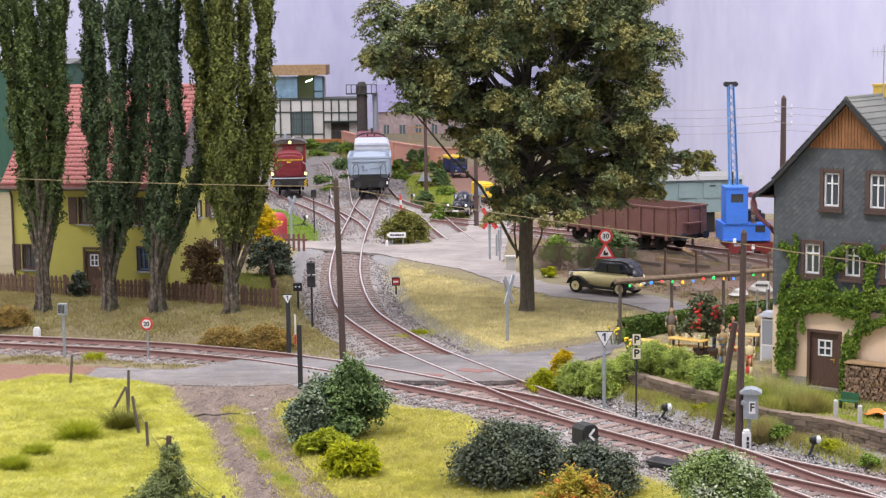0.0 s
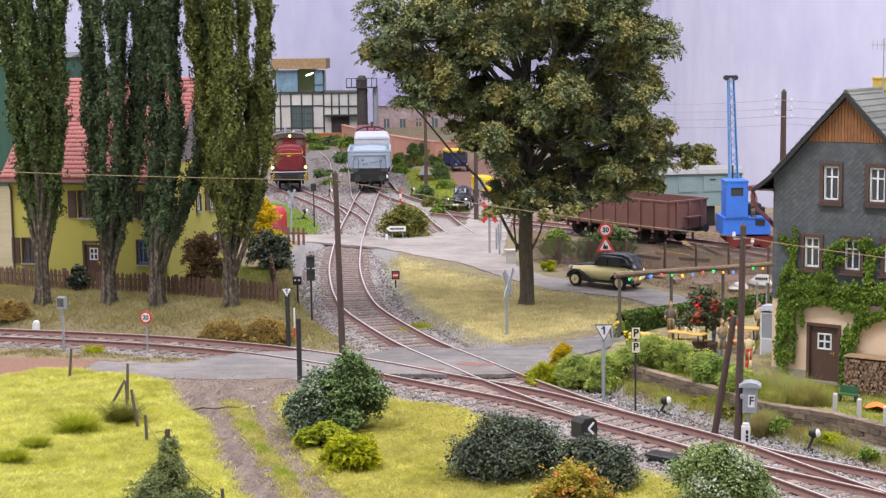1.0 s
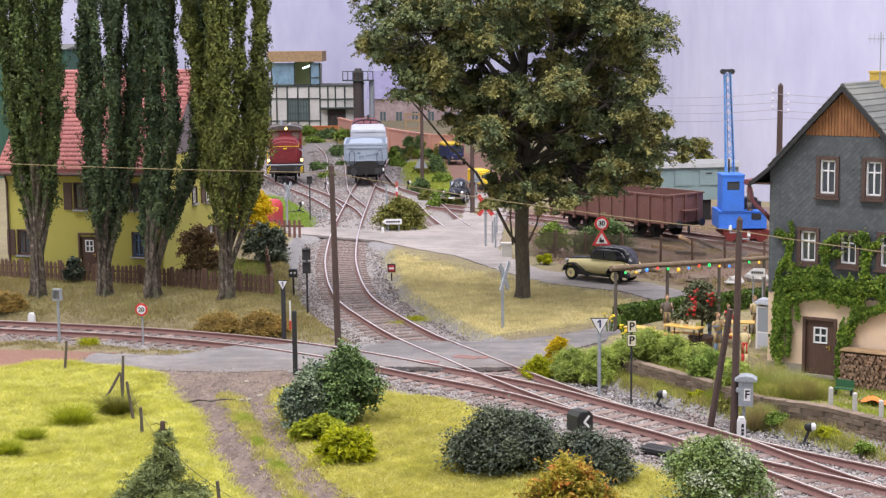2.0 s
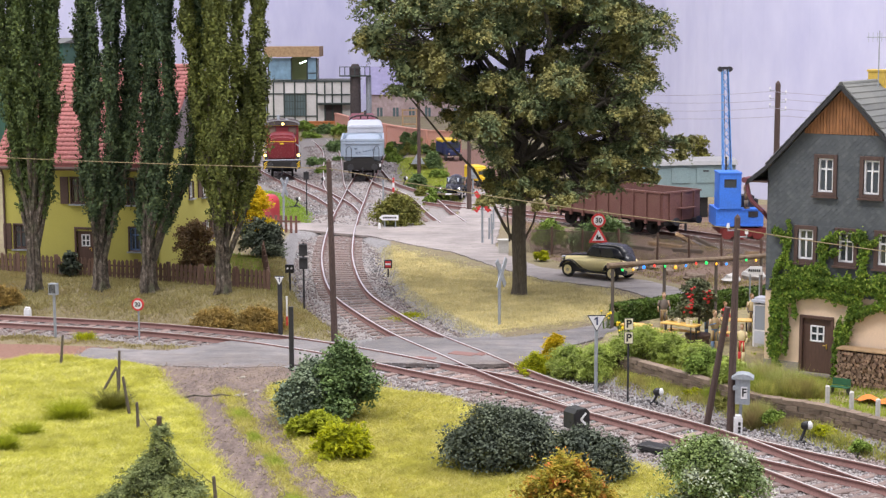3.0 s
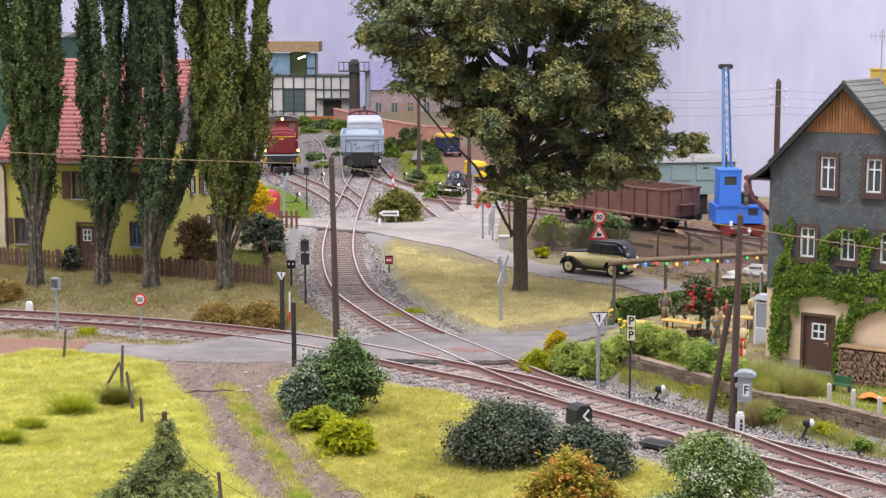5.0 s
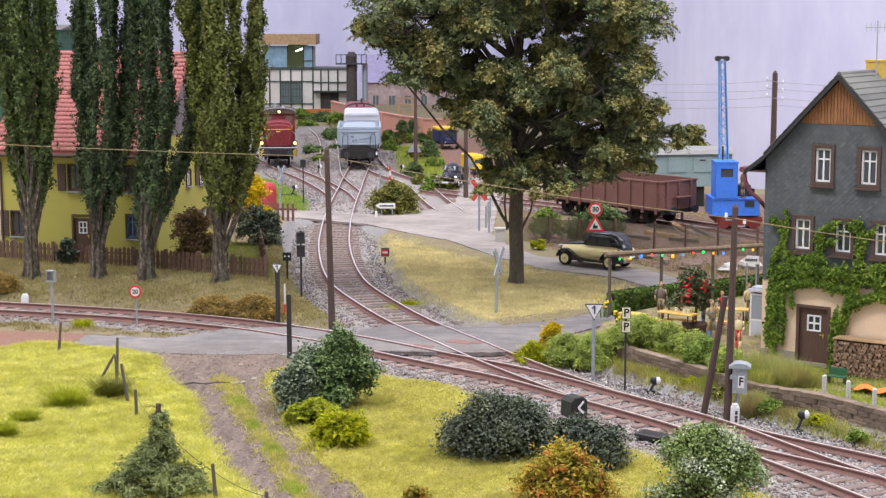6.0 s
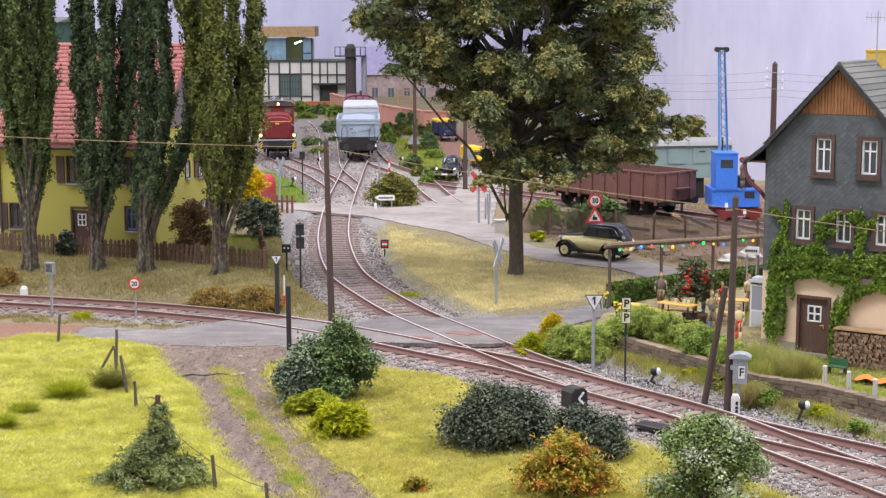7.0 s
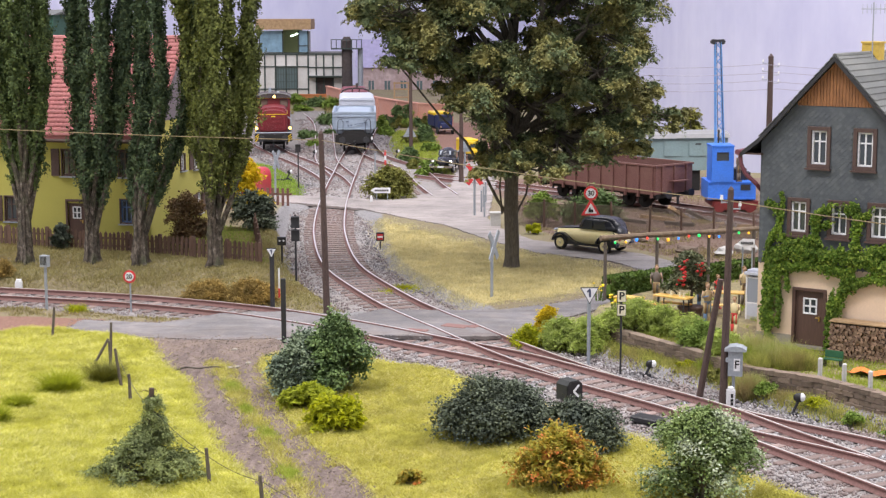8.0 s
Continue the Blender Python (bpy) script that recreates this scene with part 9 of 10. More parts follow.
def works():
    root = thing("works_building", -20.0, 183, 0.68, 0, "glazed works building with white panels and dark green frame", "factory")
    W, H1, H2 = 10.4, 4.67, 6.5
    part("shell", shape((W / 2, 2.6, H1 / 2 - 0.3, W - 0.3, 5.0, H1 + 0.4), (2.9, 4.4, H1 + 0.8, 5.2, 1.4, 3.4)), M["panel_white"], root)
    cols = [0, 0.7, 1.9, 3.1, 4.35, 5.6, 6.5, 7.35, 8.4, W]
    for a, b in zip(cols[:-1], cols[1:]):
        for z0, z1 in (((0, 0.78), (0.78, 3.3), (3.3, H1)) if a < 5.6 else ((0, 2.1), (2.1, 3.2), (3.2, H1))):
            if z0 > 0 and z1 < H1 and 1.2 <= a < 4.0:
                part("window", shape(((a + b) / 2, 0.02, (z0 + z1) / 2, b - a - 0.16, 0.06, z1 - z0 - 0.14)), M["dim_glass"], root)
                bars = [((a + b) / 2 + dx * (b - a) / 4, -0.02, (z0 + z1) / 2, 0.05, 0.05, z1 - z0 - 0.14) for dx in (-1, 0, 1)] + [((a + b) / 2, -0.02, z0 + (z1 - z0) * k, b - a - 0.16, 0.05, 0.05) for k in (0.33, 0.66)]
                part("glazing_bar", shape(*bars), M["steel_green"], root)
                continue
            if z0 < 1 and 6.5 <= a < 8.4:
                # the open bay is a solid panel; its inner shade is the dark colour
                part("opening", shape(((a + b) / 2, 0.06, (z0 + z1) / 2, b - a, 0.1, z1 - z0)), M["soot_and_shade"], root)
                continue
            part("panel", shape(((a + b) / 2, 0, (z0 + z1) / 2, b - a - 0.14, 0.1, z1 - z0 - 0.12)), M["panel_white"], root)
    for x in cols:
        part("column", shape((x, -0.05, H1 / 2, 0.16, 0.2, H1)), M["steel_green"], root)
    for z, x0, x1 in ((0.02, 0, W), (0.78, 0, 5.6), (3.3, 0, 5.6), (2.1, 5.6, W), (3.2, 5.6, W), (H1, 0, W)):
        part("beam", shape(((x0 + x1) / 2, -0.06, z, x1 - x0 + 0.16, 0.2, 0.13)), M["steel_green"], root)
    part("canopy", shape((8.0, -0.6, 2.2, 4.6, 1.2, 0.15)), M["steel_green"], root)
    # glazed upper room
    for x in (0.15, 2.75, 4.55, 5.6):
        part("post", shape((x, 0.1, H1 + 1.3, 0.13, 0.13, 2.7)), M["steel_green"], root)
    part("sill", shape((2.9, 0.1, H1 + 0.15, 5.5, 0.2, 0.12), (5.05, 0.1, H1 + 0.95, 1.0, 0.12, 0.1)), M["steel_green"], root)
    part("pane", shape((1.45, 0.12, H1 + 1.45, 2.5, 0.03, 2.4)), M["blue_pane"], root, "clouded blue glass")
    part("pane", shape((5.07, 0.12, H1 + 1.45, 0.95, 0.03, 2.4)), M["blue_pane"], root)
    part("room_wall", shape((3.6, 3.4, H1 + 1.4, 2.2, 0.1, 2.7)), M["olive_wall"], root)
    part("tube_lamp", grow(rod(bmesh.new(), (0, 0, 0), (0.9, 1.2, 0.35), 0.07, n=8), Matrix.Translation((3.6, 1.0, H1 + 2.0))), M["tube"], root, "lit fluorescent tube")
    part("roof", shape((2.9, 2.3, H1 + 3.35, 6.2, 6.0, 1.15)), M["timber_roof"], root, "deep timber roof edge")
    part("flat_roof", shape((W / 2 + 2.6, 2.6, H1 + 0.1, W - 5.2, 5.2, 0.16)), M["roof_grey"], root)
    part("side_tower", shape((-0.9, 1.0, 2.3, 0.9, 3.0, 5.4)), M["soot_and_shade"], root)


M["olive_wall"] = surface("olive_wall", (0.22, 0.24, 0.11), 0.9, amount=0.1)
works()
root = thing("boiler_stack", -9.75, 178, 1.0, 0, "sooty brown boiler stack with railed platform", "chimney")
part("shaft", rod(bmesh.new(), (0, 0, -1), (0, 0, 5.9), 0.6, 0.58, 18), M["soot_and_shade"], root)
part("cowl", rod(bmesh.new(), (0, 0, 5.9), (0, 0, 6.4), 0.62, 0.35, 14), M["soot_and_shade"], root)
part("platform", shape((0, 0, 5.1, 3.4, 1.8, 0.12)), M["steel_green"], root)
for i in range(7):
    part("baluster", rod(bmesh.new(), (-1.65 + i * 0.55, -0.85, 5.1), (-1.65 + i * 0.55, -0.85, 6.1), 0.05, n=5), M["steel_green"], root)
part("handrail", shape((0, -0.85, 6.1, 3.4, 0.08, 0.08)), M["steel_green"], root)
part("pipe", rod(bmesh.new(), (1.45, 0.3, -1), (1.45, 0.3, 5.2), 0.3, n=12), M["grey_metal"], root)


def long_wall(name, pts, height, mat, label, cap):
    root = thing(name, 0, 0, 0, 0, label, "wall", kind="structure")
    for (ax, ay), (bx, by) in zip(pts[:-1], pts[1:]):
        z = -0.2
        a = Matrix.Rotation(math.atan2(by - ay, bx - ax), 4, "Z")
        ln = math.hypot(bx - ax, by - ay)
        part("panel", box(bmesh.new(), (ax + bx) / 2, (ay + by) / 2, z + height / 2, ln, 0.3, height, a), mat, root)
        part("coping", box(bmesh.new(), (ax + bx) / 2, (ay + by) / 2, z + height + 0.05, ln + 0.05, 0.45, 0.12, a), cap, root)
        part("pier", box(bmesh.new(), bx, by, z + height / 2, 0.5, 0.5, height + 0.1, a), mat, root)


long_wall("boundary_wall", [(-11.8, 176), (-9.8, 168), (-7.6, 160.5), (-5.4, 154), (-3.4, 148.5), (-1.5, 144.5), (1.2, 142.5)], 2.25, M["pink_brick"], "long pink brick boundary wall behind the yard", M["pink_brick"])
long_wall("low_wall", [(-19.5, 176), (-15.5, 176), (-11.8, 176)], 1.35, M["orange_brick"], "low orange brick wall before the works", M["orange_brick"])
M["old_render"] = surface("peeling_render", (0.42, 0.33, 0.33), 0.95, grain=2.5, wear=0.35, amount=0.25, dirt=(0.28, 0.20, 0.19), dirt_amount=0.7)
M["violet_roof"] = surface("violet_grey_roof", (0.33, 0.31, 0.48), 0.9, grain=2, wear=0.3, amount=0.1)
# storehouse taken as part of the backdrop painting, built here as a solid
root = thing("old_store", -9.6, 200, 0.0, -6, "old storehouse with violet roof from the backdrop painting, built solid", "storehouse")
part("wall", shape((6.0, 2.0, 1.4, 12, 3.6, 4.0)), M["old_render"], root)
bm = slab(bmesh.new(), [(-0.1, 3.2), (2.0, 6.6), (4.1, 3.2)], "x", -0.4, 6.2)
slab(bm, [(-0.1, 2.6), (2.0, 4.4), (4.1, 2.6)], "x", 6.2, 12.4)
part("roof", bm, M["violet_roof"], root)
for x in (1.6, 3.6, 5.6, 7.6, 9.6, 11.2):
    w = part("window", shape((x, 0.18, 0.9, 0.9, 0.1, 1.6)), M["old_render"], root)
    part("pane", shape((x - 0.2, 0.12, 0.9, 0.3, 0.05, 1.4), (x + 0.2, 0.12, 0.9, 0.3, 0.05, 1.4)), M["dim_glass"], w)
M["hall_green"] = surface("dark_green_boards", (0.03, 0.085, 0.06), 0.85, grain=3, amount=0.2, stretch=(3, 1, 0.3))
root = thing("green_shed", -37.5, 132, 0.0, 0, "tall dark green boarded shed behind the poplars", "shed")
part("wall", shape((0, 0, 5.0, 15, 9, 10.2)), M["hall_green"], root)
part("corner_board", shape((7.5, -4.45, 5.0, 0.25, 0.3, 10.2)), M["hall_green"], root)
part("roof", slab(bmesh.new(), [(-5.0, 10.1), (5.0, 10.1), (0, 10.5)], "x", -7.6, 7.7), M["roof_grey"], root)
root = thing("scaffold", -3.4, 160, hgt(-3.4, 160), 0, "small yellow timber frame behind the wall", "frame")
for x in (-0.7, 0.7):
    part("upright", shape((x, 0, 1.6, 0.15, 0.15, 3.4)), M["timber_roof"], root)
for z in (1.8, 2.6, 3.2):
    part("crossbar", shape((0, 0, z, 1.6, 0.12, 0.15)), M["timber_roof"], root)


# ---- beer garden ----
M["bench_wood"] = surface("orange_varnished_wood", (0.74, 0.46, 0.12), 0.5, grain=10, amount=0.12, stretch=(0.3, 3, 3), bump=0.05)
M["hedge_leaf"] = foliage_mat("hedge_leaves", [(0.045, 0.085, 0.018), (0.085, 0.145, 0.03), (0.13, 0.20, 0.045)], patch=1.2)
M["terracotta"] = surface("dark_planter", (0.12, 0.075, 0.06), 0.8, amount=0.15)
M["rose_leaf"] = foliage_mat("rose_leaves", [(0.06, 0.075, 0.045), (0.10, 0.12, 0.07), (0.15, 0.17, 0.10), (0.20, 0.20, 0.13)], patch=1.5)
GZ0 = TERRACE_Z


def beer_table(x, y, rz, l=1.75):
    root = thing("beer_table", x, y, GZ0, rz, "orange varnished folding table on dark metal legs", "table", group="beer garden tables")
    part("tabletop", box(bmesh.new(), 0, 0, 0.72, l, 0.5, 0.05, bevel=0.01), M["bench_wood"], root)
    for sx in (-1, 1):
        for sy in (-1, 1):
            part("leg", rod(bmesh.new(), (sx * l * 0.38, sy * 0.2, 0), (sx * l * 0.36, sy * 0.17, 0.7), 0.025, n=6), M["dark_metal"], root)
    return root


def beer_bench(x, y, rz, l=1.75):
    root = thing("beer_bench", x, y, GZ0, rz, "narrow orange varnished bench on dark metal legs", "bench", group="beer garden benches")
    part("seat", box(bmesh.new(), 0, 0, 0.42, l, 0.24, 0.05, bevel=0.01), M["bench_wood"], root)
    for sx in (-1, 1):
        for sy in (-1, 1):
            part("leg", rod(bmesh.new(), (sx * l * 0.38, sy * 0.09, 0), (sx * l * 0.36, sy * 0.07, 0.4), 0.022, n=6), M["dark_metal"], root)


beer_table(8.0, 53.1, -38, 1.3)
beer_bench(7.42, 53.45, -53, 1.2)
beer_bench(8.15, 53.5, -36, 1.1)
beer_table(9.85, 53.85, -12, 1.3)
beer_bench(9.6, 53.1, -14, 1.2)
beer_table(6.5, 52.95, -34, 0.95)
for x, y in ((7.95, 53.2), (8.2, 52.95), (8.3, 52.8)):
    root = thing("beer_mug", x, y, GZ0 + 0.745, 0, "small pale beer mug on the table", "mug", group="mugs on the table")
    part("glass", rod(bmesh.new(), (0, 0, 0), (0, 0, 0.14), 0.05, n=10), M["cream"], root)


def figurine(x, y, rz, h, top, low, label, arm=0.0, sit=0.0):
    """A plain miniature figure, one mesh with painted areas."""
    bm = bmesh.new()
    s = h / 1.75
    spots = []
    def add(fn, slot):
        n0 = len(bm.faces)
        fn()
        bm.faces.ensure_lookup_table()
        for f in bm.faces[n0:]:
            f.material_index = slot
    for sx in (-1, 1):
        add(lambda: rod(bm, (sx * 0.09 * s, 0, 0.05 * s), (sx * 0.085 * s, 0, 0.5 * s), 0.06 * s, 0.075 * s, 8), 1)
        add(lambda: rod(bm, (sx * 0.085 * s, 0, 0.5 * s), (sx * 0.08 * s, 0, 0.95 * s), 0.075 * s, 0.1 * s, 8), 1)
        add(lambda: box(bm, sx * 0.09 * s, -0.05 * s, 0.03 * s, 0.1 * s, 0.24 * s, 0.07 * s), 3)
        elbow = (sx * 0.25 * s, -0.03 * s, (1.14 + arm * 0.02) * s)
        add(lambda: rod(bm, (sx * 0.18 * s, 0, 1.4 * s), elbow, 0.06 * s, 0.05 * s, 7), 0)
        add(lambda: rod(bm, elbow, (sx * (0.24 - arm * 0.14) * s, (-0.1 - arm * 0.14) * s, (0.92 + arm * 0.32) * s), 0.045 * s, 0.035 * s, 7), 2)
    add(lambda: ball(bm, 0, 0, 1.18 * s, 0.2 * s, 0.9, 0.62, 1.45, 12), 0)
    add(lambda: ball(bm, 0, 0, 0.95 * s, 0.16 * s, 0.95, 0.7, 0.7, 12), 1)
    add(lambda: rod(bm, (0, 0, 1.42 * s), (0, 0, 1.56 * s), 0.05 * s, n=8), 2)
    add(lambda: ball(bm, 0, -0.01 * s, 1.62 * s, 0.095 * s, 0.9, 1, 1.2, 10), 2)
    add(lambda: ball(bm, 0, 0.02 * s, 1.66 * s, 0.1 * s, 0.95, 1.0, 1.0, 10), 3)
    ob = single("figurine", bm, [M[top], M[low], M["doll"], M["hair"]], x, y, GZ0 if y < 62 else 1.6, rz, label, "figurine", group="garden figurines", smooth=True)
    return ob


M["doll"] = plain("doll_plastic", (0.52, 0.33, 0.22), 0.7)
M["hair"] = plain("hair_plastic", (0.22, 0.13, 0.05), 0.7)
M["tan"] = plain("tan_plastic", (0.4, 0.29, 0.15), 0.7)
M["denim"] = plain("denim_plastic", (0.1, 0.16, 0.25), 0.7)
M["pale_yellow"] = plain("pale_yellow_plastic", (0.7, 0.58, 0.33), 0.7)
M["scarlet"] = plain("scarlet_plastic", (0.55, 0.04, 0.035), 0.7)
M["drab"] = plain("drab_plastic", (0.16, 0.13, 0.11), 0.7)
figurine(8.9, 51.75, 25, 1.42, "tan", "denim", "miniature figurine with tan top and blue trousers", 1.0)
figurine(9.5, 50.2, -30, 1.25, "pale_yellow", "scarlet", "miniature figurine with yellow top and red trousers")
figurine(7.75, 55.5, 0, 1.4, "drab", "tan", "miniature figurine in drab brown standing by the benches")
figurine(9.05, 54.3, 60, 1.15, "denim", "denim", "miniature figurine in blue beside the planter")
figurine(10.75, 55.2, 30, 1.4, "pale_yellow", "drab", "miniature figurine with dark cap near the booth")
figurine(9.75, 54.7, 30, 1.2, "scarlet", "drab", "miniature figurine in red at the far table")
ob = figurine(15.95, 84.4, 40, 1.55, "drab", "drab", "miniature figurine in drab clothes on the crane deck")


def pergola():
    ends = [(6.1, 56.9), (8.1, 58.05), (10.2, 59.35), (12.1, 60.5)]
    root = thing("garland_frame", 0, 0, 0, 0, "rough log beam on posts with coloured bulbs", "pergola")
    beam = bmesh.new()
    limb(beam, [(5.92, 56.8, GZ0 + 2.15), (8.0, 58.0, GZ0 + 2.1), (10, 59.2, GZ0 + 2.02), (12.3, 60.65, GZ0 + 1.95)], 0.10, 0.09, 8)
    part("beam", beam, M["log"], root, "rough barked log beam")
    for x, y in ends:
        part("post", rod(bmesh.new(), (x, y, GZ0 - 0.1), (x, y, GZ0 + 2.0), 0.06, n=8), M["rough_wood"], root)
    colors = ("bulb_green", "bulb_amber", "bulb_blue", "bulb_red")
    for i in range(14):
        t = (i + 0.6) / 14
        x = 6.2 + (12.0 - 6.2) * t
        y = 56.9 + (60.4 - 56.9) * t
        part("bulb", ball(bmesh.new(), x, y - 0.12, GZ0 + 2.02 - 0.2 * t - 0.05 * math.sin(t * 19), 0.045 + 0.015 * (i % 3 == 2), 1, 1, 1.15, 8), M[colors[i % 4]], root, colors[i % 4].split("_")[1] + " garland bulb")
    cord = bmesh.new()
    limb(cord, [(6.2 + 5.8 * t, 56.87 + 3.5 * t - 0.1, GZ0 + 2.1 - 0.2 * t - 0.04 * math.sin(t * 19)) for t in [k / 12 for k in range(13)]], 0.012, 0.012, 4)
    part("cord", cord, M["dark_metal"], root)


M["log"] = surface("barked_log", (0.20, 0.145, 0.10), 0.95, grain=8, amount=0.35, bump=0.8, bump_dist=0.04)
for key, col in (("bulb_green", (0.02, 0.62, 0.12)), ("bulb_amber", (0.85, 0.38, 0.03)), ("bulb_blue", (0.03, 0.22, 0.85)), ("bulb_red", (0.80, 0.06, 0.04))):
    M[key] = plain(key, col, 0.25, emit=1.2)
pergola()


def clipped_hedge(pts, height, label):
    root = thing("clipped_hedge", 0, 0, 0, 0, label, "hedge")
    xy, dirs = spline(pts, 0.05)
    n = 16000
    i = rng.integers(0, len(xy), n)
    side = np.stack([dirs[:, 1], -dirs[:, 0]], 1)
    a, u = rng.uniform(-0.25, 0.25, n), rng.uniform(0, 1, n)
    face = rng.integers(0, 3, n)
    a = np.where(face == 0, -0.25, np.where(face == 1, 0.25, a)) + rng.normal(0, 0.03, n)
    u = np.where(face == 2, 1.0, u) + rng.normal(0, 0.03, n)
    c = np.column_stack([xy[i] + side[i] * a[:, None], GZ0 - 0.25 + (height + 0.25) * u])
    d = np.column_stack([side[i] * a[:, None] * 4, u - 0.3])
    v, f = leaves(c, d, 0.075, 0.8)
    ob = new("leaves", quick_mesh("leaves", v, f, M["hedge_leaf"]))
    ob.parent = root
    core = bmesh.new()
    for p, q in zip(xy[:-20:20], xy[20::20]):
        rod(core, (*p, GZ0 + 0.15), (*q, GZ0 + 0.15), 0.2, n=6)
    tagged(part("core", core, M["hedge_leaf"], root), kind="stuff")


clipped_hedge([(6.25, 57.5), (8.2, 58.9), (10.4, 60.2), (13.4, 62.0)], 0.62, "low clipped dark green hedge along the road")


def rose_tree():
    root = thing("rose_tree", 8.62, 53.4, GZ0, 0, "red-flowering rose tree in a round brown planter", "potted tree")
    pl = part("planter", rod(bmesh.new(), (0, 0, -0.02), (0, 0, 0.3), 0.36, 0.42, 16), M["terracotta"], root, "round brown planter")
    part("rim", rod(bmesh.new(), (0, 0, 0.28), (0, 0, 0.33), 0.44, 0.44, 16), M["terracotta"], pl)
    r = np.random.default_rng(44)
    bm = limb(bmesh.new(), [(0, 0, 0.3), (0.04, 0, 0.9), (0, 0, 1.5)], 0.06, 0.03, 7)
    blobs = []
    for _ in range(26):
        up = r.uniform(0, 1)
        w = 0.74 * (1 - 0.75 * up)
        blobs.append((r.uniform(-w, w) - 0.05, r.uniform(-0.3, 0.3), 0.85 + 1.15 * up, 0.2, 0.2, 0.17))
    for b in blobs:
        limb(bm, [(0, 0, 0.9), b[:3]], 0.025, 0.01, 5)
    part("trunk", bm, M["bark_dark"], root)
    c, d = sprays(r, blobs, 5200, 0.2, 12)
    v, f = leaves(c, d, 0.08, 0.6)
    ob = new("leaves", quick_mesh("leaves", v, f, M["rose_leaf"]))
    ob.parent = root
    for q in (3, 7, 11, 14, 19, 23):
        for _ in range(6):
            b = blobs[q]
            p = Vector(b[:3]) + Vector((r.normal(0, 0.08), -0.24 + r.normal(0, 0.04), r.normal(0, 0.08)))
            part("rose", ball(bmesh.new(), p.x, p.y, p.z, r.uniform(0.035, 0.06), 1.2, 0.8, 0.9, 8), M["scarlet"], root, "red rose bloom")


rose_tree()
for x, y, n in ((6.15, 53.6, 22), (5.8, 56.2, 8)):
    root = thing("yellow_flowers", x, y, GZ0, 0, "clump of bright yellow garden flowers", "flowers")
    bm = bmesh.new()
    for i in range(n):
        p = (rng.uniform(-0.25, 0.25), rng.uniform(-0.1, 0.1), rng.uniform(0.35, 0.7))
        rod(bm, (p[0] * 0.5, p[1], 0), p, 0.012, n=4)
        part("bloom", ball(bmesh.new(), *p, 0.05, 1, 1, 0.6, 8), M["flower_yellow"], root)
    part("stem", bm, M["hedge_leaf"], root)


def booth():
    root = thing("glazed_booth", 10.72, 52.9, GZ0, -34, "small white glazed booth beside the house", "booth")
    w, h = 0.62, 1.85
    for sx in (-1, 1):
        for sy in (-1, 1):
            part("post", shape((sx * w / 2, sy * w / 2, h / 2, 0.07, 0.07, h)), M["white_paint"], root)
    for sx, sy, lx, ly in ((0, -1, w, 0.05), (0, 1, w, 0.05), (-1, 0, 0.05, w), (1, 0, 0.05, w)):
        part("panel", shape((sx * w / 2, sy * w / 2, 0.4, lx, ly, 0.5)), M["wagon_white"], root)
        part("pane", shape((sx * w / 2, sy * w / 2, 1.2, lx * 0.98, ly * 0.98 if ly > 0.1 else 0.015, 1.0)), M["pane_light"], root)
        part("rail", shape((sx * w / 2, sy * w / 2, 0.68, lx, ly, 0.06), (sx * w / 2, sy * w / 2, 1.72, lx, ly, 0.06)), M["white_paint"], root)
    part("roof", shape((0, 0, h + 0.03, w + 0.2, w + 0.2, 0.1), (0, 0, h + 0.12, w, w, 0.1)), M["wagon_white"], root)
    part("plinth", shape((0, 0, 0.07, w + 0.06, w + 0.06, 0.16)), M["concrete"], root)
    root.scale = (0.78, 0.78, 0.82)


booth()


def woodpile():
    """Stacked split logs against the house front, ends outwards."""
    root = thing("woodpile", 10.4, 50.75, GZ0 - 0.42, -34.4, "neat stack of split firewood against the house wall", "woodpile")
    ends = []
    for i in range(4):
        bm = bmesh.new()
        rod(bm, (0, -0.28, 0), (0, 0.28, 0), 0.053, n=7)
        for v in bm.verts:
            v.co.x *= 1 + 0.16 * math.sin(i * 2 + v.co.z * 40)
            v.co.z *= 1 + 0.16 * math.cos(i + v.co.x * 40)
        me = to_mesh(bm, "log", [M["log_bark"], M["log_end"]])
        me.polygons.foreach_set("material_index", np.array([1 if abs(p.normal.y) > 0.8 else 0 for p in me.polygons], np.int32))
        ends.append(me)
    for row in range(12):
        for col in range(25):
            x = 2.62 + col * 0.103 + (0.05 if row % 2 else 0)
            z = 0.09 + row * 0.087
            ob = new("log", ends[rng.integers(4)])
            ob.parent = root
            ob.matrix_basis = pose(K * (x + rng.normal(0, 0.008)), K * (-0.42 + rng.normal(0, 0.04)), K * (z + rng.normal(0, 0.006)), 0, rng.uniform(0, 360), rng.uniform(-3, 3))
    part("base", shape((3.9, -0.42, 0.015, 2.7, 0.5, 0.05)), M["rough_wood"], root)
    part("cover", shape((3.95, -0.42, 1.16, 2.75, 0.62, 0.035)), M["timber_roof"], root, "pale board cover")


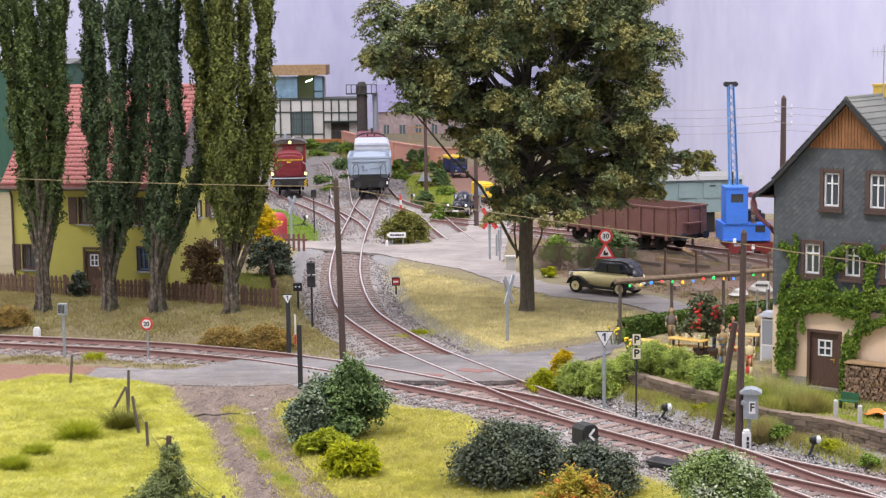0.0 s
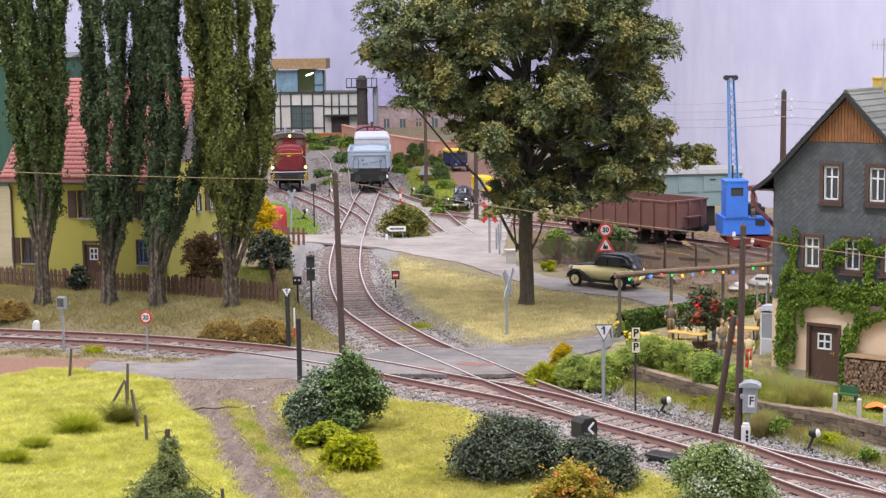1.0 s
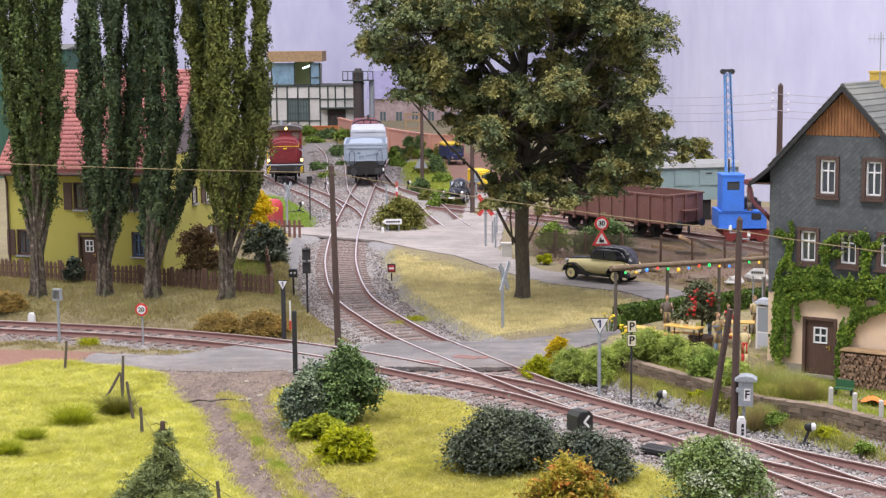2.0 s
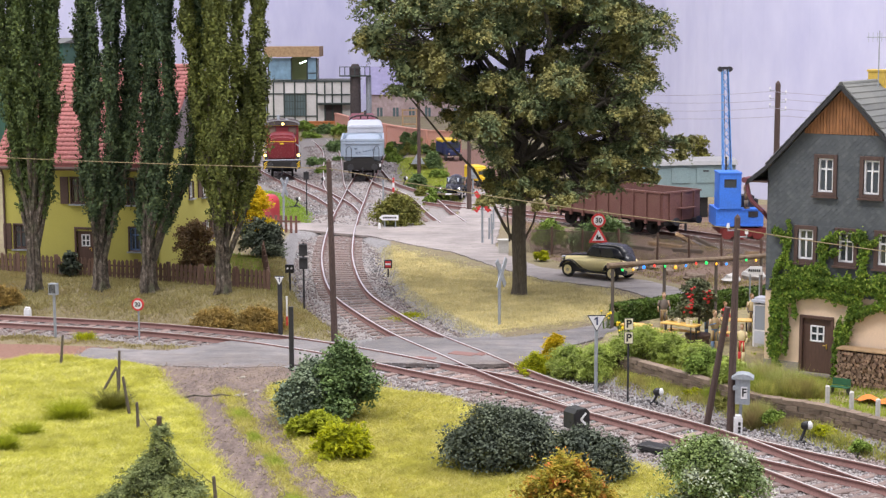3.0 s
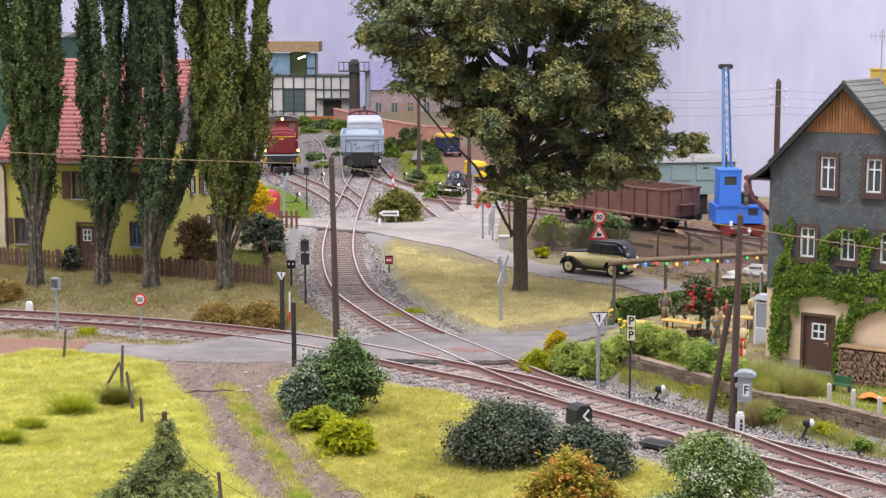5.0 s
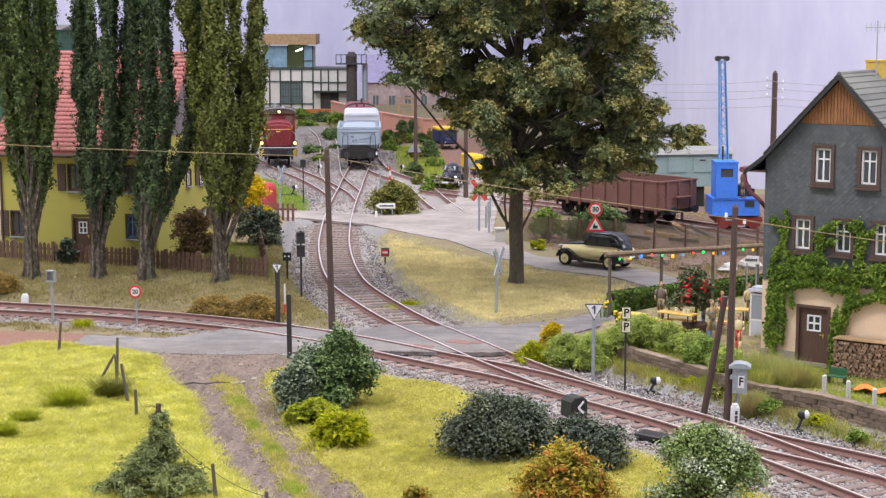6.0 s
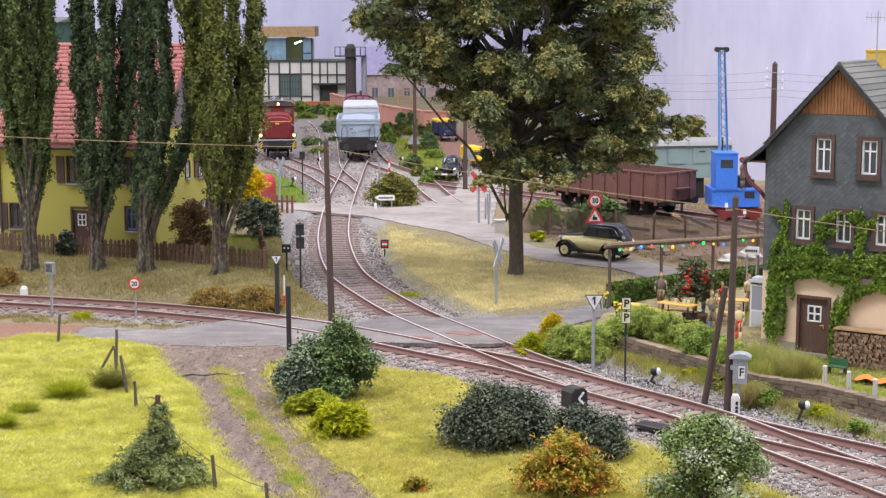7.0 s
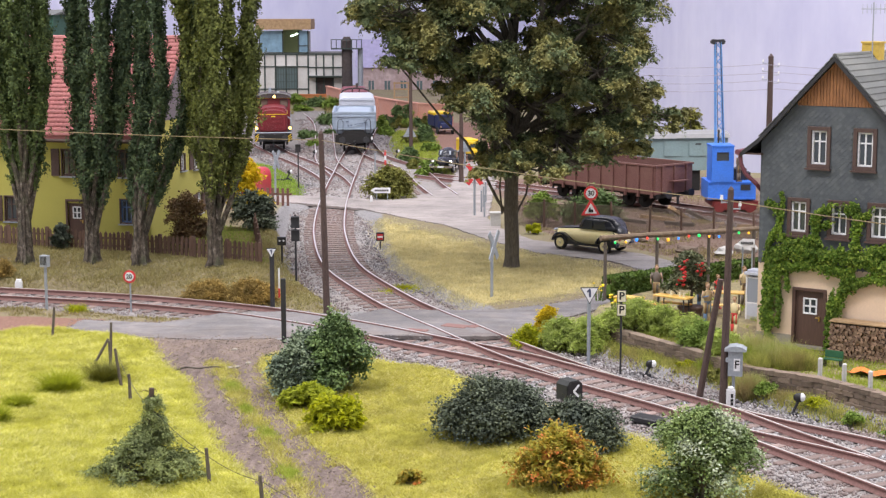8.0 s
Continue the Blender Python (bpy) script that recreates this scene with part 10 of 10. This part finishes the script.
M["log_bark"] = surface("log_bark", (0.13, 0.075, 0.05), 0.95, amount=0.3)
M["log_end"] = surface("cut_log_end", (0.30, 0.20, 0.135), 0.9, grain=14, amount=0.35, vary=0.5)
woodpile()
for x, y in ((10.85, 44.35), (11.35, 43.65), (11.85, 42.8), (12.35, 42.0)):
    single("garden_post", box(bmesh.new(), 0, 0, 0.24, 0.12, 0.12, 0.62, bevel=0.03), M["concrete"], x, y, hgt(x, y), 30, "short grey concrete post behind the garden wall", "post", group="garden posts")
root = thing("garden_bench", 11.95, 47.35, hgt(11.95, 47.35), -34, "small dark green garden bench by the woodpile", "bench")
part("seat", shape((0, 0, 0.35, 0.8, 0.3, 0.05)), M["bench_green"], root)
part("back", shape((0, 0.15, 0.55, 0.8, 0.05, 0.3)), M["bench_green"], root)
for sx in (-1, 1):
    part("leg", shape((sx * 0.35, 0, 0.17, 0.06, 0.28, 0.34)), M["dark_metal"], root)
root.scale = (0.7, 0.7, 0.7)
root = thing("orange_blanket", 12.95, 46.0, hgt(12.95, 46.0) + 0.07, -40, "crumpled orange blanket spread on the grass", "blanket")
bm = bmesh.new()
bmesh.ops.create_grid(bm, x_segments=18, y_segments=10, size=0.5, matrix=Matrix.Diagonal((1.7, 0.8, 1, 1)))
for v in bm.verts:
    v.co.z = 0.06 + 0.05 * math.sin(v.co.x * 9 + v.co.y * 5) + 0.04 * math.sin(v.co.y * 13)
    v.co.x += 0.04 * math.sin(v.co.y * 8)
part("cloth", bm, M["orange_cloth"], root)


# ---- fences along the goods siding ----
def mesh_fence(pts, height, label):
    """Rough brown posts that carry a close rusty wire mesh."""
    root = thing("mesh_fence", 0, 0, 0, 0, label, "fence")
    line = along(pts, 1.55) + [(*pts[-1], 0.0)]
    foot = [hgt(x, y) for x, y, _ in line]
    for (x, y, a), z in zip(line, foot):
        tilt = rng.normal(0, 0.05)
        part("post", rod(bmesh.new(), (x, y, z - 0.1), (x + tilt, y, z + height + rng.uniform(0.02, 0.16)), 0.065, 0.055, 7), M["fence"], root)
    for (ax, ay, _), (bx, by, _), za, zb in zip(line[:-1], line[1:], foot[:-1], foot[1:]):
        n = max(4, int(math.hypot(bx - ax, by - ay) / 0.105))
        m = 9
        sag = rng.uniform(0.02, 0.1)
        t, u = np.meshgrid(np.linspace(0, 1, n + 1), np.linspace(0.04, 0.98, m + 1), indexing="ij")
        P = np.stack([ax + (bx - ax) * t, ay + (by - ay) * t - 0.05, za + (zb - za) * t + height * u - sag * np.sin(np.pi * t) * u], -1)
        ends = [(P[i, j], P[i + 1, j + 1]) for i in range(n) for j in range(m)] + [(P[i, j + 1], P[i + 1, j]) for i in range(n) for j in range(m)] + [(P[i, m], P[i + 1, m]) for i in range(n)]
        A, B = np.array([e[0] for e in ends]), np.array([e[1] for e in ends])
        d = unit(B - A)
        side = np.cross(d, [0, 1, 0]) * 0.014
        deep = np.tile([0, 0.014, 0], (len(A), 1))
        v = np.stack([A - side, A + deep, A + side, B - side, B + deep, B + side], 1).reshape(-1, 3)
        k = np.arange(len(A))[:, None, None] * 6 + np.array([[0, 1, 4, 3], [1, 2, 5, 4], [2, 0, 3, 5]])
        ob = new("wire_panel", quick_mesh("wire_panel", v, k.reshape(-1, 4), M["fence_wire"]))
        ob.parent = root
        tagged(ob, "rusty diamond wire mesh", kind="stuff")


M["fence_wire"] = surface("rusty_mesh_wire", (0.16, 0.125, 0.10), 0.8, 0.2, amount=0.3, bump=0.0)
mesh_fence([(3.9, 79.0), (6.8, 77.6), (10.2, 76.0), (13.0, 74.4), (16.5, 73.4), (20, 72.8)], 1.3, "rusty wire mesh fence on rough brown posts")
# scattered timber and scrap by the siding
for i, (x, y, l, rz, tip) in enumerate(((12.6, 82.5, 1.6, 30, 0.5), (13.4, 81.5, 1.4, -30, 0.4), (11.2, 80.6, 1.8, 10, 0.15), (9.9, 79.6, 1.2, -15, 0.1), (14.4, 81.0, 1.1, 60, 0.1), (12.0, 78.5, 1.5, 5, 0.08), (15.8, 80.0, 1.5, 20, 0.1))):
    z = hgt(x, y) + 0.12
    single("scrap_timber", box(bmesh.new(), 0, 0, 0.05, l, 0.22, 0.18, Matrix.Rotation(tip, 4, "Y"), bevel=0.02), M["rough_wood"] if i % 2 else M["timber_roof"], x, y, z, rz, "discarded timber baulk on the brown earth", "timber", group="scrap timber")
for i, (x, y, s) in enumerate(((11.0, 70.2, 0.35), (12.6, 69.4, 0.4), (10.2, 72.0, 0.3), (13.8, 70.4, 0.45), (9.6, 73.5, 0.25))):
    bm = ball(bmesh.new(), 0, 0, 0, s, 1.5, 1, 0.6, 8)
    for v in bm.verts:
        v.co *= 1 + 0.25 * math.sin(v.co.x * 17 + i) * math.cos(v.co.y * 13)
    single("boulder", bm, M["concrete"] if i % 2 else M["masonry"], x, y, hgt(x, y) + s * 0.35, i * 40, "rough pale rock on the roadside earth", "rock", group="roadside rocks")
